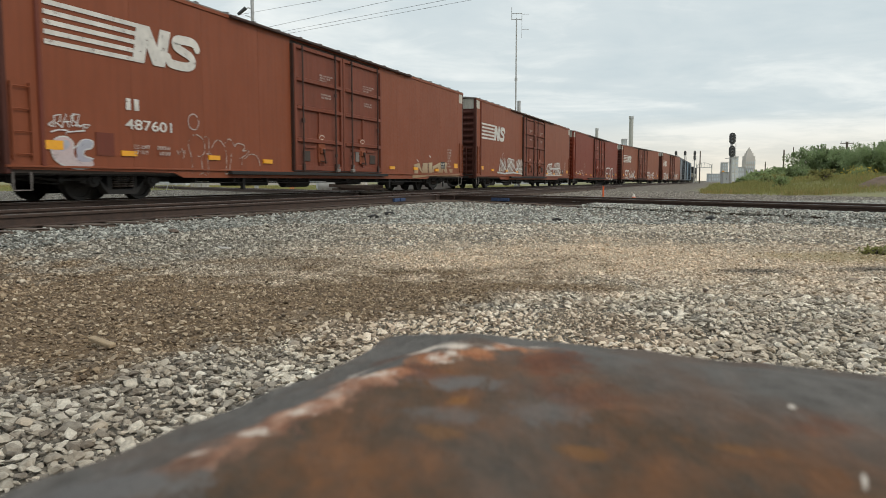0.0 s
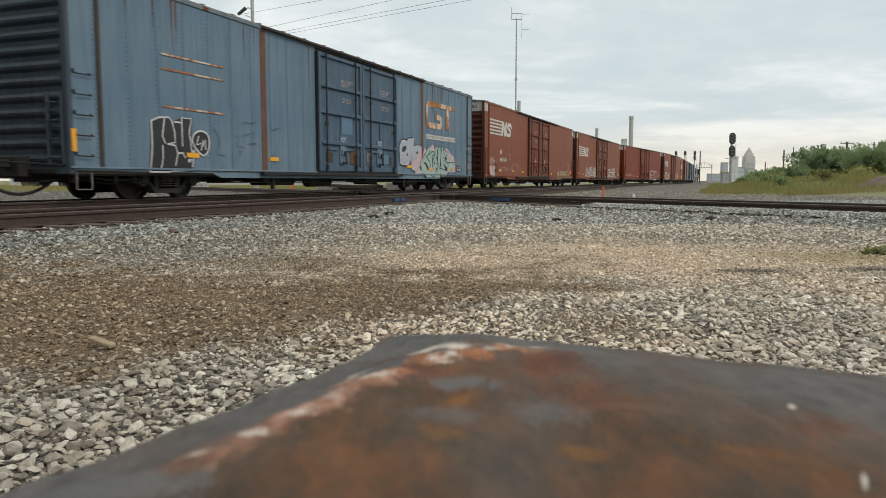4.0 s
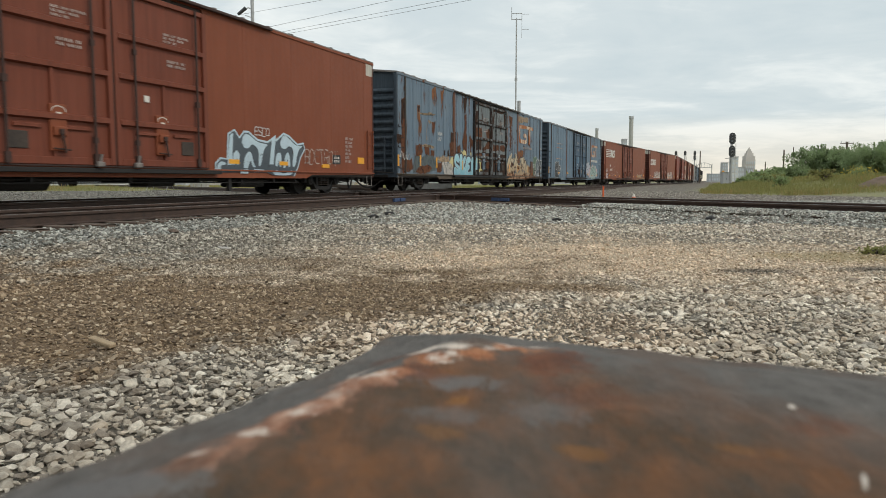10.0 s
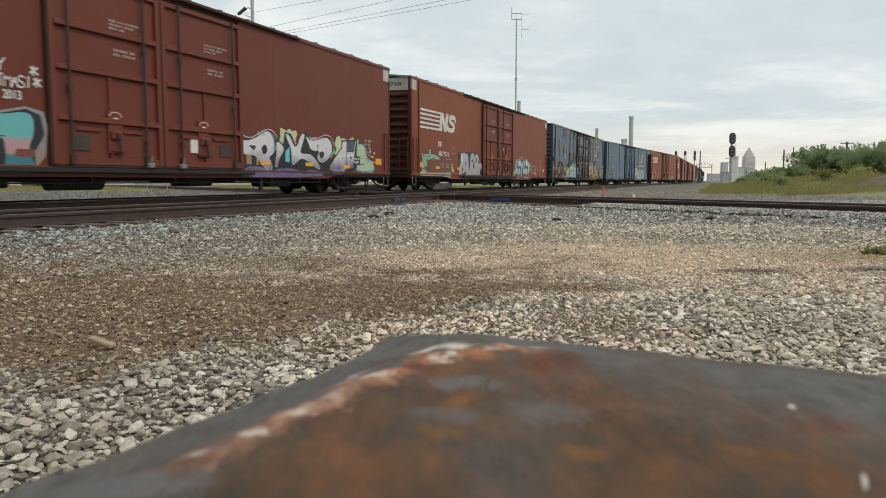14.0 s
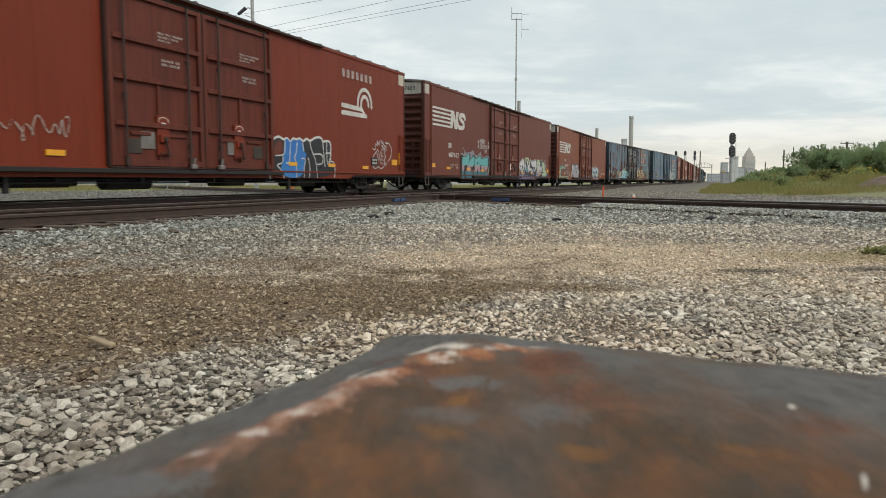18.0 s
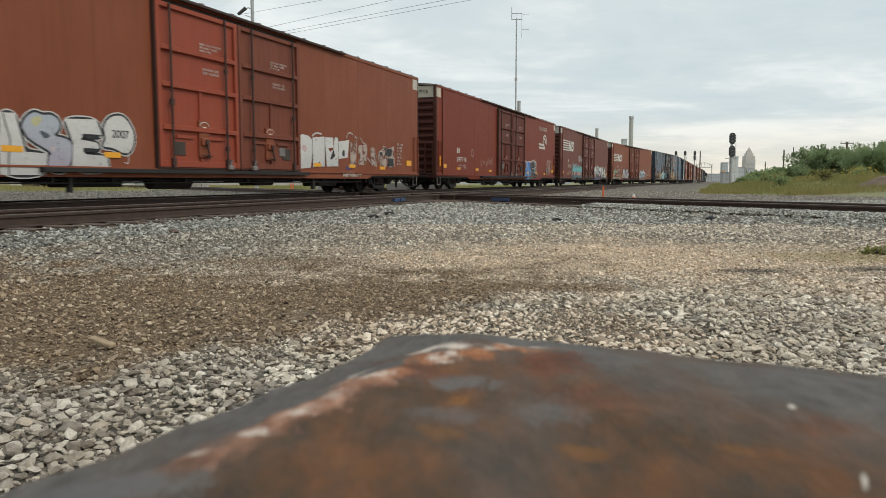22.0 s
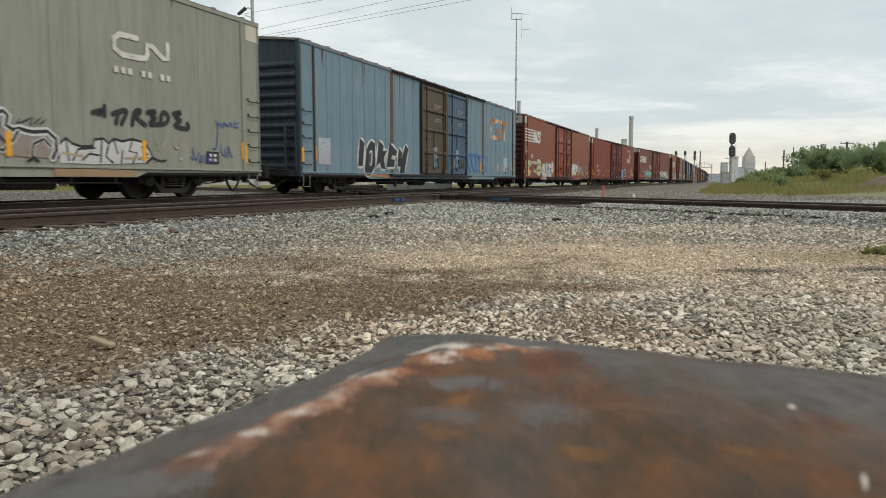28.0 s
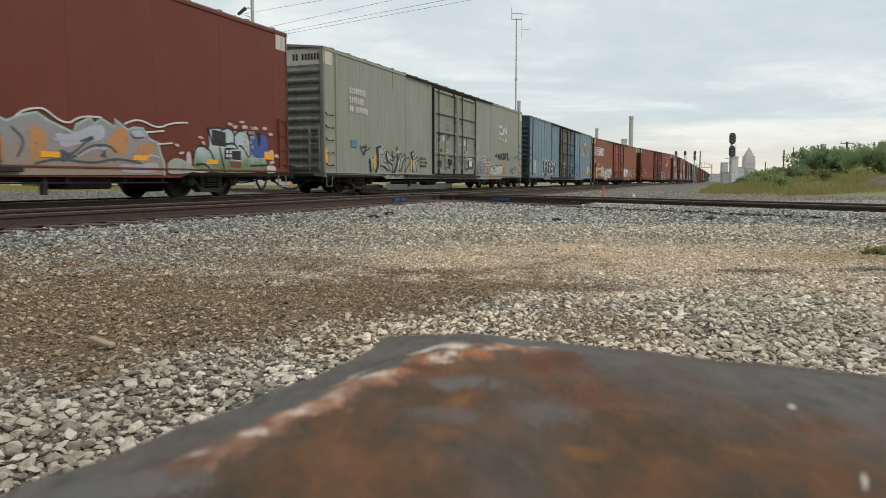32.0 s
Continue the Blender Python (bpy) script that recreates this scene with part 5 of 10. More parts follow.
def mural(car, x0, x1, z0, z1, label, rows):
    """Parts: a sprayed piece drawn on a 64 by 64 grid; F and f are sharp and rounded fields, L, l and c sharp, rounded and closed lines."""
    for k, (kind, mat, w, code) in enumerate(rows):
        pts = [(x0 + (x1 - x0) * GRID.index(code[i]) / 63, z0 + (z1 - z0) * GRID.index(code[i + 1]) / 63) for i in range(0, len(code), 2)]
        pts = [(x, max(z, 0.535 if abs(x) < 8.3 else 0.66)) for x, z in pts]    # nothing below the sill
        y = FACE - 0.0012 - 0.0005 * min(k, 26)
        if kind in "fc":
            mid = ((pts[0][0] + pts[-1][0]) / 2, (pts[0][1] + pts[-1][1]) / 2)
            pts = rounded([mid] + pts + [mid], 2)
        if kind == "l":
            pts = rounded(pts, 2)
        if kind in "Ff":
            ring = pts[:-1] if kind == "f" else pts
            part("graffiti_field", Geo().add([(x, y, z) for x, z in ring], [tuple(range(len(ring)))]), M[mat], car, label)
        else:
            part("graffiti_line", Geo().band(pts, w, y), M[mat], car)


def ragged(pts, seed, amount=0.16):
    """A closed outline whose edges are broken up twice by chance."""
    rnd = random.Random(seed)
    for _ in range(3):
        out = []
        for a, b in zip(pts, pts[1:] + pts[:1]):
            ln = min(0.5, math.hypot(b[0] - a[0], b[1] - a[1]))
            out += [a, ((a[0] + b[0]) / 2 + rnd.uniform(-amount, amount) * ln * 0.6, (a[1] + b[1]) / 2 + rnd.uniform(-amount, amount) * ln)]
        pts = out
    return pts


def stains(car, x0, x1, z0, z1, y, label, rows):
    """Parts: patches of rust, dirt or old paint with broken edges, drawn on a 64 by 64 grid."""
    for k, (mat, code) in enumerate(rows):
        pts = [(x0 + (x1 - x0) * GRID.index(code[i]) / 63, z0 + (z1 - z0) * GRID.index(code[i + 1]) / 63) for i in range(0, len(code), 2)]
        ring = [(x, y - 0.00022 * k, max(z, 0.535)) for x, z in ragged(pts, 31 * k + len(rows))]
        part("stain", Geo().add(ring, [tuple(range(len(ring)))]), M[mat], car, label)


def stain_film(name, dark, light, thin=0.40):
    """Rust or dirt that lies on paint, thin and broken in places, combed downwards."""
    n = Nodes(name)
    f = n.noise(n.coords((2.4, 2.4, 0.7)), 4.0, 7, 0.7)
    g = n.noise(n.coords(), 17.0, 5, 0.65)
    n.put(n.bsdf.inputs["Alpha"], n.ramp(f, [(thin - 0.06, 0.25), (thin + 0.06, 1.0)]))
    n.bsdf.inputs["Specular IOR Level"].default_value = 0.2
    return n.done(n.ramp(n.mix(0.5, f, g), [(0.36, dark), (0.62, light)]), 0.9)


M["st_rust"] = stain_film("brown_rust_film", (0.050, 0.022, 0.013), (0.165, 0.068, 0.034))
M["st_dark"] = stain_film("burnt_black_rust_film", (0.016, 0.012, 0.010), (0.072, 0.036, 0.022), 0.37)
M["st_orange"] = stain_film("orange_rust_film", (0.11, 0.048, 0.025), (0.30, 0.135, 0.060), 0.45)
M["st_tan"] = stain_film("tan_primer_film", (0.24, 0.17, 0.11), (0.42, 0.32, 0.22), 0.43)
M["st_pale"] = stain_film("chalky_pale_film", (0.30, 0.28, 0.25), (0.56, 0.53, 0.49), 0.43)
M["st_slate"] = stain_film("dull_slate_film", (0.075, 0.09, 0.095), (0.125, 0.145, 0.145), 0.40)


def banded_spray():
    """Three bands of spray: teal over pink over dark blue, with soft edges."""
    n = Nodes("banded_teal_spray")
    v = n.coords()
    sep = n.N.new("ShaderNodeSeparateXYZ")
    n.L.new(n.tc.outputs["Object"], sep.inputs[0])
    h = n.math("ADD", n.math("DIVIDE", sep.outputs["Z"], 2.0), n.math("MULTIPLY", n.math("SUBTRACT", n.noise(v, 3.0, 5), 0.5), 0.05))
    col = n.ramp(h, [(0.46, (0.045, 0.17, 0.21)), (0.50, (0.44, 0.25, 0.27)), (0.60, (0.46, 0.27, 0.28)), (0.66, (0.13, 0.42, 0.42))])
    col = n.mix(n.math("MULTIPLY", n.ramp(n.noise(v, 14, 5, 0.6), [(0.45, 0.0), (0.7, 1.0)]), 0.25), col, (0.10, 0.20, 0.21))
    return n.done(col, 0.6)


M["s_tealband"] = banded_spray()


G = graffiti
for k in (-4, -3):
    brown_marks(BOX[k], None)
    G(BOX[k], "SONAK", -11, -5, 0.6, 1.8, M["s_white"], None, 0.2, seed=k + 20, label="white graffiti")
    G(BOX[k], "RIME", 3.4, 9, 0.6, 1.7, M["s_white"], None, 0.2, seed=k + 30, label="white graffiti")
brown_marks(BOX[-2], None, emblem=False)
G(BOX[-2], "EZO", 4.5, 9.5, 0.6, 2.0, M["s_white"], None, 0.14, seed=12, label="thin white graffiti")
scrawl(BOX[-2], -12, -8, 0.8, 1.6, M["s_white"], 6, 0.05, 14)
brown_marks(BOX[-1], None)

c = BOX[0]
brown_marks(c, "487601", -10.05, dz=0.0, ez=3.18)
sheet(c, "overpaint_patch", -10.9, -10.4, 1.0, 1.5, M["ns_dark"])

c = BOX[1]
blue_marks(c, 6.45, flat=True)
part("track_motif", Geo().band([(6.5, 2.40), (10.4, 2.40)], 0.03, FACE).band([(6.5, 2.54), (10.4, 2.54)], 0.03, FACE), M["stencil"], c, "white ladder-like line")
g = Geo()
for k in range(48):
    g.box(6.52 + k * 0.081, 6.55 + k * 0.081, FACE - 0.002, -HW, 2.36, 2.58)
tagged(part("track_motif", g, M["stencil"], c), kind="stuff")
scrawl(c, 12.0, 12.5, 2.0, 2.35, M["s_white"], 4, 0.025, 6)
for z in (3.50, 3.15, 2.25):
    part("worn_line", Geo().band([(-10.3, z), (-8.0, z)], 0.045, FACE), M["emblem_orange"], c)
sheet(c, "door_placard", -0.9, -0.3, 1.05, 1.55, M["rustpost"], "brown rusted placard", -HW - 0.075)
sheet(c, "paint_smear", -1.6, -0.7, 2.1, 2.75, M["plate_blue"], "fresh blue paint smear", -HW - 0.07)

c = BOX[2]
blue_marks(c, 6.3, 2.95)
reflectors(c, [(4.0, 1.25), (6.1, 1.25), (8.8, 1.25), (-8.6, 1.3), (-10.6, 1.35), (-4.9, 1.25)], upright=True)
sheet(c, "rust_patch", 9.56, 10.12, 1.0, 1.79, M["rustpost"], "rusted square patch")
for k in range(30):
    x, z = 4.1 + 0.55 * ((k * 7) % 11) / 11 + (5.4 if k % 3 == 0 else 0.0) * ((k * 5) % 7) / 7, 2.35 + 1.95 * ((k * 13) % 30) / 30
    cloud_patch(c, x - 0.10 - 0.02 * (k % 6), x + 0.16, z - 0.05 - 0.02 * (k % 4), z + 0.05, M["rust_run"], k + 200, 5).name = "rust_blister"
lettering(c, "WHVN\nONLY", -8.45, -7.9, 2.36, 2.76, M["stencil"])
scrawl(c, -12.9, -12.0, 1.2, 1.9, M["s_white"], 5, 0.03, 31)
bars(c, "##########", 7.3, 9.9, 2.6, 2.74, M["stencil_dim"])

c = BOX[3]
brown_marks(c, "487504")
cloud_patch(c, -7.2, -3.2, 0.65, 1.75, M["s_pink"], 7)
graffiti(c, "ESCO", 5.3, 6.05, 1.75, 2.02, M["s_white"], None, 0.14, seed=27)
G(c, "BDETROT", 8.0, 10.15, 0.98, 1.52, M["s_ghost"], None, 0.13, seed=41)

c = BOX[4]
brown_marks(c, "487653", -10.0, ez=3.05)
for x in (4.4, 5.6, 6.9, 8.0, 9.0, 9.9):
    cloud_patch(c, x - 0.5, x + 0.5, 1.2, 2.0 + 0.1 * math.sin(7 * x), M["s_lime"] if int(x) % 2 else M["s_teal"], int(x * 10), 8)
G(c, "MERRY", -4.95, -4.05, 2.50, 2.78, M["s_white"], None, 0.20, 0.02, 35, "hand-sprayed white greeting letter")
G(c, "CHRISTMAS!", -4.95, -3.5, 2.22, 2.48, M["s_white"], None, 0.22, 0.02, 36, "hand-sprayed white greeting letter")
lettering(c, "2013", -4.12, -3.72, 2.0, 2.18, M["s_white"], bold=0.03)
for x, z in ((-5.25, 2.62), (-5.28, 2.36), (-3.42, 2.62), (-3.36, 2.4)):
    graffiti(c, "*", x - 0.13, x + 0.13, z - 0.13, z + 0.13, M["s_white"], None, 0.2, seed=5)
cloud_patch(c, 0.5, 3.1, 0.85, 1.5, M["s_lime"], 23)
graffiti(c, "RUNZ", -2.7, -1.8, 0.8, 0.95, M["s_white"], None, 0.16, seed=6)
graffiti(c, "ZERO", -2.8, -1.7, 1.1, 1.4, M["s_white"], None, 0.16, seed=7)

c = BOX[5]
brown_marks(c, "297710", -10.28, emblem=False, dz=-0.2)
bars(c, "#######", 7.55, 10.0, 4.14, 4.42, M["stencil_dim"])
g = Geo()
for r in (0.30, 0.56):
    g.band([(9.35 + r * math.cos(a), 3.30 + r * math.sin(a)) for a in [math.pi * k / 14 - 0.1 for k in range(16)]], 0.14, FACE)
g.band([(7.6, 3.14), (9.1, 3.10)], 0.16, FACE).band([(7.6, 2.88), (9.45, 2.88)], 0.16, FACE).band([(9.0, 3.2), (9.3, 2.95)], 0.12, FACE)
part("wheel_emblem", g, M["stencil"], c, "worn white wheel emblem")
reflectors(c, [(12.5, 1.36), (-12.6, 1.4)], upright=True)
scrawl(c, -6.4, -4.0, 1.2, 1.9, M["s_ghost"], 9, 0.03, 62, "faint rubbed-out tag")

c = BOX[6]
brown_marks(c, "488008", -11.17, ex=-12.95, ez=3.17)
G(c, "B", -9.5, -8.3, 0.8, 2.0, M["s_khaki"], M["s_black"], 0.36, 0.04, seed=72, label="khaki yellow bubble letter")
G(c, "O", -8.55, -7.95, 0.95, 1.5, M["s_khaki"], M["s_black"], 0.30, 0.02, seed=73)
lettering(c, "2007", -4.5, -4.0, 1.4, 1.58, M["s_black"]).location.y = -0.01
scrawl(c, -12.8, -12.0, 1.95, 3.0, M["s_white"], 4, 0.04, 76)
lettering(c, "2007", 6.3, 6.75, 0.84, 0.98, M["s_navy"])

c = BOX[7]
blue_marks(c, 7.35, 2.86)
sheet(c, "pale_patch", 10.16, 11.0, 1.0, 1.85, M["s_silver"], "pale grey patch")
sheet(c, "pale_patch", -12.0, -11.2, 1.0, 1.9, M["s_silver"])
reflectors(c, [(12.05, 1.36), (-12.2, 1.36), (5.6, 1.2), (8.9, 1.2)], upright=True)

c = BOX[8]
blue_marks(c, None)
reflectors(c, [(-9.28, 1.15), (-5.65, 1.15), (4.9, 1.15), (8.4, 1.15), (12.2, 1.3)], upright=True)
bars(c, "########/#######/## ######", -11.28, -9.8, 2.95, 3.82, M["stencil"], label="three rows of white lettering bars")
sheet(c, "blue_plate", -11.18, -10.73, 1.68, 1.94, M["plate_blue"], "small blue plate")
g = Geo().band(rounded([(8.3, 3.72), (7.62, 3.72), (7.62, 3.28), (8.5, 3.28), (8.62, 3.34), (8.62, 3.72), (9.3, 3.28), (9.3, 3.74)], 1), 0.13, FACE - 0.001)
part("loop_emblem", g, M["stencil"], c, "white looped line emblem")
bars(c, "### ## ##", 7.55, 9.4, 2.86, 3.0, M["stencil"])
sheet(c, "cream_panel", 2.98 + 0.2, 3.77, 1.95, 2.95, M["ic_pale"], "paler cream-grey panel")
bars(c, "#### ##/### ####/#######", -4.7, -3.8, 1.05, 1.5, M["stencil_dark"])
sheet(c, "rust_patch", 5.9, 8.1, 0.535, 0.70, M["s_cream"], "rusty orange patch on the sill")

c = BOX[9]
brown_marks(c, None, emblem=False)

# the larger sprayed pieces
mural(BOX[0], -12.10, -10.95, 0.68, 1.84, "pale bubble letters under a thin white tag", [
    ("f", "s_pink", 0, "1P8ZNcYUWGcCyCz3Y068"),
    ("f", "s_silver", 0, "aQka-YwOmOjGxEx9b9"),
    ("f", "s_silver", 0, "8NIYSWRPHK"),
    ("l", "s_white", 0.03, "1P8ZNcYUVNaQka-YwOmOjGyD"),
    ("l", "s_white", 0.03, "1P68Y0z3"),
    ("L", "s_white", 0.03, "8l8xHzFrAqIl"),
    ("L", "s_white", 0.03, "IlO+Rm"),
    ("L", "s_white", 0.03, "KrSs"),
    ("L", "s_white", 0.03, "a+VzVncp"),
    ("L", "s_white", 0.03, "cng-X-Xugo"),
    ("L", "s_white", 0.03, "3fDiQiMdOgnj"),
    ("L", "s_white", 0.03, "0n6r5l0n"),
    ("L", "s_white", 0.03, "gnmqwqpmmoll")])
mural(BOX[0], -8.39, -4.91, 0.60, 1.65, "thin chalky pink tag", [
    ("l", "s_ghost", 0.03, "A3AN7mAyE-JrJZGSET"),
    ("l", "s_ghost", 0.03, "GSH9"),
    ("l", "s_ghost", 0.03, "JxM+MY"),
    ("l", "s_ghost", 0.03, "KXPY"),
    ("l", "s_ghost", 0.03, "OhRuVuZhZAX2b2da"),
    ("l", "s_ghost", 0.03, "YqbzeugkhsoqojlesirckS"),
    ("l", "s_ghost", 0.03, "mTlH"),
    ("l", "s_ghost", 0.03, "oTtczY-I"),
    ("l", "s_ghost", 0.03, "LPL2"),
    ("l", "s_ghost", 0.03, "F0H4J0"),
    ("l", "s_ghost", 0.03, "0a1S2a"),
    ("l", "s_ghost", 0.03, "3d4W5d4O")])
mural(BOX[1], 5.22, 10.38, 0.58, 2.14, "mint green graffiti with black outline", [
    ("F", "s_pink", 0, "1i5m8eAZDtEtGoQ-Sviqlxpuukyj+X-C07"),
    ("F", "s_mint", 0, "8bAWCeGnIvMyLoPqSnTwXzYtazcvezgzgeksppneqisV+WwJxDnDm2b1S1G1D87E"),
    ("F", "s_black", 0, "CQDTGRJKJCHGEP"),
    ("F", "s_black", 0, "D8H0E0D7"),
    ("F", "s_black", 0, "VdXhYSXU"),
    ("F", "s_black", 0, "cdcgdMbM"),
    ("F", "s_black", 0, "icmjonmalY"),
    ("F", "s_black", 0, "gTnKmEkF"),
    ("F", "s_black", 0, "UJWKVBUB"),
    ("F", "s_black", 0, "WrYtYc"),
    ("F", "s_black", 0, "JYKYLSKV"),
    ("F", "s_black", 0, "OaQbQMPU"),
    ("F", "s_black", 0, "cCd4g2b1"),
    ("F", "s_white", 0, "lcnooomd"),
    ("L", "s_black", 0.045, "7E8bAWCeGnHsMyLpKkHdFdHaKVMNNC"),
    ("L", "s_black", 0.045, "KkLhOnTnSjOdPZRcOVQG"),
    ("L", "s_black", 0.045, "RaTlStXzYuWiVcYSbF"),
    ("L", "s_black", 0.04, "ROTXUSXSX8"),
    ("L", "s_black", 0.045, "YuazcvcfbTcJ"),
    ("L", "s_black", 0.045, "cgezgzgeksppjehZpToKmEbJ"),
    ("L", "s_black", 0.03, "nVsV+WwJ"),
    ("L", "s_black", 0.03, "L6S1UB"),
    ("L", "s_black", 0.03, "c8h2m4tH"),
    ("L", "s_black", 0.03, "3F7M8K9C")])
mural(BOX[2], 3.07, 9.47, 0.55, 2.23, "cream graffiti with dark shadows, stained with rust", [
    ("F", "s_cream", 0, "1Q5k9rF+GwEoIoKuJjMrN+RwToUaZZYpcsjvkrpjtbyQ-9w4U1N3H58222"),
    ("f", "s_orange", 0, "1P6O6K2K"),
    ("f", "s_orange", 0, "1E9DHGR9hC+A+2R021"),
    ("f", "s_orange", 0, "VWZTYKVM"),
    ("F", "s_slate", 0, "0O6m8o5a2T"),
    ("F", "s_slate", 0, "6O9b9X8P"),
    ("F", "s_slate", 0, "EeIeHYEYGQDW"),
    ("F", "s_slate", 0, "JdKlNmKaJW"),
    ("F", "s_slate", 0, "KKOMRENFL5"),
    ("F", "s_slate", 0, "LvMzPsNp"),
    ("F", "s_slate", 0, "YpZsdceYbZ"),
    ("F", "s_slate", 0, "iqjskfjZ"),
    ("F", "s_slate", 0, "fPhNgF"),
    ("F", "s_slate", 0, "iNmKnEkI"),
    ("F", "s_slate", 0, "pgqksYrU"),
    ("F", "s_slate", 0, "UKZMWE"),
    ("L", "s_black", 0.06, "1Q5k9rF+GwEoIoKuJjMrN+RwToUaZZYpcsjvkrpjtbyQ-9"),
    ("L", "s_black", 0.05, "DpAb9O8Q"),
    ("L", "s_black", 0.05, "JjISGO"),
    ("L", "s_black", 0.05, "RsPbPVLSKI"),
    ("L", "s_black", 0.05, "cscTeL"),
    ("L", "s_black", 0.05, "jvidkXgP"),
    ("L", "s_black", 0.05, "pjnVqF"),
    ("L", "s_black", 0.04, "uYwE"),
    ("L", "s_white", 0.03, "9sF-Gw"),
    ("L", "s_white", 0.03, "LwN-Rx")])
mural(BOX[2], -6.21, -2.55, 0.67, 1.82, "cyan bubble graffiti with black outline", [
    ("c", "s_black", 0.17, "1c1p4y8-CwEkCd9d7j5f5ZBWFOF2010O6Q7I9J9P4S"),
    ("c", "s_black", 0.17, "EjFvH-L-MnMfRwVuUhPWTMU8X1F0FX"),
    ("c", "s_black", 0.17, "WhYtewjqjhbccYgWgNaHdAjHq1X1UATP"),
    ("c", "s_black", 0.17, "khmtrwwrvgrdrWxY-OuKqKq1l1kM"),
    ("f", "s_cyan", 0, "1c1p4y8-CwEkCd9d7j5f5ZBWFOF2010O6Q7I9J9P4S"),
    ("f", "s_cyan", 0, "EjFvH-L-MnMfRwVuUhPWTMU8X1F0FX"),
    ("f", "s_cyan", 0, "WhYtewjqjhbccYgWgNaHdAjHq1X1UATP"),
    ("f", "s_cyan", 0, "khmtrwwrvgrdrWxY-OuKqKq1l1kM"),
    ("c", "s_sky", 0.03, "1c1p4y8-CwEkCd9d7j5f5ZBWFOF2010O6Q7I9J9P4S"),
    ("c", "s_sky", 0.03, "EjFvH-L-MnMfRwVuUhPWTMU8X1F0FX"),
    ("c", "s_sky", 0.03, "WhYtewjqjhbccYgWgNaHdAjHq1X1UATP"),
    ("c", "s_sky", 0.03, "khmtrwwrvgrdrWxY-OuKqKq1l1kM")])
mural(BOX[3], 3.52, 8.02, 0.61, 1.90, "pale blue graffiti on dark slate outline", [
    ("F", "s_slate", 0, "0F3M7L8tCzFpIyLyRoYmewepk-oyvm+p-gxRvDs0c0X403"),
    ("L", "s_sky", 0.06, "040F3M7L8tCzFpIyLyRoYmewepk-oyvm+p-gxRvDs0"),
    ("F", "s_sky", 0, "7D9rBvAE"),
    ("F", "s_sky", 0, "AEBTDYFSEEDEDPCE"),
    ("f", "s_sky", 0, "HAIQLYNUOFQBNBMNK9"),
    ("f", "s_sky", 0, "GjIvLvRkZjVcTDRCSaNjLbIb"),
    ("F", "s_sky", 0, "ZGbqeucG"),
    ("f", "s_sky", 0, "dEeVhZiUiDgDgQfD"),
    ("f", "s_sky", 0, "jClWobpDnDnSlB"),
    ("f", "s_sky", 0, "hnk+nwuj+lvdtDqDseokldif"),
    ("f", "s_sky", 0, "052I6H6D3D35"),
    ("f", "s_sky", 0, "b5f9j1rAq0d0"),
    ("F", "s_sky", 0, "F7K8K2F2"),
    ("F", "s_sky", 0, "O9V8U5O4")])
mural(BOX[3], -12.23, -7.63, 0.57, 1.97, "dull green graffiti half covered by brown paint", [
    ("F", "s_green", 0, "3p5o6r8oFoGxH-JxJrPpWmaevhvE-ExUvZt1d1C0300B4D5c"),
    ("L", "s_black", 0.03, "3p5c8OCH"),
    ("L", "s_black", 0.03, "6r8oFo"),
    ("L", "s_black", 0.04, "5o9h7k8n"),
    ("l", "s_black", 0.035, "GxH-JxJoHiFmGx"),
    ("l", "s_black", 0.04, "JqPpWmae"),
    ("l", "s_black", 0.03, "HcOgSd"),
    ("L", "s_black", 0.03, "BdEjFh"),
    ("F", "s_black", 0, "8OCNBDAH"),
    ("F", "s_black", 0, "5o6q7h6j"),
    ("l", "s_black", 0.03, "1E3K5G7L9G"),
    ("L", "s_black", 0.03, "aAf2hC"),
    ("F", "overpaint", 0, "CcvgvDCB")])
mural(BOX[3], -7.08, -2.95, 0.60, 1.99, "silver and pink graffiti letters", [
    ("F", "s_black", 0, "2wO+PuX-l+sopZ-a-Gy1300C2T"),
    ("f", "s_silver", 0, "5vIxMpFUJRHD9B252P7aAdAi"),
    ("f", "s_silver", 0, "KrOvPVQHTLTgXWW2L2II"),
    ("f", "s_silver", 0, "UqXyexefZVaOeMd3W2UW"),
    ("f", "s_silver", 0, "fulyqnnakWzc+OtQs4e3"),
    ("c", "s_white", 0.02, "5vIxMpFUJRHD9B252P7aAdAi"),
    ("c", "s_white", 0.02, "KrOvPVQHTLTgXWW2L2II"),
    ("c", "s_white", 0.02, "UqXyexefZVaOeMd3W2UW"),
    ("c", "s_white", 0.02, "fulyqnnakWzc+OtQs4e3"),
    ("f", "s_black", 0, "9LCQBE9E"),
    ("f", "s_black", 0, "WgaladXa"),
    ("f", "s_black", 0, "imlplfjc"),
    ("f", "s_pink", 0, "LfOhPJNI"),
    ("f", "s_pink", 0, "3O7W5C38"),
    ("F", "s_white", 0, "6sBsBc6c")])
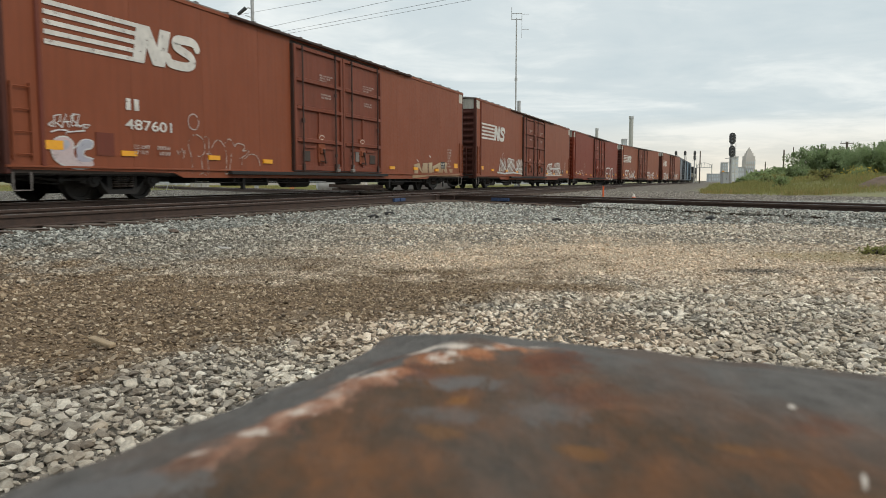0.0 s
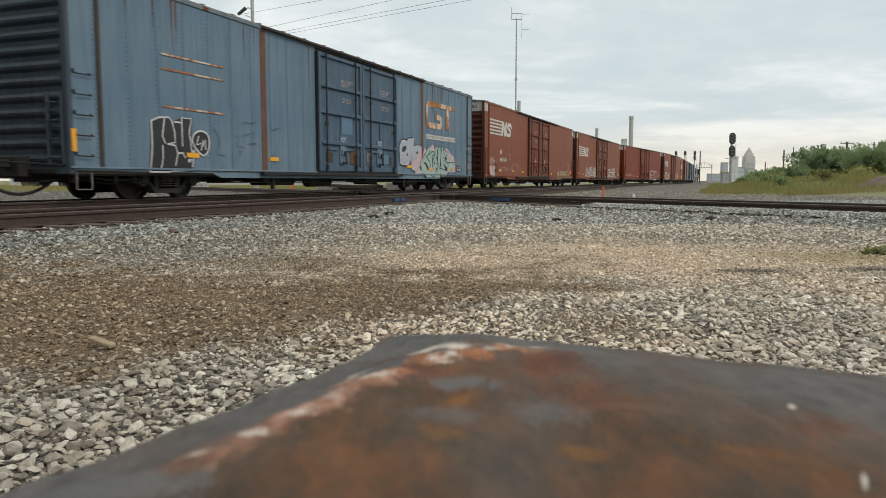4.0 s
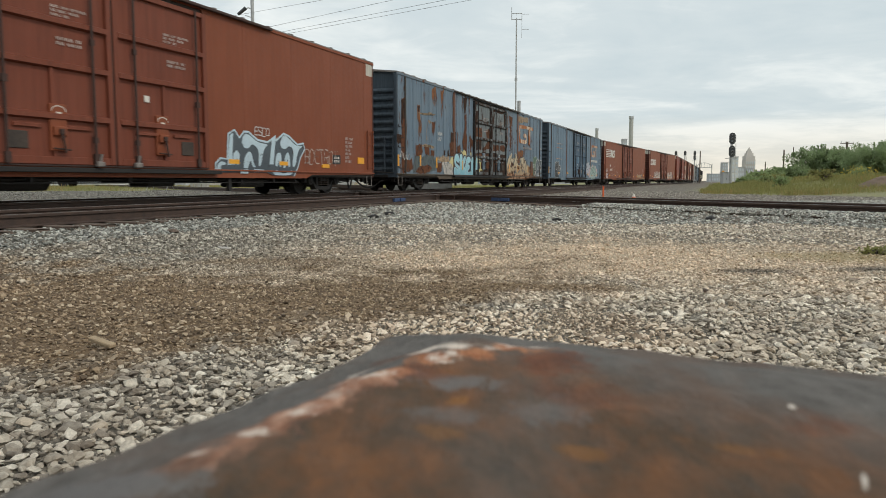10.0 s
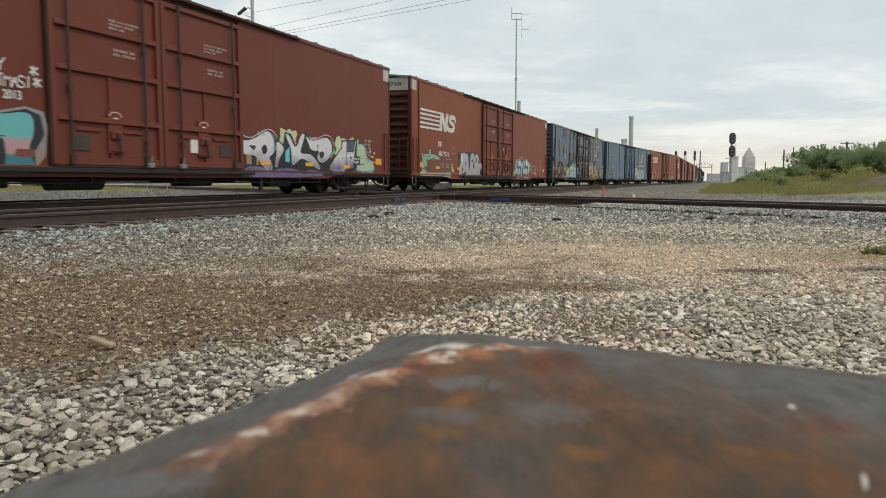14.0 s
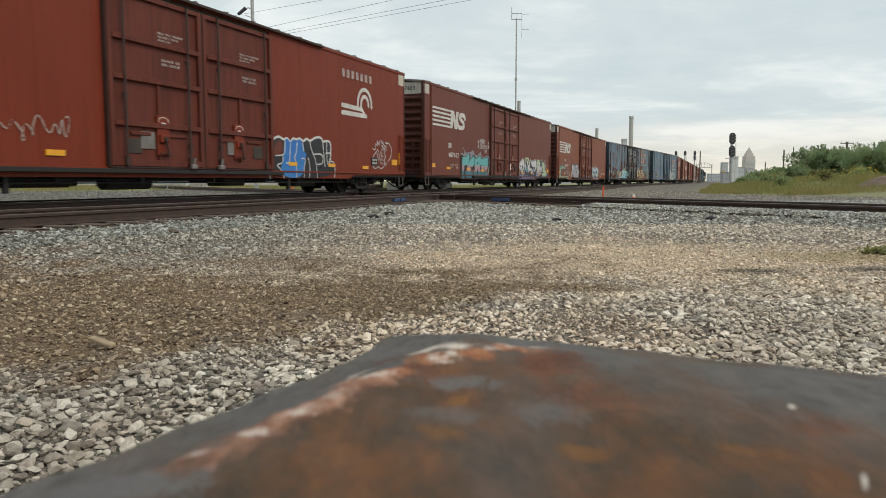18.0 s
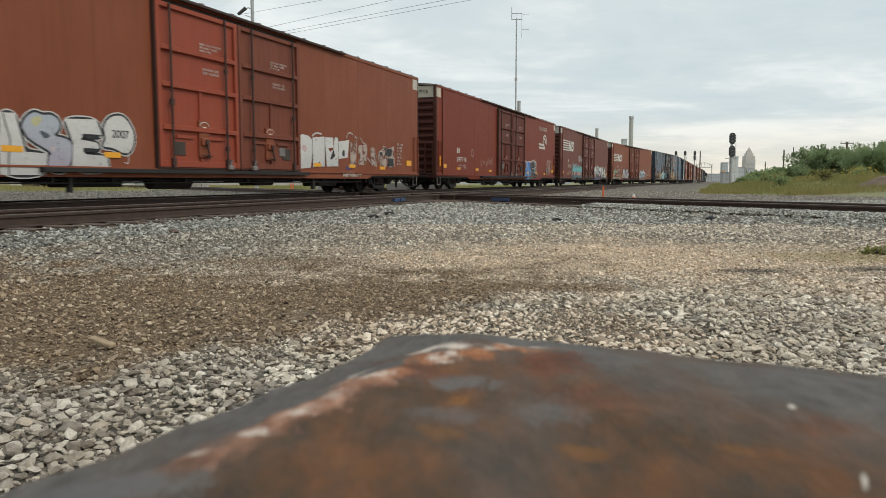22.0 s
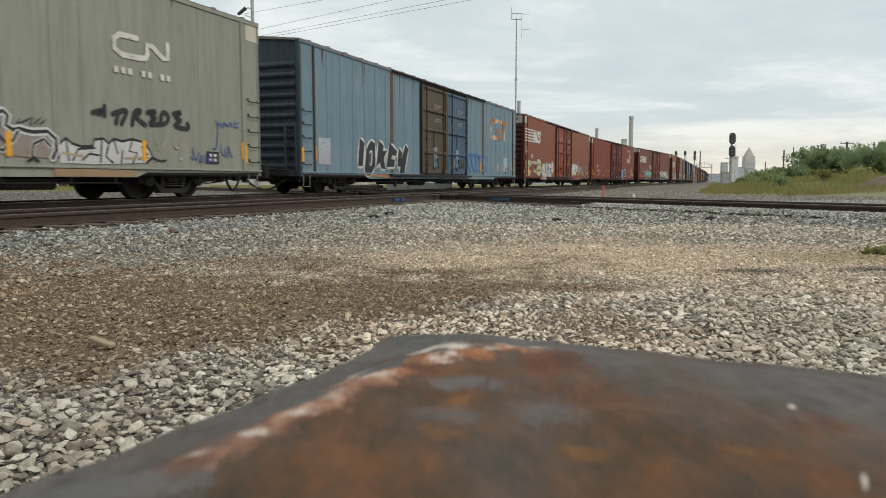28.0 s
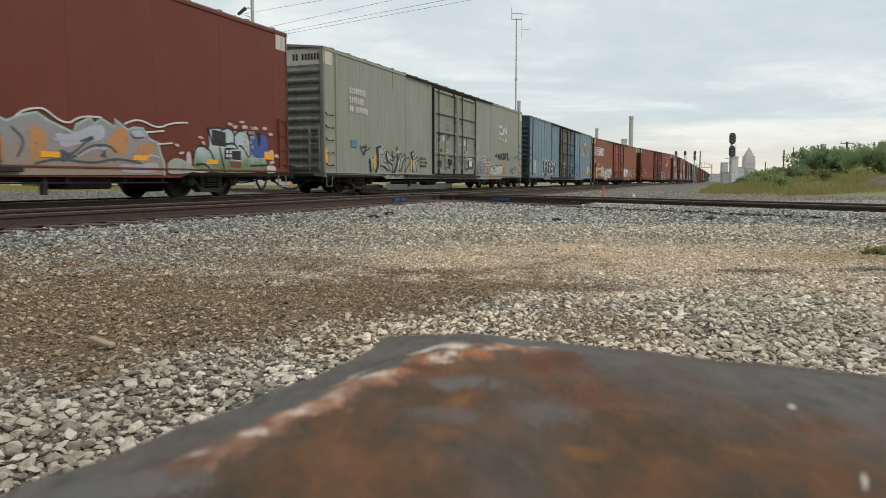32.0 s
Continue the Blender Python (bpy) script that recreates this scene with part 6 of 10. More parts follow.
mural(BOX[4], 2.58, 9.97, 0.54, 2.03, "white to purple graffiti with black outline", [
    ("F", "s_black", 0, "0u4u5l9kBpGzJuKnNiOyRwTiX-ZzbqfsjznvohlQnRupxrwQ-Gy250455I4U0K"),
    ("F", "s_orange", 0, "7R8R8G7G"),
    ("F", "s_orange", 0, "8R9R9G8G"),
    ("F", "s_orange", 0, "BPCPCGBG"),
    ("F", "s_teal", 0, "OYQfQLOL"),
    ("F", "s_lime_grey", 0, "0r4s4U0O"),
    ("f", "s_purple", 0, "4i8iCoGxIsJdITGRIEH6DHBS5S"),
    ("f", "s_purple", 0, "KlNfNYLQKEJEKW"),
    ("f", "s_purple", 0, "OwQuTaWyYxVaWWbXfJgAaMWSTLRFRb"),
    ("f", "s_purple", 0, "YxbnjxmsnekQgLeUgdbc"),
    ("f", "s_purple", 0, "kCtkvnvGtC"),
    ("f", "s_purple", 0, "547EDEJ4JCTDY3YBgAj150"),
    ("c", "s_white", 0.022, "4i8iCoGxIsJdITGRIEH6DHBS5S"),
    ("c", "s_white", 0.022, "KlNfNYLQKEJEKW"),
    ("c", "s_white", 0.022, "OwQuTaWyYxVaWWbXfJgAaMWSTLRFRb"),
    ("c", "s_white", 0.022, "YxbnjxmsnekQgLeUgdbc"),
    ("c", "s_white", 0.022, "kCtkvnvGtC"),
    ("f", "s_black", 0, "DbFhGXES"),
    ("f", "s_black", 0, "faidiUgR"),
    ("F", "s_black", 0, "8dBdAX9a"),
    ("L", "s_black", 0.03, "ejflecdR"),
    ("l", "s_pink", 0.035, "4w6n9mBqG+JwKp"),
    ("l", "s_pink", 0.035, "bsfuj-nxoh")])
mural(BOX[4], -8.23, -3.16, 0.54, 2.12, "teal, pink and dark blue graffiti with black outline", [
    ("F", "s_grey", 0, "1s4r7p9+BqDuLvP-TsYpdug+iponvs+p-d+Gx601"),
    ("F", "s_black", 0, "1o4o7kBmEsKsKhNjQrTqUlYkdrhnolvqzm+XxJx600"),
    ("f", "s_tealband", 0, "4l7jClErIqIiGWFT8T7NBL9131"),
    ("f", "s_tealband", 0, "JfNiQoTlSXQSNPKRMJPGP1A1DQGV"),
    ("f", "s_tealband", 0, "TjYidphmhbgSeQhIh2Q1RKTU"),
    ("f", "s_tealband", 0, "hkokvoxkxXvLx8x2i2iPhU"),
    ("f", "s_black", 0, "YabcbXYX"),
    ("f", "s_black", 0, "YMaMa6Y6"),
    ("f", "s_black", 0, "nSpTp7n7"),
    ("f", "s_black", 0, "eQiThIh7gI"),
    ("F", "s_black", 0, "7MBL9E8474"),
    ("F", "s_black", 0, "KROPTRTKQL"),
    ("F", "overpaint", 0, "LJSKSELE"),
    ("F", "overpaint", 0, "sLxLxFrF"),
    ("L", "s_black", 0.02, "dViUpU")])
mural(BOX[5], 2.99, 7.01, 0.54, 1.90, "black and bright blue graffiti with white outline", [
    ("f", "s_black", 0, "1i4s9xDsFvHuLwRxVsYybth-n-ousxxuwT-Q-110"),
    ("l", "s_white", 0.075, "100K1i4s9xDsFvHuJpLwPuRxVsYybth-n-ousxxvwT"),
    ("f", "s_blue", 0, "EtHuJoLvOrRwUqVdYbWRU0D0AFCN"),
    ("f", "ns_dark", 0, "4Z7qBsCgCY6W"),
    ("l", "s_white", 0.045, "EtEaCW6V"),
    ("l", "s_white", 0.045, "CVCL6IADD0"),
    ("l", "s_white", 0.045, "JoINGL"),
    ("l", "s_white", 0.045, "FLML"),
    ("l", "s_white", 0.045, "PpOZMVOKO0"),
    ("l", "s_white", 0.045, "UqVf"),
    ("l", "s_white", 0.045, "TTXTVEV0"),
    ("l", "s_white", 0.045, "ZUbHa1"),
    ("l", "s_white", 0.045, "btcihQi1"),
    ("l", "s_white", 0.045, "eaocoMiL"),
    ("l", "s_white", 0.045, "ouqI"),
    ("l", "s_white", 0.045, "svsRuJvU"),
    ("l", "s_white", 0.045, "rdwe"),
    ("l", "s_white", 0.045, "vQzR-I+1")])
mural(BOX[6], 6.09, 10.52, 0.58, 1.92, "rubbed-out white graffiti", [
    ("F", "s_ghost", 0, "8wE-EL8L"),
    ("F", "s_ghost", 0, "HtRwQMHM"),
    ("F", "s_ghost", 0, "VpZsdcdLXL"),
    ("F", "s_ghost", 0, "gmpxqKhM"),
    ("F", "s_ghost", 0, "st+y-KsJ"),
    ("F", "s_ghost", 0, "0889I7K100")])
mural(BOX[6], -7.82, -3.85, 0.56, 1.92, "white block graffiti with black outline", [
    ("c", "s_white", 0.15, "AsFtHXILQKP090"),
    ("c", "s_white", 0.15, "HiJrMwPtSvVqVhSbYZaTY4Q4QHSLMTJY"),
    ("c", "s_white", 0.15, "XskumimcecdZkXlTkOeOfLoKp5Z4aV"),
    ("c", "s_white", 0.15, "noqyv-yx-l-ZzPwNrTmTob"),
    ("c", "s_white", 0.15, "1f3p7s9iAR8950130I"),
    ("c", "s_black", 0.1, "AsFtHXILQKP090"),
    ("c", "s_black", 0.1, "HiJrMwPtSvVqVhSbYZaTY4Q4QHSLMTJY"),
    ("c", "s_black", 0.1, "XskumimcecdZkXlTkOeOfLoKp5Z4aV"),
    ("c", "s_black", 0.1, "noqyv-yx-l-ZzPwNrTmTob"),
    ("c", "s_black", 0.1, "1f3p7s9iAR8950130I"),
    ("F", "s_white", 0, "1f3p7s9iAR8950130I"),
    ("F", "s_white", 0, "AsFtHXILQKP090"),
    ("F", "s_white", 0, "XskumimcecdZkXlTkOeOfLoKp5Z4aV"),
    ("f", "s_silver", 0, "HiJrMwPtSvVqVhSbYZaTY4Q4QHSLMTJY"),
    ("f", "s_white", 0, "noqyv-yx-l-ZzPwNrTmTob"),
    ("f", "s_black", 0, "4X6c6R5F4K"),
    ("F", "s_black", 0, "efmflcec"),
    ("F", "s_black", 0, "eRlRkNeN"),
    ("f", "s_khaki", 0, "KoNtPqMh"),
    ("f", "s_slate", 0, "NgSbPX"),
    ("L", "s_black", 0.03, "BrDVCBC0"),
    ("F", "s_pink", 0, "RQTRSL"),
    ("l", "s_white", 0.02, "yPyCwE")])
mural(BOX[6], 3.09, 10.42, 0.60, 2.20, "chalky white block graffiti, partly rubbed out", [
    ("F", "s_white", 0, "0o3r6q8l8V7B190N0Z"),
    ("F", "s_white", 0, "8oFrFVFDCDCKBD8B"),
    ("F", "s_white", 0, "FqKrKdHcIXKbLsNrNEGD"),
    ("F", "s_white", 0, "NmUqTRNO"),
    ("f", "s_pink", 0, "2a3e5d5X4U"),
    ("F", "s_black", 0, "BHCKCDBD"),
    ("F", "s_black", 0, "INKbLSJN"),
    ("f", "s_black", 0, "PUQbRcRR"),
    ("l", "s_black", 0.03, "8o8B"),
    ("l", "s_black", 0.025, "FqFD"),
    ("l", "s_black", 0.03, "NrNE"),
    ("l", "s_white", 0.05, "8qAvDu"),
    ("l", "s_ghost", 0.06, "SsTzV-ZtcvdogmgXfU"),
    ("l", "s_ghost", 0.06, "VmVH"),
    ("l", "s_ghost", 0.06, "XmWNVI"),
    ("l", "s_ghost", 0.06, "ZrYG"),
    ("l", "s_ghost", 0.06, "aibSdedI"),
    ("l", "s_ghost", 0.06, "jgljnWkQnG"),
    ("l", "s_ghost", 0.06, "gTlF"),
    ("l", "s_ghost", 0.06, "rkuntG"),
    ("l", "s_ghost", 0.06, "pboM"),
    ("l", "s_ghost", 0.06, "vjwH-H"),
    ("l", "s_ghost", 0.06, "Q7S0V6"),
    ("l", "s_ghost", 0.06, "W6Z0c4")])
mural(BOX[7], 3.07, 9.97, 0.73, 1.96, "hollow blue bubble lettering", [
    ("l", "s_blue", 0.065, "060j1t3+4v4g5Q7P2K"),
    ("l", "s_blue", 0.065, "5r6y7o9XBJEA"),
    ("l", "s_blue", 0.065, "7q9+Ar9Z"),
    ("l", "s_blue", 0.065, "ARApCwEvEkFX"),
    ("l", "s_blue", 0.065, "FbGwH-JtKPIN"),
    ("l", "s_blue", 0.065, "JtKvLdOM"),
    ("l", "s_blue", 0.065, "LkMsRtSfSUVNWB"),
    ("l", "s_blue", 0.065, "SnUxWmZvYaXSY9"),
    ("l", "s_blue", 0.065, "3G7J6E71"),
    ("l", "s_blue", 0.065, "CNESHVI2"),
    ("l", "s_blue", 0.065, "CNEDHI"),
    ("l", "s_blue", 0.065, "IDLJM0"),
    ("l", "s_blue", 0.065, "PCSHT8"),
    ("l", "s_blue", 0.065, "0f1r3y3s"),
    ("f", "s_blue", 0, "8gAa9R"),
    ("f", "s_blue", 0, "3G7I6E"),
    ("l", "s_mint", 0.03, "nAoUrXqE"),
    ("l", "s_mint", 0.03, "sCsZvZuN"),
    ("l", "s_mint", 0.03, "wCyc+b-C"),
    ("l", "s_mint", 0.03, "xN-P")])
mural(BOX[8], -10.47, -4.84, 0.58, 1.90, "black and grey-green graffiti with pale edges", [
    ("F", "s_lime_grey", 0, "IuLxNhNXRRUDOJKMHIIc"),
    ("F", "s_lime_grey", 0, "9UBbEZCNBB9F"),
    ("F", "s_lime_grey", 0, "QmUlWZWBSFRX"),
    ("F", "s_lime_grey", 0, "fjkkhSeEbEdW"),
    ("F", "s_lime_grey", 0, "tnvrzexDuD"),
    ("L", "s_white", 0.14, "FBHMHeGtKxOlNZ"),
    ("L", "s_white", 0.1, "9WBbEZFRCN"),
    ("L", "s_white", 0.14, "ardVYB"),
    ("L", "s_black", 0.14, "GsHeHMFB"),
    ("L", "s_black", 0.1, "GtKx"),
    ("L", "s_black", 0.06, "KxOlNZ"),
    ("L", "s_black", 0.05, "JMKiMhMVRPUD"),
    ("L", "s_black", 0.05, "JMOLRD"),
    ("L", "s_black", 0.05, "9WBbEZFRCNCF"),
    ("L", "s_black", 0.14, "9VAB"),
    ("L", "s_black", 0.05, "PmRoUhZdXXTY"),
    ("L", "s_black", 0.09, "PkRVWOWB"),
    ("L", "s_black", 0.06, "VmWqWfXX"),
    ("L", "s_black", 0.14, "brcabPYB"),
    ("L", "s_black", 0.05, "asb-cu"),
    ("L", "s_black", 0.06, "ejgogheReC"),
    ("L", "s_black", 0.06, "hfkmlihSgC"),
    ("L", "s_black", 0.05, "kYogrZkC"),
    ("L", "s_black", 0.06, "rputwlsduD"),
    ("L", "s_black", 0.05, "ubzi-cxXyD"),
    ("L", "s_black", 0.12, "sotc"),
    ("L", "s_black", 0.04, "J7O4R7"),
    ("L", "s_black", 0.04, "T0W8b2g7i0"),
    ("F", "s_yellow", 0, "brdscmbl"),
    ("l", "s_black", 0.05, "0t2l3g4m7o9t"),
    ("l", "s_black", 0.05, "5y5i3e"),
    ("l", "s_black", 0.05, "2s6t")])
mural(BOX[9], 2.73, 8.70, 0.55, 1.91, "grey and orange mural with pale edges", [
    ("F", "s_grey", 0, "1g4r7mAsEwHpNgOoSwTqVwZpZxdnfqiqkfnboNpFp200"),
    ("L", "s_mint", 0.05, "4r7mAsEwHpNgOoSwTqVwZpZxdnfqiqkfnboNpFp2"),
    ("f", "s_orange", 0, "XdbsdjdPZLXS"),
    ("f", "s_orange", 0, "gWlcmRiKgQ"),
    ("f", "s_orange", 0, "CmGgGRGDCC"),
    ("f", "s_orange", 0, "3c6a6F4G"),
    ("f", "s_silver", 0, "IfMdTqWpWbPWKQ"),
    ("f", "s_silver", 0, "eniojefc"),
    ("f", "s_silver", 0, "aDfCnHn4b3"),
    ("F", "s_slate", 0, "JPOJKDJH"),
    ("F", "s_slate", 0, "UKWSWI"),
    ("F", "s_slate", 0, "GKHPHF"),
    ("F", "s_slate", 0, "ePgKfG"),
    ("f", "s_slate", 0, "PUSeTb"),
    ("l", "s_slate", 0.05, "KOMJRaTePY"),
    ("l", "s_slate", 0.05, "OLSVXWZP"),
    ("l", "s_slate", 0.05, "ejfeig"),
    ("l", "s_slate", 0.05, "8hBW9H"),
    ("l", "s_slate", 0.05, "DBJHSCZJhE"),
    ("l", "s_silver", 0.05, "OJSSWS"),
    ("l", "s_silver", 0.05, "hGkOnL"),
    ("l", "s_silver", 0.05, "IYNZRj"),
    ("l", "s_white", 0.04, "9rBxE+G+JrMoOuRxVx"),
    ("l", "s_white", 0.04, "ctfyiynrszy-"),
    ("l", "s_white", 0.04, "jmpp"),
    ("l", "s_white", 0.04, "nasc"),
    ("f", "s_lime_grey", 0, "qHuN+D-3q2")])
mural(BOX[9], 7.90, 12.51, 0.61, 2.15, "pale blue and green bubble graffiti", [
    ("f", "s_white", 0, "97DBI4H090"),
    ("f", "s_white", 0, "sCyCz3s2"),
    ("f", "s_grass", 0, "ATFVJQIoPrQoUrXmcqgkhPsLs2A1"),
    ("f", "s_navy", 0, "hjlpnaootktLiK"),
    ("l", "s_black", 0.06, "AHBTFVJQLG"),
    ("l", "s_black", 0.06, "BAGCK2"),
    ("l", "s_black", 0.06, "IoKYLV"),
    ("l", "s_black", 0.06, "IoPqQn"),
    ("l", "s_black", 0.06, "QoUrXmXa"),
    ("l", "s_black", 0.06, "XjbqgnhehGcXaX"),
    ("l", "s_black", 0.06, "SYXaZU"),
    ("l", "s_black", 0.06, "OXPLR2"),
    ("l", "s_black", 0.06, "monVoo"),
    ("l", "s_black", 0.06, "hBsC"),
    ("F", "s_black", 0, "KnSlSVKW"),
    ("L", "s_white", 0.025, "KVSU"),
    ("F", "s_black", 0, "VSbSbGVH"),
    ("L", "s_white", 0.03, "VSbSbGVHVS"),
    ("F", "overpaint", 0, "UFbFb8U9"),
    ("f", "s_pink", 0, "CeEfGcDc"),
    ("f", "s_pink", 0, "EZGaGVFW"),
    ("f", "s_pink", 0, "TwVxXuUt"),
    ("f", "s_pink", 0, "azd-eybx"),
    ("f", "s_pink", 0, "WtZvZrXq"),
    ("f", "s_pink", 0, "cvfwfscr"),
    ("f", "s_pink", 0, "julwnsks"),
    ("f", "s_pink", 0, "pvsxttqs"),
    ("f", "s_pink", 0, "tpwqxnum"),
    ("f", "s_pink", 0, "tTwWxRtP"),
    ("f", "s_pink", 0, "xP+R-MyM"),
    ("f", "s_pink", 0, "uHxJxEuD"),
    ("f", "s_pink", 0, "0V2V3S1S"),
    ("f", "s_pink", 0, "2M5O5L3K"),
    ("f", "s_pink", 0, "6M8P9969")])
mural(BOX[1], 3.53, 6.01, 0.88, 2.30, "silver bubble letters with black outline", [
    ("c", "s_black", 0.13, "0Y1l6uDwKuNzf-bdWcVLOB8A1D1W"),
    ("c", "s_black", 0.07, "Wbdmpp-nzNp1W0WL"),
    ("f", "s_silver", 0, "Wbdmpp-nzNp1W0WL"),
    ("f", "s_pink", 0, "YJlMsc+hz1X0"),
    ("F", "s_silver", 0, "0Y1l6uDwKuNzf-bdWcVLOB8A1D1W"),
    ("f", "s_black", 0, "7gDlKkEZ7Z"),
    ("f", "s_black", 0, "GRJYNYMT"),
    ("f", "s_slate", 0, "iandsbmW"),
    ("L", "s_white", 0.03, "1Y2k6tDvKrOkNbEP"),
    ("L", "s_white", 0.025, "1WDXFQ"),
    ("L", "s_white", 0.025, "OweybeUbULOD8B2F")])
mural(BOX[1], -10.82, -5.30, 0.62, 2.14, "black graffiti with white outline and a round tag", [
    ("F", "s_black", 0, "1q4u8v9rDwHwHaIRH8H2937000"),
    ("f", "s_black", 0, "HaIhLlOiPZOOMJKNIT"),
    ("L", "s_white", 0.04, "1q4u8v9rAgAW7U"),
    ("L", "s_white", 0.04, "7UATBLA9"),
    ("L", "s_white", 0.04, "DTDwHwGiHMIQH8"),
    ("L", "s_white", 0.04, "BLDMEH"),
    ("L", "s_white", 0.04, "ArDr"),
    ("L", "s_white", 0.04, "H4937000"),
    ("L", "s_white", 0.04, "1q1P00"),
    ("L", "s_white", 0.04, "6t5c6V"),
    ("L", "s_white", 0.04, "5S5F44"),
    ("L", "s_white", 0.04, "KeJVLX"),
    ("L", "s_white", 0.04, "LQMbMUNcNR"),
    ("c", "s_white", 0.045, "HaIhLlOiPZOOMJKNIT"),
    ("f", "s_pink", 0, "FGHGGCFC"),
    ("L", "s_slate", 0.022, "RpUdSNWL"),
    ("L", "s_slate", 0.022, "biejcXgW"),
    ("L", "s_slate", 0.022, "gkmpjcnb"),
    ("L", "s_slate", 0.022, "iamc"),
    ("L", "s_slate", 0.022, "vNyQxE"),
    ("L", "s_slate", 0.022, "fwgzjzn-"),
    ("L", "s_slate", 0.022, "dQfSeN"),
    ("L", "s_slate", 0.022, "vzwt+y-v")])
mural(BOX[2], 10.31, 13.00, 0.78, 2.90, "dark graffiti with white outline on a green patch", [
    ("F", "s_moss", 0, "0dEgRdO201"),
    ("f", "s_slate", 0, "GQNZUccYhanY-Y-UpMxKxFmDp2b1T3K2MEHM"),
    ("c", "s_white", 0.05, "GQNZUccYhanY-Y-UpMxKxFmDp2b1T3K2MEHM"),
    ("l", "s_white", 0.04, "WYULZ7T3"),
    ("l", "s_white", 0.04, "hZiNcBc1"),
    ("l", "s_white", 0.04, "YJbMYE"),
    ("l", "s_white", 0.04, "4U4b8e"),
    ("l", "s_white", 0.04, "DfIf"),
    ("l", "s_white", 0.04, "j+mur-vu"),
    ("l", "s_white", 0.04, "0P8P8J0I0P"),
    ("c", "s_white", 0.04, "ABEGKDM4G3A081"),
    ("F", "s_black", 0, "CAFCI4C4")])
mural(BOX[6], -13.16, -9.83, 0.75, 1.99, "khaki yellow bubble letters with black outline", [
    ("c", "s_black", 0.09, "5a8uD+HwIdGVEQG6F0908DAN6R"),
    ("c", "s_black", 0.09, "JsMyQwRfRTNNJT"),
    ("c", "s_black", 0.09, "QtV-ZsZdUURf"),
    ("c", "s_black", 0.09, "JMQJXSZHW1I2"),
    ("f", "s_khaki", 0, "5a8uD+HwIdGVEQG6F0908DAN6R"),
    ("f", "s_khaki", 0, "JsMyQwRfRTNNJT"),
    ("f", "s_khaki", 0, "QtV-ZsZdUURf"),
    ("f", "s_khaki", 0, "JMQJXSZHW1I2"),
    ("c", "s_black", 0.02, "5a8uD+HwIdGVEQG6F0908DAN6R"),
    ("c", "s_black", 0.02, "JsMyQwRfRTNNJT"),
    ("c", "s_black", 0.02, "QtV-ZsZdUURf"),
    ("c", "s_black", 0.02, "JMQJXSZHW1I2"),
    ("F", "s_khaki", 0, "qSuOvW-LvAuGqD"),
    ("F", "s_khaki", 0, "0N4K2C0C"),
    ("L", "s_black", 0.03, "BjEiCb"),
    ("L", "s_black", 0.03, "LgNfMY"),
    ("L", "s_black", 0.025, "ANES"),
    ("L", "s_black", 0.025, "MMQGN9")])
mural(BOX[4], 8.28, 11.79, 0.63, 1.98, "pale lime and silver graffiti beside the car's end", [
    ("f", "s_teal", 0, "XpdvjrmfnUxQy4W3"),
    ("f", "s_lime", 0, "YmdtipkdlRvNwAX8"),
    ("F", "s_black", 0, "07CeDwY-XDMBO1D0"),
    ("F", "s_purple", 0, "18DfEuJvIFTNTDJCD212"),
    ("F", "s_white", 0, "EjIjIeEe"),
    ("F", "s_black", 0, "EiIjIfEf"),
    ("F", "s_slate", 0, "JvWxUeJd"),
    ("L", "s_white", 0.035, "JvJdSdUeWx"),
    ("F", "s_purple", 0, "JbUdTNJF"),
    ("F", "s_black", 0, "OTPZRR"),
    ("f", "s_sky", 0, "qispshrc"),
    ("f", "s_sky", 0, "whyizdxd"),
    ("L", "s_lime_grey", 0.04, "aifj"),
    ("L", "s_lime_grey", 0.04, "adfe"),
    ("L", "s_lime_grey", 0.04, "ZYgZ"),
    ("L", "s_lime_grey", 0.04, "ZTgU"),
    ("L", "s_black", 0.03, "Z2a8d7"),
    ("L", "s_black", 0.03, "e2f8h7f5i2"),
    ("L", "s_black", 0.03, "k2k8"),
    ("L", "s_black", 0.03, "l2m8o3p8"),
    ("L", "s_black", 0.03, "ZJhK"),
    ("F", "yellow", 0, "sawawWsX"),
    ("F", "yellow", 0, "sQ-Q-OsN")])
mural(BOX[5], 9.95, 11.73, 0.89, 2.09, "looping white tag", [
    ("l", "s_white", 0.035, "2gAc9tHkE+KnP-Nn"),
    ("l", "s_white", 0.035, "3R0880J7P1c6fXcg"),
    ("l", "s_white", 0.035, "RycpgjahWo"),
    ("l", "s_white", 0.035, "hutu-hyRnH"),
    ("l", "s_white", 0.035, "DaJJ"),
    ("l", "s_white", 0.035, "JdPD"),
    ("l", "s_white", 0.035, "QbTL"),
    ("l", "s_white", 0.035, "3R9XGf"),
    ("l", "s_white", 0.035, "f8kD")])
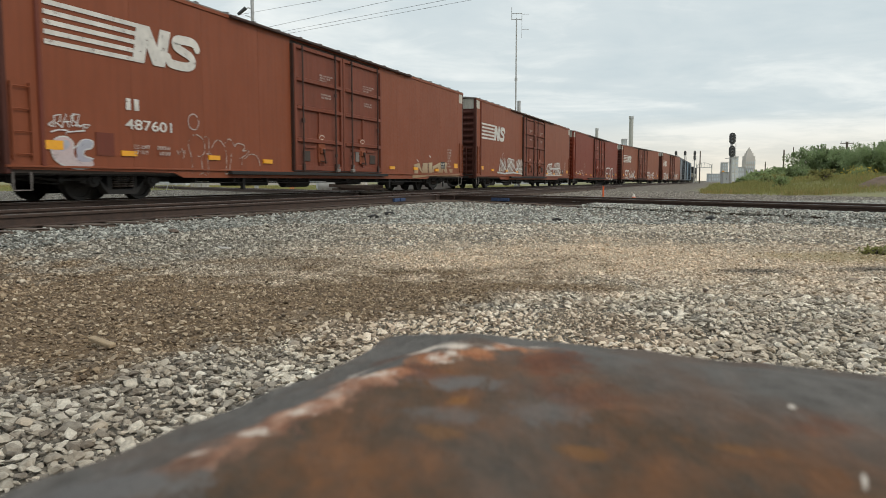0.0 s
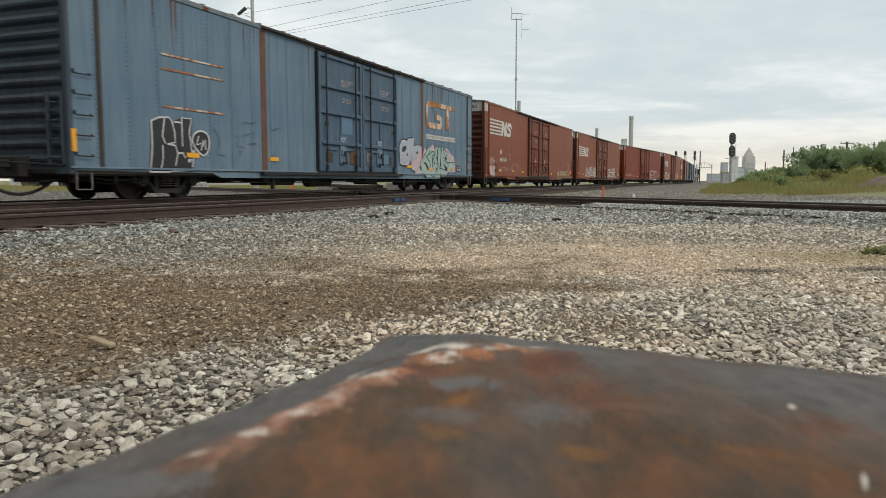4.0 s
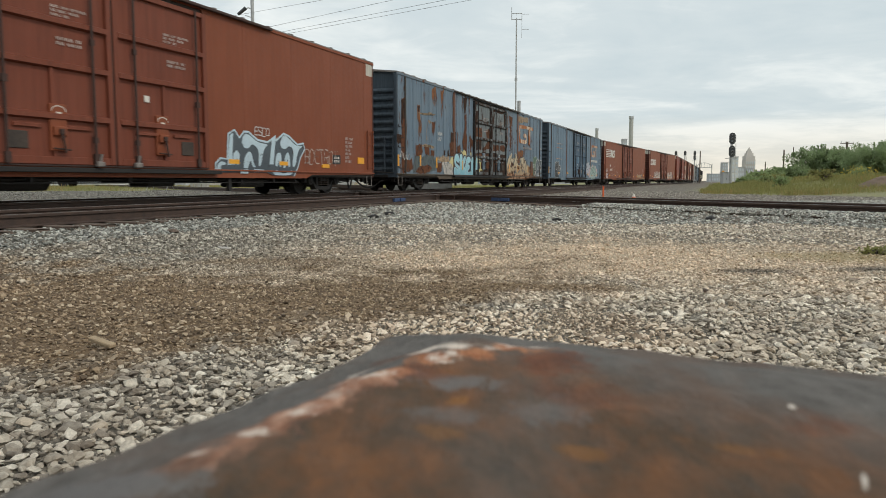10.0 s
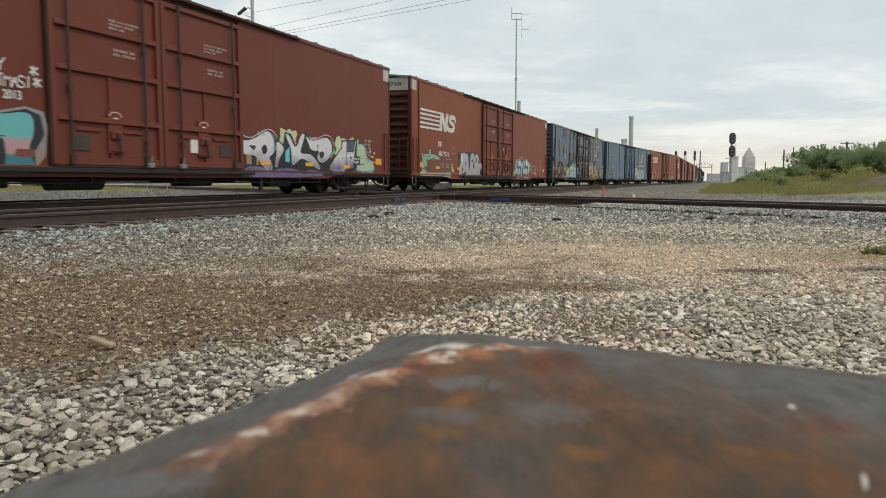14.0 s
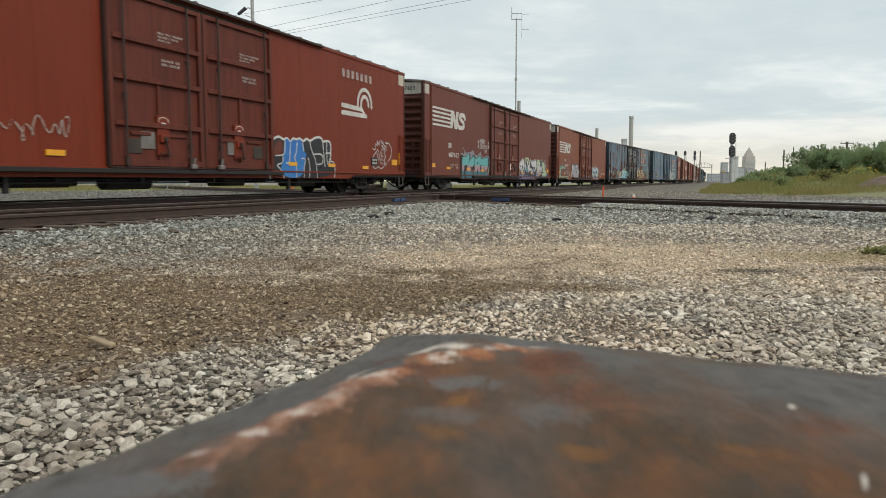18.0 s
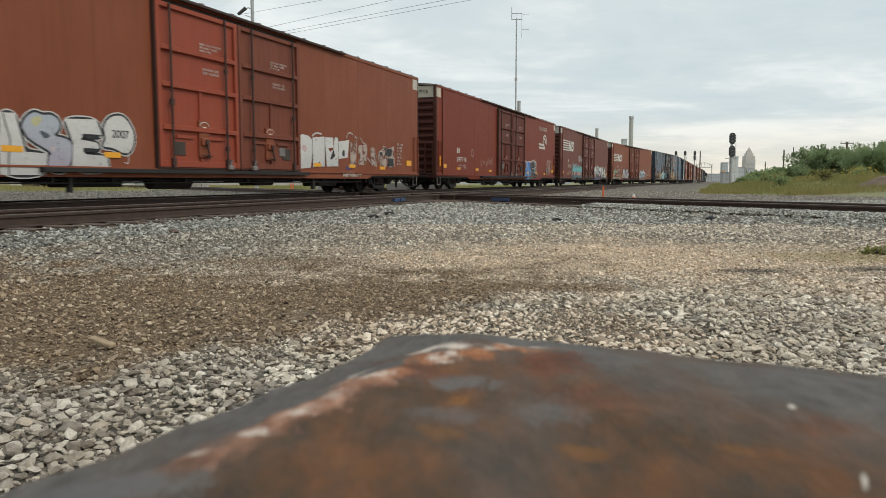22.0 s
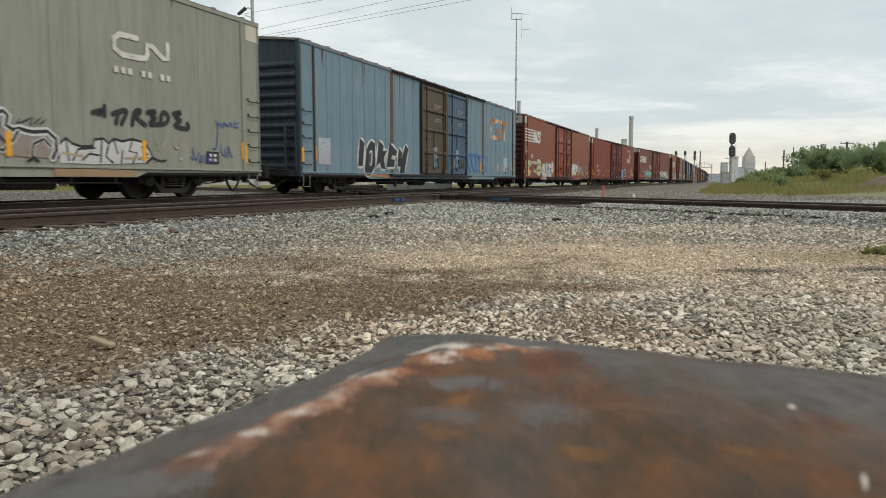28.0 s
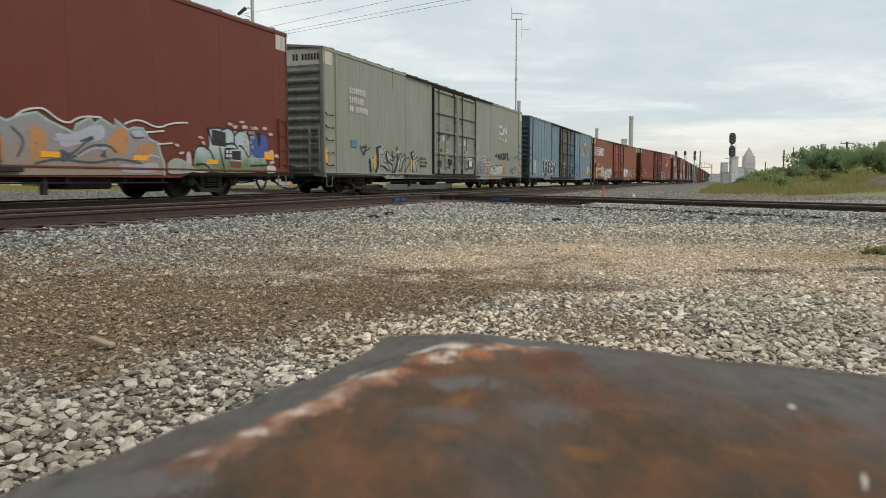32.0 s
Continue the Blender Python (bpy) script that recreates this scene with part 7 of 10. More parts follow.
mural(BOX[7], -9.31, -4.49, 0.48, 2.04, "black block graffiti with white outline", [
    ("c", "s_white", 0.2, "2L4-9u7L"),
    ("c", "s_white", 0.2, "9GBlGzLvLMF7A9"),
    ("c", "s_white", 0.2, "MKP-VtUkZmVYXISIQS"),
    ("c", "s_white", 0.2, "YLczmmkegfeZjXiM"),
    ("c", "s_white", 0.2, "mNotslscxz-rvApAqM"),
    ("F", "s_black", 0, "2L4-9u7L"),
    ("F", "s_black", 0, "9GBlGzLvLMF7A9"),
    ("F", "s_black", 0, "MKP-VtUkZmVYXISIQS"),
    ("F", "s_black", 0, "YLczmmkegfeZjXiM"),
    ("F", "s_black", 0, "mNotslscxz-rvApAqM"),
    ("f", "s_white", 0, "EiImHLEN"),
    ("f", "s_slate", 0, "EfHiGOEP"),
    ("F", "s_black", 0, "49A3FAC7"),
    ("f", "s_orange", 0, "08D1SAk6f240")])
mural(BOX[8], 6.94, 12.02, 0.91, 2.18, "smeared black tag and small blue tags", [
    ("l", "s_black", 0.11, "7pDxAf"),
    ("l", "s_black", 0.11, "8f9s"),
    ("l", "s_black", 0.11, "EfFwIwFoJg"),
    ("l", "s_black", 0.11, "KvOyLqOqKhOi"),
    ("l", "s_black", 0.11, "PiQzTuSkOi"),
    ("l", "s_black", 0.11, "VxZ-VsZqUicfbn"),
    ("l", "s_black", 0.11, "0o4s2n"),
    ("l", "s_black", 0.11, "4w4m"),
    ("l", "s_navy", 0.035, "pvqmrusm"),
    ("l", "s_navy", 0.035, "tntvvp"),
    ("l", "s_navy", 0.035, "voxwxo"),
    ("l", "s_navy", 0.035, "zxyo-p"),
    ("l", "s_navy", 0.035, "zt-v"),
    ("l", "s_navy", 0.035, "qrpInK"),
    ("l", "s_navy", 0.035, "rOrEtA"),
    ("l", "s_navy", 0.035, "tKu9"),
    ("l", "s_navy", 0.035, "vNvA"),
    ("l", "s_navy", 0.035, "vOx9"),
    ("l", "s_navy", 0.035, "dJe0gD"),
    ("l", "s_navy", 0.035, "g1hCi2g1"),
    ("l", "s_navy", 0.035, "jBj0"),
    ("l", "s_navy", 0.035, "k2lCm3k1"),
    ("l", "s_navy", 0.035, "c7d4"),
    ("l", "s_navy", 0.035, "m2o2"),
    ("l", "s_ghost", 0.04, "NPOARP"),
    ("l", "s_ghost", 0.04, "UPWEZT"),
    ("f", "s_pink", 0, "X5Y7Y3X2")])

rnd_rust = random.Random(909)
for k in range(46):
    x, z = rnd_rust.uniform(3.2, 9.5), rnd_rust.uniform(0.56, 1.05) if k % 3 else rnd_rust.uniform(1.0, 1.9)
    w, h = rnd_rust.uniform(0.08, 0.34), rnd_rust.uniform(0.05, 0.16)
    blister = cloud_patch(BOX[2], x - w, x + w, z - h, z + h, M["rust_run"], k + 900, 5)
    blister.name, blister.location.y = "rust_blister", -0.0235

stains(BOX[2], -13.12, -3.19, 0.73, 4.88, -HW - 0.0118, "rust stain on the blue paint", [
    ("st_rust", "3m6o6d6R6H6040373O3b"),
    ("st_dark", "3l6n6f5Z4a3V3f"),
    ("st_dark", "0P3P3J1J0K"),
    ("st_orange", "ElGlGdHXGPFRFZEb"),
    ("st_dark", "EjGkFeFf"),
    ("st_rust", "DJHLIGHDDC"),
    ("st_rust", "JJNJNDKE"),
    ("st_slate", "CCOESAS3B1"),
    ("st_rust", "F5M7P5N2C1"),
    ("st_rust", "6AABB48162"),
    ("st_tan", "FgShShFf"),
    ("st_tan", "McSaSaMb"),
    ("st_tan", "LaLbLKLK"),
    ("st_tan", "HKRKRJHK"),
    ("st_orange", "PyS+StRmQsQnPs"),
    ("st_rust", "PbScRUQRPV"),
    ("st_rust", "OHRIRDOD"),
    ("st_orange", "WzZ+YpXgXo"),
    ("st_rust", "h+i-iYhX"),
    ("st_dark", "fXkXkQjGeEfN"),
    ("st_rust", "eOkPkHfE"),
    ("st_rust", "lMoOoHlH"),
    ("st_dark", "rzv+uttnsnrv"),
    ("st_rust", "smunuYvSuKrKqRsa"),
    ("st_dark", "ZIaJaFZE"),
    ("st_dark", "cIdJeEcE"),
    ("st_tan", "SDWDdEeAZ9WASA"),
    ("st_pale", "X9e9h6h0Z1Y5"),
    ("st_rust", "S9XAX3T2"),
    ("st_rust", "yX-T-NyO")])
stains(BOX[2], -6.86, 11.04, 0.59, 4.79, -HW - 0.0118, "stain on the blue paint", [
    ("st_orange", "azbzblbZaDZD"),
    ("st_orange", "kRpSp0k0"),
    ("st_orange", "aAjC-C-1Z0"),
    ("st_rust", "ttvsvXtZ"),
    ("st_tan", "kzt-twku"),
    ("st_rust", "cxfxepeheWdSdl"),
    ("s_yellow", "0C1G1F2G2B280709"),
    ("s_yellow", "6L7K8N9L9K9H8H7J"),
    ("s_yellow", "BKCLCHCH")])
stains(BOX[2], -3.10, 3.11, 0.61, 4.76, -HW - 0.0565, "burnt brown stain on the door", [
    ("st_dark", "1t8v6m7i1h"),
    ("st_rust", "2fDhEZDO1N"),
    ("st_dark", "1UDUDO1N"),
    ("st_rust", "LfTfTPEONU"),
    ("st_dark", "0KUMT100"),
    ("st_rust", "CGSFS9F9"),
    ("st_dark", "6mRnRl6i"),
    ("st_dark", "Zzy-yyZw"),
    ("st_dark", "ZsbtbiZh"),
    ("st_rust", "YUzTzPYO"),
    ("st_dark", "YM-M-2X1"),
    ("st_rust", "dIiIiCdB"),
    ("st_dark", "vyzyzlwm"),
    ("s_yellow", "6HAICEC8F7F58569"),
    ("st_rust", "2KQLQJ2I")])
stains(BOX[2], -3.06, -2.77, 1.02, 1.78, -HW - 0.1375, "cyan spray that runs on to the door frame", [
    ("s_cyan", "7-q-zW-100")])
stains(BOX[8], -2.69, 2.08, 1.08, 3.27, -HW - 0.0565, "stain on the grey door", [
    ("st_slate", "FpLsLmPjNgIdFc"),
    ("st_slate", "1nAoAj6i6g1j"),
    ("st_pale", "2a7b6X2X"),
    ("st_pale", "HaMbLXHX"),
    ("st_pale", "galalXgX"),
    ("st_pale", "wa-a+YwX"),
    ("st_pale", "6G8G8A6B"),
    ("st_rust", "5P9Q9G7H5K"),
    ("st_dark", "GLPKPIGI"),
    ("st_dark", "GFRGQ3H3"),
    ("st_dark", "0L5K5J0K"),
    ("st_rust", "a7d6e0a0"),
    ("st_dark", "kMpMoIlI"),
    ("st_pale", "mHoGnAmC"),
    ("st_dark", "HzJyIxHy"),
    ("st_dark", "M+P-P+M+")])
stains(BOX[8], -2.77, 2.56, 0.59, 0.91, -HW - 0.0465, "rusty smear along the sill", [
    ("st_dark", "OmRnQGOG"),
    ("st_rust", "RwZvYIRG"),
    ("st_dark", "ZqcrbJZI"),
    ("st_rust", "0WAdMZM700"),
    ("st_rust", "cj-w+OcE"),
    ("st_dark", "z+---OzO")])
mural(BOX[0], 6.41, 12.55, 0.53, 1.60, "cream blocky letters", [
    ("F", "s_cream", 0, "2b8gBKCgIhIHBG7T6E2E"),
    ("F", "s_cream", 0, "JiOjOHJH"),
    ("F", "s_cream", 0, "OYZlaIVIVXQRQIOI"),
    ("F", "s_cream", 0, "alilhWjIfIdTcIaI"),
    ("F", "s_cream", 0, "lSqUqJmJ"),
    ("F", "s_cream", 0, "0D-G+1Z2K001"),
    ("L", "s_black", 0.03, "BKCf"),
    ("L", "s_black", 0.03, "OYPH"),
    ("L", "s_black", 0.03, "JHJh"),
    ("L", "s_white", 0.04, "5o7j"),
    ("L", "s_white", 0.04, "K-Mx")])
mural(BOX[-1], -9.05, -2.71, 0.87, 1.90, "dense white wildstyle letters", [
    ("F", "s_ghost", 0, "5R9yDgGyJHB133"),
    ("F", "s_ghost", 0, "LxcweUU0K7"),
    ("F", "s_ghost", 0, "gru--Lv4j6"),
    ("L", "s_white", 0.09, "317vDHGyK2"),
    ("L", "s_white", 0.09, "N2OybuQVd3"),
    ("L", "s_white", 0.09, "g3mxu4hNzL"),
    ("L", "s_white", 0.09, "05G1c6+1"),
    ("L", "s_white", 0.09, "-4xm"),
    ("L", "s_white", 0.09, "9jKAUphCrp"),
    ("L", "s_black", 0.05, "B6EZ"),
    ("L", "s_black", 0.05, "UBSO"),
    ("L", "s_black", 0.05, "j8oW")])
mural(BOX[-1], 3.90, 9.80, 0.88, 1.92, "white letters", [
    ("F", "s_ghost", 0, "6nMvO337"),
    ("F", "s_ghost", 0, "Vws-z3Y3"),
    ("L", "s_white", 0.1, "Ns8n2R87LC"),
    ("L", "s_white", 0.1, "R6Vud6STeU"),
    ("L", "s_white", 0.1, "i4gyqzjWw2"),
    ("L", "s_white", 0.1, "00-1"),
    ("L", "s_white", 0.1, "ETrZ"),
    ("L", "s_black", 0.05, "FEGf"),
    ("L", "s_black", 0.05, "a9YT")])
mural(BOX[8], 2.95, 5.97, 0.80, 1.78, "silver, blue and black graffiti with a white rim", [
    ("F", "s_grey", 0, "0f5n9tCsEyG-JvNsRnRsVyaxd+fvejhekgneqdxf-W-Hz7m7WCG201"),
    ("F", "plate_blue", 0, "HnNoSmSaYZXKKHIW"),
    ("F", "plate_blue", 0, "O7W9V0N0"),
    ("L", "s_white", 0.17, "0f5n9tCsEyG-JvNsRnRsVyaxd+fvejhekgneqdxf-W-Hz7"),
    ("L", "s_black", 0.075, "0f5n9tCsEyG-JvNsRnRsVyaxd+fvejhekgneqdxf-W-Hz7"),
    ("L", "s_white", 0.12, "CrDbIJLWSaSl"),
    ("L", "s_black", 0.06, "CrDbIJLWSaSl"),
    ("L", "s_white", 0.11, "0N4U7L87"),
    ("L", "s_black", 0.06, "0N4U7L87"),
    ("L", "s_white", 0.11, "UXWMcEhSjc"),
    ("L", "s_black", 0.06, "UXWMcEhSjc"),
    ("L", "s_white", 0.1, "p9qOvVyM"),
    ("L", "s_black", 0.055, "p9qOvVyM"),
    ("L", "s_black", 0.055, "DbD7"),
    ("L", "s_black", 0.055, "2a8eAm"),
    ("L", "s_black", 0.055, "MGVDR5"),
    ("L", "s_black", 0.055, "blaYeM"),
    ("L", "s_black", 0.055, "80D6G1"),
    ("L", "s_black", 0.055, "n2q7s2"),
    ("L", "s_black", 0.03, "joksjmnrqvpm"),
    ("L", "s_black", 0.03, "rouwtnwt")])
mural(BOX[8], 6.02, 9.11, 0.80, 1.40, "white letters with thin black outlines", [
    ("F", "s_white", 0, "0C0e4u7iCdIfJuOyRnUzZuf-nvqdsMo7I012"),
    ("L", "s_black", 0.06, "0C0e4u7iCdIfJuOyRnUzZuf-nvqdsMo7"),
    ("L", "s_black", 0.045, "4r58"),
    ("L", "s_black", 0.045, "78AXJb"),
    ("L", "s_black", 0.045, "C9GOLL"),
    ("L", "s_black", 0.045, "NuM5"),
    ("L", "s_black", 0.045, "RmPJT5"),
    ("L", "s_black", 0.045, "UwWQZaY6"),
    ("L", "s_black", 0.045, "fydYiUf6"),
    ("L", "s_black", 0.045, "ljpTjF"),
    ("L", "s_black", 0.045, "rMxD-F"),
    ("L", "s_cream", 0.05, "2NCI"),
    ("L", "s_cream", 0.05, "aGpK")])
# placards and plates on doors and sides
DOOR_Y = -HW - 0.085
for k, x0, x1, z0, z1, mat, label in (
        (8, 0.37, 0.82, 1.38, 1.69, "plate_blue", "blue placard"), (8, 1.84, 2.38, 1.20, 1.71, "white", "white placard"), (8, -2.42, -2.10, 1.22, 1.38, "grime", "small dark frame"),
        (8, 1.15, 1.32, 2.25, 2.55, "white", "white sticker"), (8, -1.95, -1.80, 2.35, 2.62, "white", "white sticker"), (3, 0.95, 1.10, 2.28, 2.43, "white", "white sticker"),
        (3, 1.36, 1.52, 1.62, 1.79, "white", "white sticker"), (5, -2.2, -1.75, 1.2, 1.6, "galv", "worn grey placard"), (5, 1.0, 1.4, 1.15, 1.5, "galv", "worn grey placard"),
        (1, 1.9, 2.35, 1.1, 1.5, "plate_blue", "blue placard board"), (1, 0.4, 0.85, 1.15, 1.5, "galv", "worn grey placard"), (7, 1.0, 1.4, 1.15, 1.5, "galv", "worn grey placard"),
        (0, 1.0, 1.35, 1.15, 1.5, "galv", "worn grey placard"), (6, 2.0, 2.3, 1.2, 1.45, "galv", "worn grey placard"), (4, 1.0, 1.35, 1.15, 1.5, "white", "white placard")):
    sheet(BOX[k], "placard", x0, x1, z0, z1, M[mat], label, DOOR_Y)
sheet(BOX[6], "data_panel", 9.6, 10.2, 1.44, 1.74, M["black"])
sheet(BOX[6], "data_panel", 9.1, 9.35, 1.45, 1.58, M["black"])
for k in (0, 3, 4, 5, 6, 9):
    for x in (-0.55, 0.55):
        put("latch", "latch", lambda: Geo().box(-0.10, 0.10, -HW - 0.26, -HW - 0.14, 0.74, 0.86, 0.02).tube((0, -HW - 0.20, 0.80), (0.05, -HW - 0.22, 1.02), 0.03, n=6), M["galv"], BOX[k], pose(x, 0, 0), "worn pale door latch")

# ---- two engines at the head of the train ----
def locomotive(k, offset):
    car = empty("locomotive")
    m = M["loco"]
    part("frame", Geo().box(-10.6, 10.6, -1.45, 1.45, 1.15, 1.55, 0.04), M["under"], car)
    part("long_hood", Geo().box(-9.2, 5.6, -0.95, 0.95, 1.55, 4.2, 0.12).box(-9.0, -4.0, -1.2, 1.2, 3.4, 4.5, 0.15), m, car)
    cab = part("cab", Geo().box(5.6, 8.2, -1.5, 1.5, 1.55, 4.55, 0.15), m, car)
    for y in (-1.51, 1.47):
        part("cab_window", Geo().box(6.2, 7.6, y, y + 0.04, 3.2, 4.0), M["black"], cab)
    part("short_hood", Geo().box(8.2, 10.3, -1.0, 1.0, 1.55, 3.2, 0.15), m, car)
    part("fuel_tank", Geo().box(-3.0, 3.0, -1.3, 1.3, 0.35, 1.15, 0.15), M["under"], car)
    for x in (-6.6, 6.6):
        t = part("truck", Geo().box(x - 2.3, x + 2.3, -1.2, 1.2, 0.55, 1.0, 0.08), M["under"], car)
        for dx in (-1.7, 0, 1.7):
            part("wheelset", Geo().tube((x + dx, -0.85, 0.52), (x + dx, -0.70, 0.52), 0.52, n=20).tube((x + dx, 0.70, 0.52), (x + dx, 0.85, 0.52), 0.52, n=20), M["wheel"], t)
    for y in (-1.42, 1.42):
        g = Geo().path([(-10.4, y, 2.5), (5.4, y, 2.5)], 0.025)
        for x in np.arange(-10.4, 5.5, 1.6):
            g.tube((x, y, 1.55), (x, y, 2.5), 0.02, n=5)
        part("handrail", g, M["cream"], car)
    for x in (-7.5, -5.5, -1.0):
        part("roof_fan", Geo().tube((x, 0, 4.3), (x, 0, 4.62), 0.6, n=16), M["under"], car)
    tagged(car, "dark diesel locomotive far ahead at the head of the train", "locomotive", "locomotives of the train")
    CARS.append((car, offset))


locomotive(0, -6.96)
locomotive(1, -7.74)


# ---- plants ----
def leafy(name, base, glow=0.6):
    """Thin leaves and blades: each its own tint, part of the light passing through."""
    n = Nodes(name)
    r = n.island()
    col = n.ramp(r, [(0.0, shade(base, 0.75)), (0.5, base), (1.0, shade(base, 1.25))])
    col = n.mix(n.math("MULTIPLY", n.noise(n.world_coords(), 0.5, 3), 0.7), col, (base[0] * 1.5, base[1] * 1.15, base[2] * 0.9))
    n.done(col, 0.7)
    tr = n.N.new("ShaderNodeBsdfTranslucent")
    n.L.new(n.mix(0.5, col, shade((base[0] * 1.3, base[1] * 1.5, base[2]), 1.0)), tr.inputs["Color"])
    ms = n.N.new("ShaderNodeMixShader")
    ms.inputs[0].default_value = glow
    n.L.new(n.bsdf.outputs[0], ms.inputs[1])
    n.L.new(tr.outputs[0], ms.inputs[2])
    n.L.new(ms.outputs[0], n.N["Material Output"].inputs[0])
    return n.m


# leaf greens are lightened to carry the haze over the bank
M["leaf"] = leafy("hazy_green_leaves", (0.245, 0.315, 0.195))
M["leaf_far"] = leafy("hazy_green_far_leaves", (0.250, 0.315, 0.175))
M["grass"] = leafy("dry_green_grass", (0.225, 0.222, 0.098))
M["grass_dry"] = leafy("straw_grass", (0.31, 0.235, 0.115))
M["flower"] = leafy("yellow_flowers", (0.52, 0.41, 0.10))
M["bark"] = plain("grey_brown_bark", (0.09, 0.07, 0.055), 0.9, 0, 9, 0.4, 0.6)


def quads_mesh(name, centres, axes_a, axes_b):
    """Many loose quads at once, from arrays of centres and half axes."""
    n = len(centres)
    v = np.empty((n, 4, 3), np.float32)
    v[:, 0], v[:, 1] = centres - axes_a - axes_b, centres + axes_a - axes_b
    v[:, 2], v[:, 3] = centres + axes_a + axes_b, centres - axes_a + axes_b
    return raw_mesh(name, v.reshape(-1, 3), np.arange(4 * n, dtype=np.int32).reshape(n, 4))


def raw_mesh(name, verts, faces):
    me = bpy.data.meshes.new(name)
    k = faces.shape[1]
    me.vertices.add(len(verts))
    me.vertices.foreach_set("co", np.ascontiguousarray(verts, np.float32).ravel())
    me.loops.add(faces.size)
    me.loops.foreach_set("vertex_index", np.ascontiguousarray(faces, np.int32).ravel())
    me.polygons.add(len(faces))
    me.polygons.foreach_set("loop_start", np.arange(0, faces.size, k, dtype=np.int32))
    me.polygons.foreach_set("use_smooth", np.zeros(len(faces), dtype=bool))
    me.update(calc_edges=True)
    return me


def bush(name, x, y, width, height, leaves, seed, mat, leaf=0.07, label="", category="bush", group="bushes on the bank"):
    """Thing: stems that fork upward and a ragged crown of small leaves with gaps."""
    rng = np.random.default_rng(seed)
    rnd = random.Random(seed)
    z0 = ground_height(x, y) - 0.05
    ob = empty(name, pose(x, y, z0))
    g = Geo()
    tips = []
    for k in range(9):
        a = rnd.uniform(0, 2 * math.pi)
        r = rnd.uniform(0.05, 0.42) * width
        top = Vector((r * math.cos(a), 0.6 * r * math.sin(a), height * rnd.uniform(0.45, 0.80)))
        mid = Vector((top.x * 0.4, top.y * 0.4, top.z * 0.5))
        g.tube((top.x * 0.08, top.y * 0.08, 0), mid, 0.05, 0.035, 6).tube(mid, top, 0.035, 0.015, 5)
        tips.append(top)
        for _ in range(3):
            t2 = mid + Vector((rnd.uniform(-0.3, 0.3) * width, rnd.uniform(-0.2, 0.2) * width, rnd.uniform(0.1, 0.42) * height))
            g.tube(mid, t2, 0.025, 0.01, 5)
            tips.append(t2)
    part("stem", g, M["bark"], ob)
    # clumps round the branch tips
    cl = []
    for t in tips:
        for _ in range(5):
            cl.append((t.x + rnd.gauss(0, 0.10) * width, t.y + rnd.gauss(0, 0.08) * width, max(0.12 * height, t.z + rnd.gauss(0.0, 0.13) * height), rnd.uniform(0.07, 0.16) * height))
    for _ in range(30):
        cl.append((rnd.uniform(-0.5, 0.5) * width, rnd.uniform(-0.35, 0.35) * width, rnd.uniform(0.05, 0.45) * height, rnd.uniform(0.08, 0.16) * height))
    cl = np.array(cl)
    pick = rng.integers(0, len(cl), leaves)
    d = rng.normal(size=(leaves, 3))
    d /= np.linalg.norm(d, axis=1)[:, None]
    c = cl[pick, :3] + d * (cl[pick, 3] * rng.uniform(0.3, 1.1, leaves) ** 0.6)[:, None]
    # upright sprigs break the outline
    spr = leaves // 10
    for k in range(24):
        t = tips[rnd.randrange(len(tips))]
        idx = rng.integers(0, leaves, spr // 24)
        up = rng.uniform(0, 1, len(idx))
        c[idx] = np.column_stack([t.x + rnd.uniform(-0.06, 0.06) * width + rng.normal(0, 0.04, len(idx)), np.full(len(idx), t.y) + rng.normal(0, 0.04, len(idx)), t.z + height * (0.08 + 0.22 * up)])
    c = c[c[:, 2] > 0.02]
    m = len(c)
    a = rng.normal(size=(m, 3))
    a /= np.linalg.norm(a, axis=1)[:, None]
    b = np.cross(a, rng.normal(size=(m, 3)))
    b /= np.linalg.norm(b, axis=1)[:, None]
    s = rng.uniform(0.6, 1.4, m)[:, None] * leaf
    part("crown", quads_mesh("crown", c, a * s, b * s * 0.45), mat, ob)
    return tagged(ob, label or "dense green bush with an uneven ragged outline", category, group)


def at(px, depth, py=None):
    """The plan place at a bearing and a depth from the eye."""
    return (px - 784) / 1290 * depth, depth


for k, (px, dep, w, h, n) in enumerate([(1444, 62, 4.4, 2.9, 15000), (1470, 64, 4.6, 2.55, 12000), (1508, 60, 5.0, 2.75, 14000), (1545, 57, 4.8, 2.85, 14000), (1588, 56, 5.0, 3.0, 10000), (1628, 58, 5.0, 2.8, 4000), (1405, 60, 3.2, 1.5, 5000)]):
    x, y = at(px, dep)
    bush("bush", x, y, w, h, int(n * 1.5), 100 + k, M["leaf"], 0.050, "dense dark green bush on the weedy bank")
for k, (px, dep, w, h, n) in enumerate([(1342, 85, 3.6, 1.4, 1800), (1376, 95, 5.0, 1.7, 2200), (1363, 120, 5.5, 2.1, 2000), (1392, 110, 4.5, 2.1, 1600), (1322, 78, 2.5, 0.9, 1000)]):
    x, y = at(px, dep)
    bush("bush", x, y, w, h, n, 140 + k, M["leaf_far"], 0.10, "grey-green bush beyond the weedy bank")


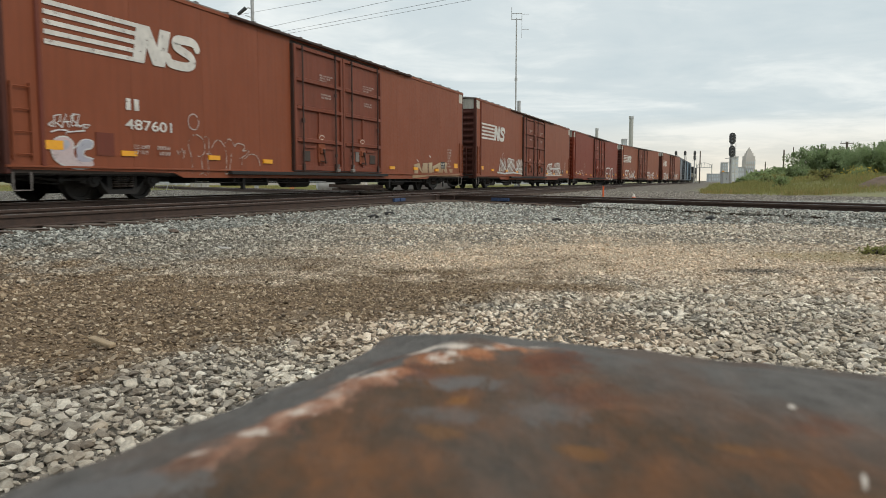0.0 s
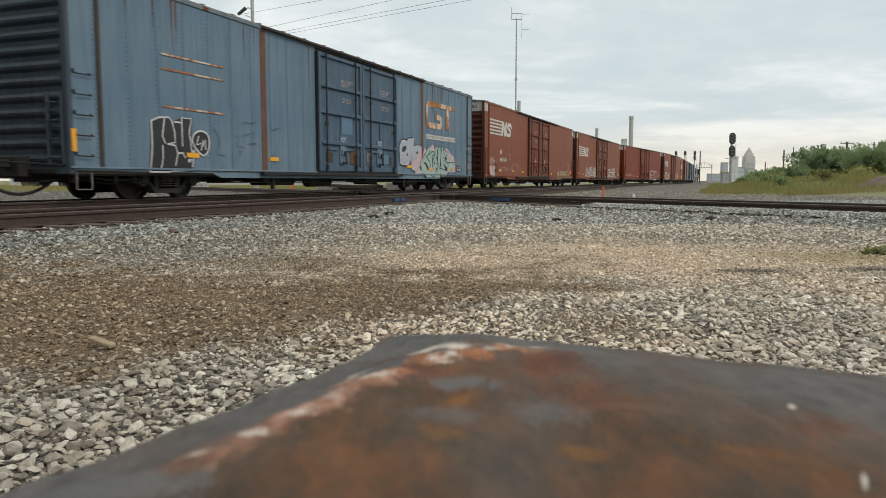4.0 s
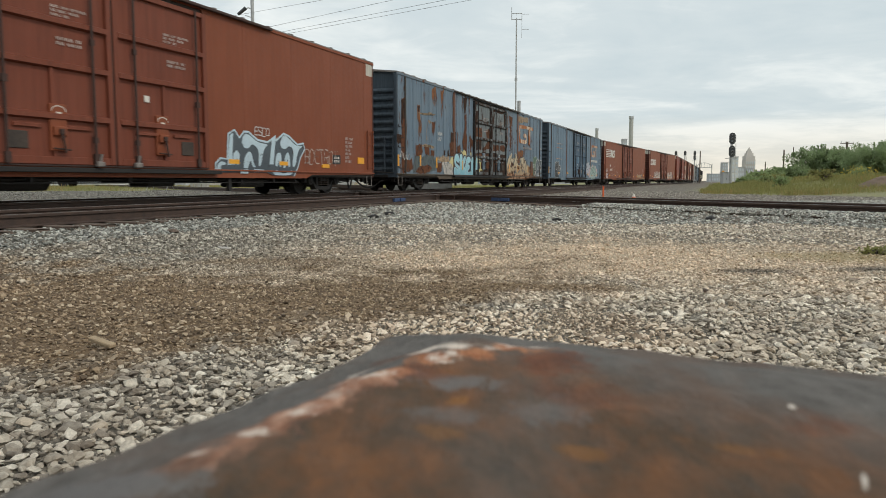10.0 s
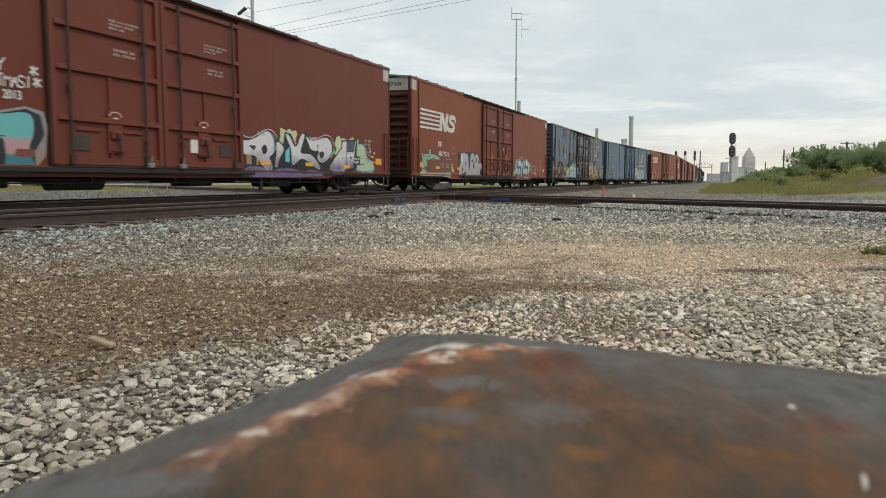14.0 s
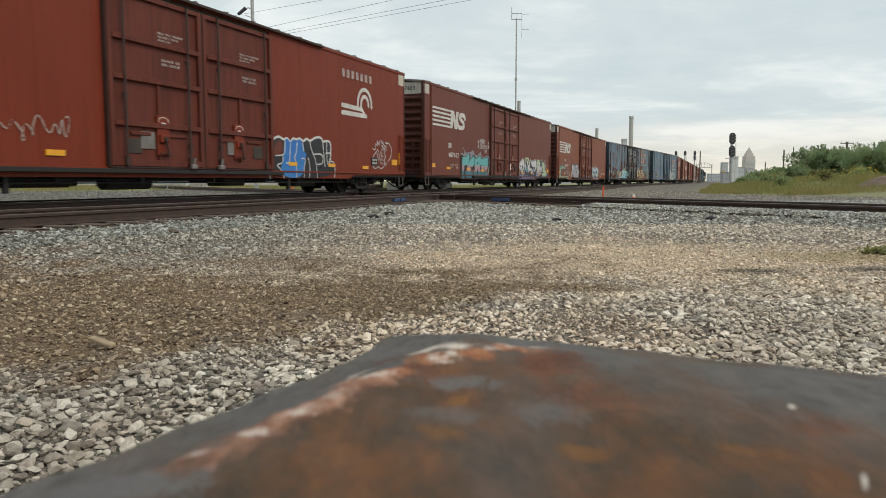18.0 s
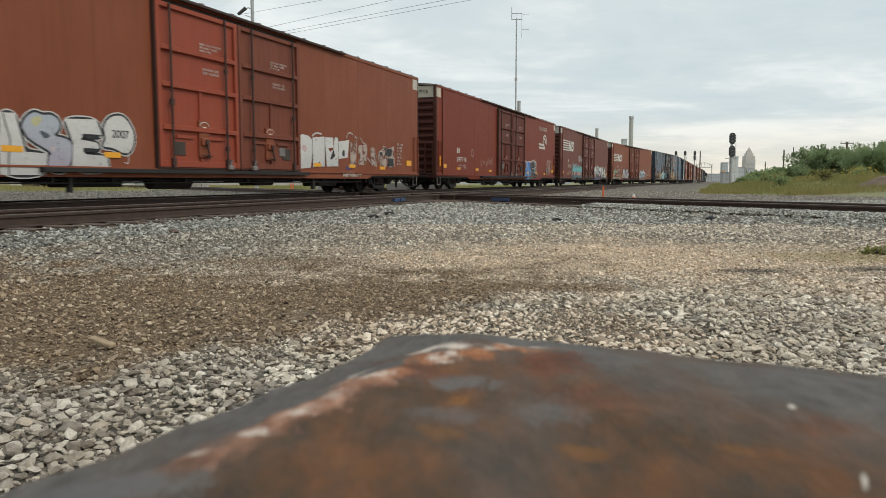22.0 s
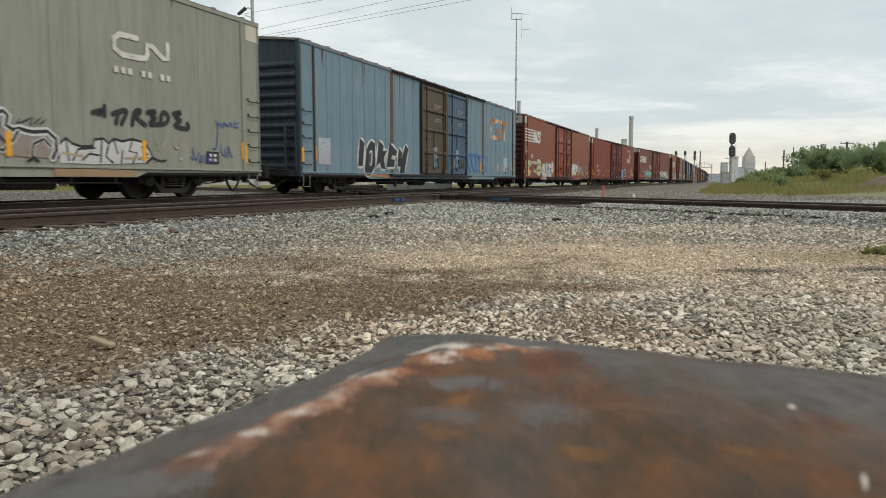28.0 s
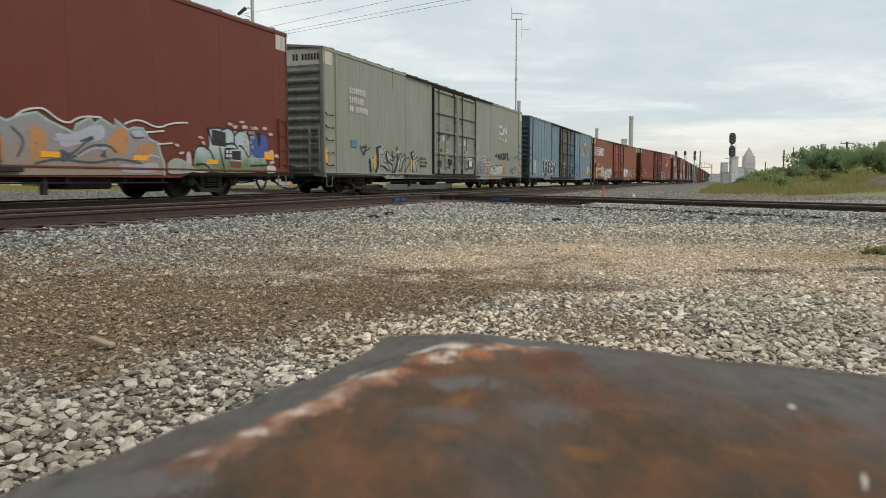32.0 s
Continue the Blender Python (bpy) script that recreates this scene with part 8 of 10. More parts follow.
def grass_field(name, inside, count, box, height, mats, seed, label):
    """Stuff: blades of grass as narrow bent strips over a patch of ground."""
    rng = np.random.default_rng(seed)
    x, y = rng.uniform(box[0], box[1], count), rng.uniform(box[2], box[3], count)
    keep = np.array([inside(a, b) for a, b in zip(x, y)])
    x, y = x[keep], y[keep]
    z = heights(x, y)
    tall = np.array([0.55 + 0.9 * max(0, noise.noise((a * 0.3, b * 0.3, 7.0)) + 0.35) for a, b in zip(x, y)])
    h = height * tall * rng.uniform(0.5, 1.3, len(x))
    ang = rng.uniform(0, math.pi, len(x))
    w = 0.006 + 0.006 * rng.uniform(size=len(x))
    lean = rng.normal(0, 0.42, (len(x), 2)) * h[:, None]
    c = np.column_stack([x + lean[:, 0] / 2, y + lean[:, 1] / 2, z + h / 2 - 0.01])
    a = np.column_stack([np.cos(ang) * w, np.sin(ang) * w, np.zeros(len(x))])
    b = np.column_stack([lean[:, 0] / 2, lean[:, 1] / 2, h / 2])
    ob = part(name, quads_mesh(name, c, a, b), mats)
    return tagged(ob, label, "grass", kind="stuff")


def bank_side(x, y):
    side = (Vector((x, y, 0)) - CROSS_FOOT).dot(Vector((math.cos(CROSS_ANGLE), -math.sin(CROSS_ANGLE), 0)))
    s, d = s_d((x, y))
    return side, s, d


def on_bank(x, y):
    side, s, d = bank_side(x, y)
    return side > 21.0 + 2.5 * noise.noise((x * 0.15, y * 0.15, 1.0)) + 3.5 * noise.noise((x * 2.3, y * 2.3, 4.0)) and d < 1.0 + 1.5 * noise.noise((x * 0.2, y * 0.2, 2.0)) and abs(x) < 0.66 * y + 14


grass_field("bank_grass", on_bank, 230000, (8, 62, 36, 105), 0.32, M["grass"], 5, "tall green and straw grass on the bank")
grass_field("bank_grass", lambda x, y: on_bank(x, y) and noise.noise((x * 0.25, y * 0.25, 9.0)) > -0.1, 150000, (8, 62, 36, 105), 0.24, M["grass_dry"], 6, "dry straw-coloured grass on the bank")


def tufts():
    """Ragged weeds that break the foot of the bank."""
    rnd = random.Random(77)
    for k in range(11):
        px = rnd.uniform(1340, 1560)
        dep = rnd.uniform(44, 62)
        x, y = at(px, dep)
        if on_bank(x, y):
            bush("weed_clump", x, y, rnd.uniform(0.9, 2.2), rnd.uniform(0.45, 1.0), 520, 300 + k, M["leaf_far"] if k % 3 == 0 else M["grass"], 0.05, "ragged clump of weeds on the bank", "weeds", "weed clumps")


tufts()


def flowers():
    rng = np.random.default_rng(8)
    n = 170
    px, dep = rng.normal(1518, 13, n), rng.uniform(49, 55, n)
    x, y = (px - 784) / 1290 * dep, dep
    z = np.array([ground_height(a, b) for a, b in zip(x, y)]) + rng.uniform(0.35, 0.95, n)
    c = np.column_stack([x, y, z])
    a = rng.normal(size=(n, 3)) * 0.028
    b = rng.normal(size=(n, 3)) * 0.028
    tagged(part("wildflowers", quads_mesh("wildflowers", c, a, b), M["flower"]), "small yellow wildflowers among the grass", "flowers", kind="stuff")
    stalks = np.column_stack([x, y, (z + np.array([ground_height(p, q) for p, q in zip(x, y)])) / 2])
    tagged(part("flower_stalks", quads_mesh("flower_stalks", stalks, np.tile((0.006, 0, 0), (n, 1)), np.column_stack([0 * x, 0 * x, z - stalks[:, 2]])), M["grass"]), "thin green stalks of yellow wildflowers", "flowers", kind="stuff")


flowers()


def across_turf(x, y):
    s, d = s_d((x, y))
    return d > 22 and y > 51 + 3.0 * noise.noise((x * 0.12, y * 0.12, 4.0)) and abs(x) < 0.66 * y + 3


grass_field("turf", across_turf, 70000, (-62, 10, 48, 100), 0.16, M["grass"], 15, "short green and yellow grass across the tracks")
grass_field("weeds", lambda x, y: across_turf(x, y) and noise.noise((x * 0.2, y * 0.2, 12.0)) > 0.25, 22000, (-62, 10, 49, 80), 0.40, M["grass_dry"], 16, "tall pale weeds across the tracks")

# ---- signals, poles and wires ----
# this black is lifted a little for the haze before the signals
M["signal_black"] = plain("black_signal_paint", (0.045, 0.048, 0.05), 0.5, 0, 4, 0.3)
M["alu"] = plain("dull_aluminium_paint", (0.42, 0.42, 0.41), 0.45, 0.5, 4, 0.2)
M["cabinet"] = plain("pale_grey_cabinet", (0.58, 0.58, 0.56), 0.5, 0, 3, 0.12)
M["concrete"] = plain("stained_concrete", (0.36, 0.34, 0.31), 0.85, 0, 2, 0.3, 0.3)
M["wood_pole"] = plain("weathered_pole_wood", (0.13, 0.105, 0.085), 0.9, 0, 5, 0.35, 0.4)
M["wire"] = plain("dark_wire", (0.03, 0.03, 0.032), 0.6, 0, 5, 0.2)
M["lens"] = plain("dark_signal_lens", (0.06, 0.055, 0.05), 0.15, 0, 5, 0.3)
M["orange"] = plain("orange_plastic", (0.72, 0.13, 0.03), 0.5, 0, 8, 0.15)
M["sign"] = plain("orange_yellow_sign", (0.72, 0.36, 0.04), 0.5, 0, 6, 0.12)


def signal(px, depth, top, heads, label):
    """Thing: a mast with ladder and oval backboards, each with three hooded lenses."""
    x, y = at(px, depth)
    z0 = ground_height(x, y) if depth < 200 else 0.0
    ob = empty("railway_signal", pose(x, y, z0, 0, 0, 8))
    part("mast", Geo().tube((0, 0, 0), (0, 0, top - 0.1), 0.13, n=10), M["alu"], ob)
    part("base", Geo().box(-0.35, 0.35, -0.35, 0.35, -0.1, 0.25, 0.03), M["concrete"], ob)
    g = Geo()
    for xx in (0.28, 0.62):
        g.tube((xx, 0.25, 0.2), (xx, 0.25, top), 0.022, n=5)
    for z in np.arange(0.5, top, 0.33):
        g.tube((0.28, 0.25, z), (0.62, 0.25, z), 0.014, n=5)
    for z in (1.5, 3.0, top - 0.4):
        g.tube((0, 0, z), (0.28, 0.25, z), 0.02, n=5)
    part("ladder", g, M["alu"], ob)
    for z in [h - z0 for h in heads]:
        ring = [(0.36 * math.cos(a), z + (0.26 if math.sin(a) > 0 else -0.26) + 0.36 * math.sin(a)) for a in [k * math.pi / 12 for k in range(24)]]
        hd = part("signal_head", Geo().slab(ring, -0.14, -0.10), M["signal_black"], ob, "black oval backboard with three lenses")
        part("housing", Geo().box(-0.16, 0.16, -0.1, 0.12, z - 0.45, z + 0.45, 0.03), M["signal_black"], hd)
        for dz in (-0.33, 0.0, 0.33):
            part("lens", Geo().tube((0, -0.16, z + dz), (0, -0.14, z + dz), 0.10, n=14), M["lens"], hd)
            hood = Geo()
            for k in range(10):
                a, b = [math.pi * (j / 10) for j in (k, k + 1)]
                hood.add([(0.12 * math.cos(a), -0.14, z + dz + 0.12 * math.sin(a)), (0.12 * math.cos(b), -0.14, z + dz + 0.12 * math.sin(b)), (0.12 * math.cos(b), -0.38, z + dz + 0.10 * math.sin(b)), (0.12 * math.cos(a), -0.38, z + dz + 0.10 * math.sin(a))], [(0, 1, 2, 3)])
            part("hood", hood, M["alu"], hd)
    part("platform", Geo().box(-0.5, 0.65, -0.1, 0.3, heads[-1] - z0 - 0.75, heads[-1] - z0 - 0.70), M["alu"], ob)
    return tagged(ob, label, "railway signal", "railway signals")


signal(1290.5, 78, 5.4, (5.19, 3.83), "tall mast signal with two black oval heads and ladder")
signal(1193, 200, 8.4, (8.2,), "far mast signal with one black oval head")
signal(1209, 200, 8.4, (8.2,), "far mast signal with one black oval head")
signal(1226, 200, 8.4, (8.25, 7.0), "far mast signal with two black oval heads")


def pole(px, depth, top_y, r, label, arms=(), lamp=False, name="utility_pole", mat=None):
    x, y = at(px, depth)
    z0 = ground_height(x, y) if depth < 120 else 0.0
    h = 0.75 + depth * (320 - top_y) / 1290 - z0
    ob = empty(name, pose(x, y, z0))
    part("pole", Geo().tube((0, 0, -0.2), (0, 0, h), r, r * 0.75, 10), mat or M["wood_pole"], ob)
    for dz, w in arms:
        part("crossarm", Geo().box(-w / 2, w / 2, -0.05, 0.06, h - dz - 0.1, h - dz), M["wood_pole"], ob)
        for k in range(4):
            part("insulator", Geo().tube((-w * 0.45 + 0.3 * w * k, 0, h - dz), (-w * 0.45 + 0.3 * w * k, 0, h - dz + 0.22), 0.05, 0.03, 6), M["cabinet"], ob)
    if lamp:
        zl = 0.75 + depth * (320 - 27) / 1290
        part("lamp_arm", Geo().path([(0, 0, zl + 0.05), (-0.25, -0.1, zl + 0.15), (-0.5, -0.15, zl + 0.05)], 0.035), M["alu"], ob)
        part("lamp_head", Geo().tube((-0.42, -0.15, zl + 0.12), (-1.0, -0.2, zl - 0.35), 0.14, 0.10, 8), M["signal_black"], ob, "dark street-lamp head")
        part("lamp_arm", Geo().path([(0, 0, zl - 0.55), (-0.5, -0.1, zl - 0.38)], 0.025), M["alu"], ob)
    return tagged(ob, label, "pole", "poles along the line")


pole(455, 54, -60, 0.15, "grey utility pole with a small lamp on an arm", lamp=True, mat=M["alu"])
pole(1383, 130, 266, 0.16, "bare far utility pole")
pole(1399.5, 150, 261, 0.10, "thin bare pole in the distance")
pole(1351, 160, 287, 0.14, "short far utility pole")
pole(1236, 190, 268, 0.17, "far utility pole beside the line")
pole(1493, 95, 252, 0.17, "wooden utility pole with a crossarm above the bushes", arms=((0.15, 1.7),))


def wire(a, b, sag, label):
    a, b = Vector(a), Vector(b)
    pts = [a.lerp(b, k / 16) - Vector((0, 0, 4 * sag * (k / 16) * (1 - k / 16))) for k in range(17)]
    ob = part("overhead_wire", Geo().path([p[:] for p in pts], 0.011, 5), M["wire"])
    return tagged(ob, label, "wire", "overhead wires")


def wire_through(p, q, height, sag=0.0):
    """A level wire between two bearings."""
    ends = []
    for px, py in (p, q):
        dep = 1290 * height / (320 - py)
        ends.append(Vector((*at(px, dep), height + 0.75)))
    a, b = ends
    way = (b - a).normalized()
    wire(a - way * 14, b + way * 40, sag, "thin dark overhead wire above the train")


for p, q, hgt in (((455, 31), (635, 0), 12.1), ((500, 52), (745, 0), 12.0), ((520, 61), (841, 0), 11.6), ((525, 65), (889, 0), 11.4)):
    wire_through(p, q, hgt)
x, y = at(455, 54)
wire((x, y, 14.6), (at(300, 47)[0], 47, 12.9 + 2.2), 0.1, "thin dark overhead wire from the lamp pole")


def antenna():
    x, y = at(911, 70)
    ob = empty("antenna_mast", pose(x, y, 0))
    h = 0.75 + 70 * (320 - 33) / 1290
    part("mast", Geo().tube((0, 0, 0), (0, 0, h - 0.4), 0.075, 0.06, 8), M["alu"], ob)
    part("lower_tube", Geo().tube((0.32, 0.2, 0), (0.32, 0.2, 0.75 + 70 * 139 / 1290), 0.17, n=10), M["alu"], ob, "short thick grey tube")
    for dx, a, b in ((-0.45, 0.9, -0.6), (0.0, 0.15, -0.1), (0.5, 0.1, -0.7)):
        part("element", Geo().tube((dx, 0, h + b), (dx, 0, h + a - 0.3), 0.03, n=6), M["alu"], ob)
    for z in (h, h - 0.55):
        part("crossbar", Geo().tube((-0.45, 0, z), (0.5, 0, z), 0.03, n=6), M["alu"], ob)
    for z in (h - 0.05, h - 1.45):
        part("element", Geo().tube((0.5, 0, z), (1.15, 0, z), 0.018, n=5), M["alu"], ob)
    part("bracket", Geo().tube((0.5, 0, h), (0.5, 0, h - 2.2), 0.018, n=5), M["alu"], ob)
    for z in (h * 0.42, h * 0.62):
        part("collar", Geo().tube((0, 0, z), (0, 0, z + 0.25), 0.13, n=8), M["alu"], ob)
    tagged(ob, "tall thin radio antenna mast behind the train", "antenna")


antenna()

# ---- distance: chimneys, tower, town ----
M["stack"] = plain("pale_chimney_concrete", (0.42, 0.42, 0.40), 0.9, 0, 0.2, 0.12)
# distance haze is mixed into these wall, window and roof colours
M["far_stone"] = plain("hazy_pale_stone", (0.529, 0.494, 0.471), 0.9, 0, 0.15, 0.1)
M["far_grey"] = plain("hazy_grey_wall", (0.450, 0.463, 0.475), 0.9, 0, 0.15, 0.15)
M["far_glass"] = plain("hazy_far_window", (0.528, 0.572, 0.616), 0.5, 0, 0.2, 0.15)
M["hazy_roof"] = plain("hazy_roof", (0.396, 0.396, 0.414), 0.8, 0, 0.2, 0.15)


def chimney(px, depth, top_y, w, label):
    x, y = at(px, depth)
    h = 0.75 + depth * (320 - top_y) / 1290
    r = w / 2 / 1290 * depth
    ob = empty("chimney", pose(x, y, 0))
    part("shaft", Geo().tube((0, 0, 0), (0, 0, h - 1.2 * r), r * 1.15, r * 0.95, 20), M["stack"], ob)
    part("rim", Geo().tube((0, 0, h - 1.2 * r), (0, 0, h), r * 1.12, r * 1.12, 20), M["far_grey"], ob)
    tagged(ob, label, "chimney", "chimneys in the distance")


chimney(1113.5, 640, 208, 7.5, "tall pale concrete chimney in the distance")
chimney(1053.5, 560, 229, 5.5, "shorter pale chimney in the distance")


def building(name, px0, px1, top_y, depth, label, mat, floors=4, bays=5, roof=True, deep=4.0):
    """Thing: a far block with a roof edge and rows of windows set into its wall."""
    xa, xb = at(px0, depth)[0], at(px1, depth)[0]
    h = 0.75 + depth * (320 - top_y) / 1290
    ob = empty(name, pose((xa + xb) / 2, depth, 0))
    w = xb - xa
    wall = part("wall", Geo().box(-w / 2, w / 2, 0, deep, 0, h), mat, ob)
    part("roof", Geo().box(-w / 2 - 0.02 * w, w / 2 + 0.02 * w, -0.3, deep, h, h + 0.03 * h), M["hazy_roof"], ob)
    for j in range(floors):
        for i in range(bays):
            cx, cz = -w / 2 + w * (i + 0.5) / bays, h * (j + 0.55) / floors
            part("window", Geo().box(cx - 0.28 * w / bays, cx + 0.28 * w / bays, -0.12, 0.1, cz - 0.26 * h / floors, cz + 0.26 * h / floors), M["far_glass"], ob)
    return tagged(ob, label, "building", "buildings in the distance")


def tower():
    """A stepped stone tower with a domed lantern."""
    depth = 900
    x, _ = at(1321.5, depth)
    u = depth / 1290
    ob = empty("tower_building", pose(x, depth, 0))

    def z(py):
        return 0.75 + (320 - py) * u
    for k, (hw, a, b) in enumerate(((8.4, 320, 284), (8.0, 284, 277), (5.6, 277, 272), (3.9, 272, 268), (2.4, 268, 265.5))):
        part("tier", Geo().box(-hw * u, hw * u, -hw * u, hw * u, 0 if k == 0 else z(a), z(b)), M["far_stone"], ob)
    part("spire", Geo().tube((0, 0, z(265.5)), (0, 0, z(261.5)), 2.2 * u, 0.3 * u, 10), M["far_stone"], ob)
    for i in range(5):
        for j in range(4):
            cx, cz = (-6.8 + 3.4 * i) * u, z(313 - 8 * j)
            part("window", Geo().box(cx - 0.8 * u, cx + 0.8 * u, -9.25 * u, -8.9 * u, cz - 2.4 * u, cz + 2.4 * u), M["far_glass"], ob)
    tagged(ob, "pale stepped stone tower of the town", "building", "buildings in the distance")


tower()
building("far_building", 1292, 1303.5, 279, 420, "pale slab tower in the distance", M["cabinet"], 6, 2)
building("far_building", 1276, 1286, 289, 500, "grey distant office block", M["far_grey"], 5, 3)
building("far_building", 1303, 1315, 297, 600, "grey distant low block", M["far_grey"], 3, 4)
building("far_building", 1252, 1272, 308, 520, "low grey distant warehouse", M["far_grey"], 2, 7)
building("far_building", 1318, 1329, 299, 460, "dark distant block before the tower", M["hazy_roof"], 3, 3)
building("far_building", 1099, 1107, 249, 560, "square grey plant tower in the distance", M["far_grey"], 3, 2)
building("far_building", 1340, 1420, 303, 480, "long low distant building behind the bushes", M["far_grey"], 2, 12)


def gantry():
    x, y = at(1240, 240)
    ob = empty("signal_gantry", pose(x, y, 0))
    for dx in (-1.8, 3.2):
        part("leg", Geo().tube((dx, 0, 0), (dx, 0, 6.2), 0.12, n=6), M["alu"], ob)
    g = Geo()
    for k in range(9):
        a, b = math.pi * k / 8, math.pi * (k + 1) / 8
        if k < 8:
            g.tube((0.7 - 2.5 * math.cos(a), 0, 5.0 + 1.6 * math.sin(a)), (0.7 - 2.5 * math.cos(b), 0, 5.0 + 1.6 * math.sin(b)), 0.09, n=5)
        g.tube((0.7 - 2.5 * math.cos(a), 0, 5.0), (0.7 - 2.5 * math.cos(a), 0, 5.0 + 1.6 * math.sin(a)), 0.05, n=5)
    g.tube((-1.8, 0, 5.0), (3.2, 0, 5.0), 0.09, n=6)
    part("arch", g, M["alu"], ob)
    tagged(ob, "grey arched steel gantry over the far tracks", "gantry")


gantry()


def warning_sign():
    x, y = at(1277, 120)
    ob = empty("warning_sign", pose(x, y, 0))
    part("post", Geo().tube((0, 0, 0), (0, 0, 1.9), 0.04, n=6), M["alu"], ob)
    part("panel", Geo().slab([(0, 1.6), (0.42, 2.02), (0, 2.44), (-0.42, 2.02)], -0.06, -0.03), M["sign"], ob, "orange-yellow diamond panel")
    tagged(ob, "orange diamond warning sign on a post", "road sign")


warning_sign()


def cabinet(px, depth, w, h, label, mat):
    x, y = at(px, depth)
    z0 = ground_height(x, y)
    ob = empty("relay_cabinet", pose(x, y, z0))
    part("body", Geo().box(-w / 2, w / 2, -0.4, 0.4, 0.12, h, 0.02), mat, ob)
    part("roof", Geo().box(-w / 2 - 0.06, w / 2 + 0.06, -0.46, 0.46, h, h + 0.07, 0.02), M["alu"], ob)
    part("plinth", Geo().box(-w / 2 - 0.05, w / 2 + 0.05, -0.45, 0.45, -0.1, 0.12), M["concrete"], ob)
    for dx in (-w / 4, w / 4):
        d = part("door", Geo().box(dx - w / 4 + 0.03, dx + w / 4 - 0.03, -0.43, -0.4, 0.2, h - 0.08, 0.008), mat, ob)
        part("handle", Geo().box(dx + 0.1, dx + 0.14, -0.47, -0.43, h * 0.5, h * 0.5 + 0.14), M["signal_black"], d)
    tagged(ob, label, "cabinet")


cabinet(1283, 80, 1.0, 1.5, "grey trackside relay cabinet by the signal mast", M["far_grey"])


# ---- across the tracks ----
def tank():
    x, y = at(591, 44)
    ob = empty("storage_tank", pose(x, y, ground_height(x, y), 0, 0, 8))
    prof = [(0.0, -1.05), (0.30, -1.02), (0.50, -0.90), (0.56, -0.72), (0.56, 0.72), (0.50, 0.90), (0.30, 1.02), (0.0, 1.05)]
    smooth(part("shell", Geo().lathe(prof, (0, 0, 0.62), "x", 24), M["cabinet"], ob, "white steel shell"))
    for dx in (-0.6, 0.6):
        part("saddle", Geo().box(dx - 0.08, dx + 0.08, -0.45, 0.45, 0, 0.3, 0.02), M["concrete"], ob)
    part("dome", Geo().tube((0, 0, 1.15), (0, 0, 1.32), 0.16, n=12), M["cabinet"], ob)
    part("valve", Geo().tube((0.25, 0, 1.15), (0.25, 0, 1.28), 0.04, n=8), M["bluepaint"], ob)
    tagged(ob, "white horizontal gas tank across the tracks", "tank")


tank()


def timber_pile():
    x, y = at(648, 40)
    z0 = ground_height(x, y)
    rnd = random.Random(4)
    for k in range(14):
        ob = part("old_sleeper", Geo().box(-1.2, 1.2, -0.11, 0.11, -0.09, 0.09, 0.015), M["tie"] if k % 3 else M["rail"])
        ob.matrix_basis = pose(x + rnd.uniform(-0.9, 0.9), y + rnd.uniform(-0.7, 0.7), z0 + 0.09 + 0.17 * (k // 5) , rnd.uniform(-3, 3), rnd.uniform(-6, 6), rnd.uniform(-28, 28))
        tagged(ob, "old weathered sleeper in a loose pile", "timber", "pile of old sleepers")


timber_pile()


def low_wall(px0, px1, depth, h, label):
    xa, xb = at(px0, depth)[0], at(px1, depth)[0]
    ob = empty("concrete_barrier", pose((xa + xb) / 2, depth, ground_height((xa + xb) / 2, depth)))
    w = (xb - xa) / 3
    for k in range(3):
        part("block", Geo().box((k - 1.5) * w + 0.01, (k - 0.5) * w - 0.01, -0.3, 0.3, -0.05, h, 0.03), M["concrete"], ob)
    tagged(ob, label, "barrier")


low_wall(684, 800, 47, 0.62, "low stained concrete wall across the tracks")
low_wall(340, 370, 60, 0.55, "short concrete barrier on the grass")
building("shed", 20, 190, 305, 96, "long pale shed across the grass", M["cabinet"], 1, 6, deep=10)
building("shed", 195, 330, 309, 105, "low grey shed across the grass", M["far_grey"], 1, 7, deep=8)
building("shed", 350, 640, 308, 130, "long low workshop across the grass", M["far_stone"], 1, 12, deep=12)
building("shed", 700, 830, 306, 150, "low pale building behind the crossing", M["cabinet"], 1, 6, deep=12)
building("shed", 850, 1010, 308, 170, "low grey building behind the crossing", M["far_grey"], 1, 7, deep=12)


def trailer(px, depth, length, label, mat):
    x, y = at(px, depth)
    ob = empty("trailer", pose(x, y, 0))
    part("box", Geo().box(-length / 2, length / 2, -1.2, 1.2, 0.9, 2.9, 0.03), mat, ob)
    for dx in (-length / 2 + 0.6, -length / 2 + 1.6, length / 2 - 1.2):
        for yy in (-1.2, 0.95):
            part("wheel", Geo().tube((dx, yy, 0.5), (dx, yy + 0.25, 0.5), 0.5, n=16), M["under"], ob)
    part("chassis", Geo().box(-length / 2, length / 2, -0.5, 0.5, 0.6, 0.9), M["under"], ob)
    tagged(ob, label, "trailer")


trailer(95, 84, 6.0, "white parked trailer beyond the grass", M["cabinet"])
trailer(1078, 120, 5.0, "white parked trailer behind the train", M["cabinet"])
trailer(880, 110, 5.0, "pale parked trailer behind the crossing", M["far_stone"])


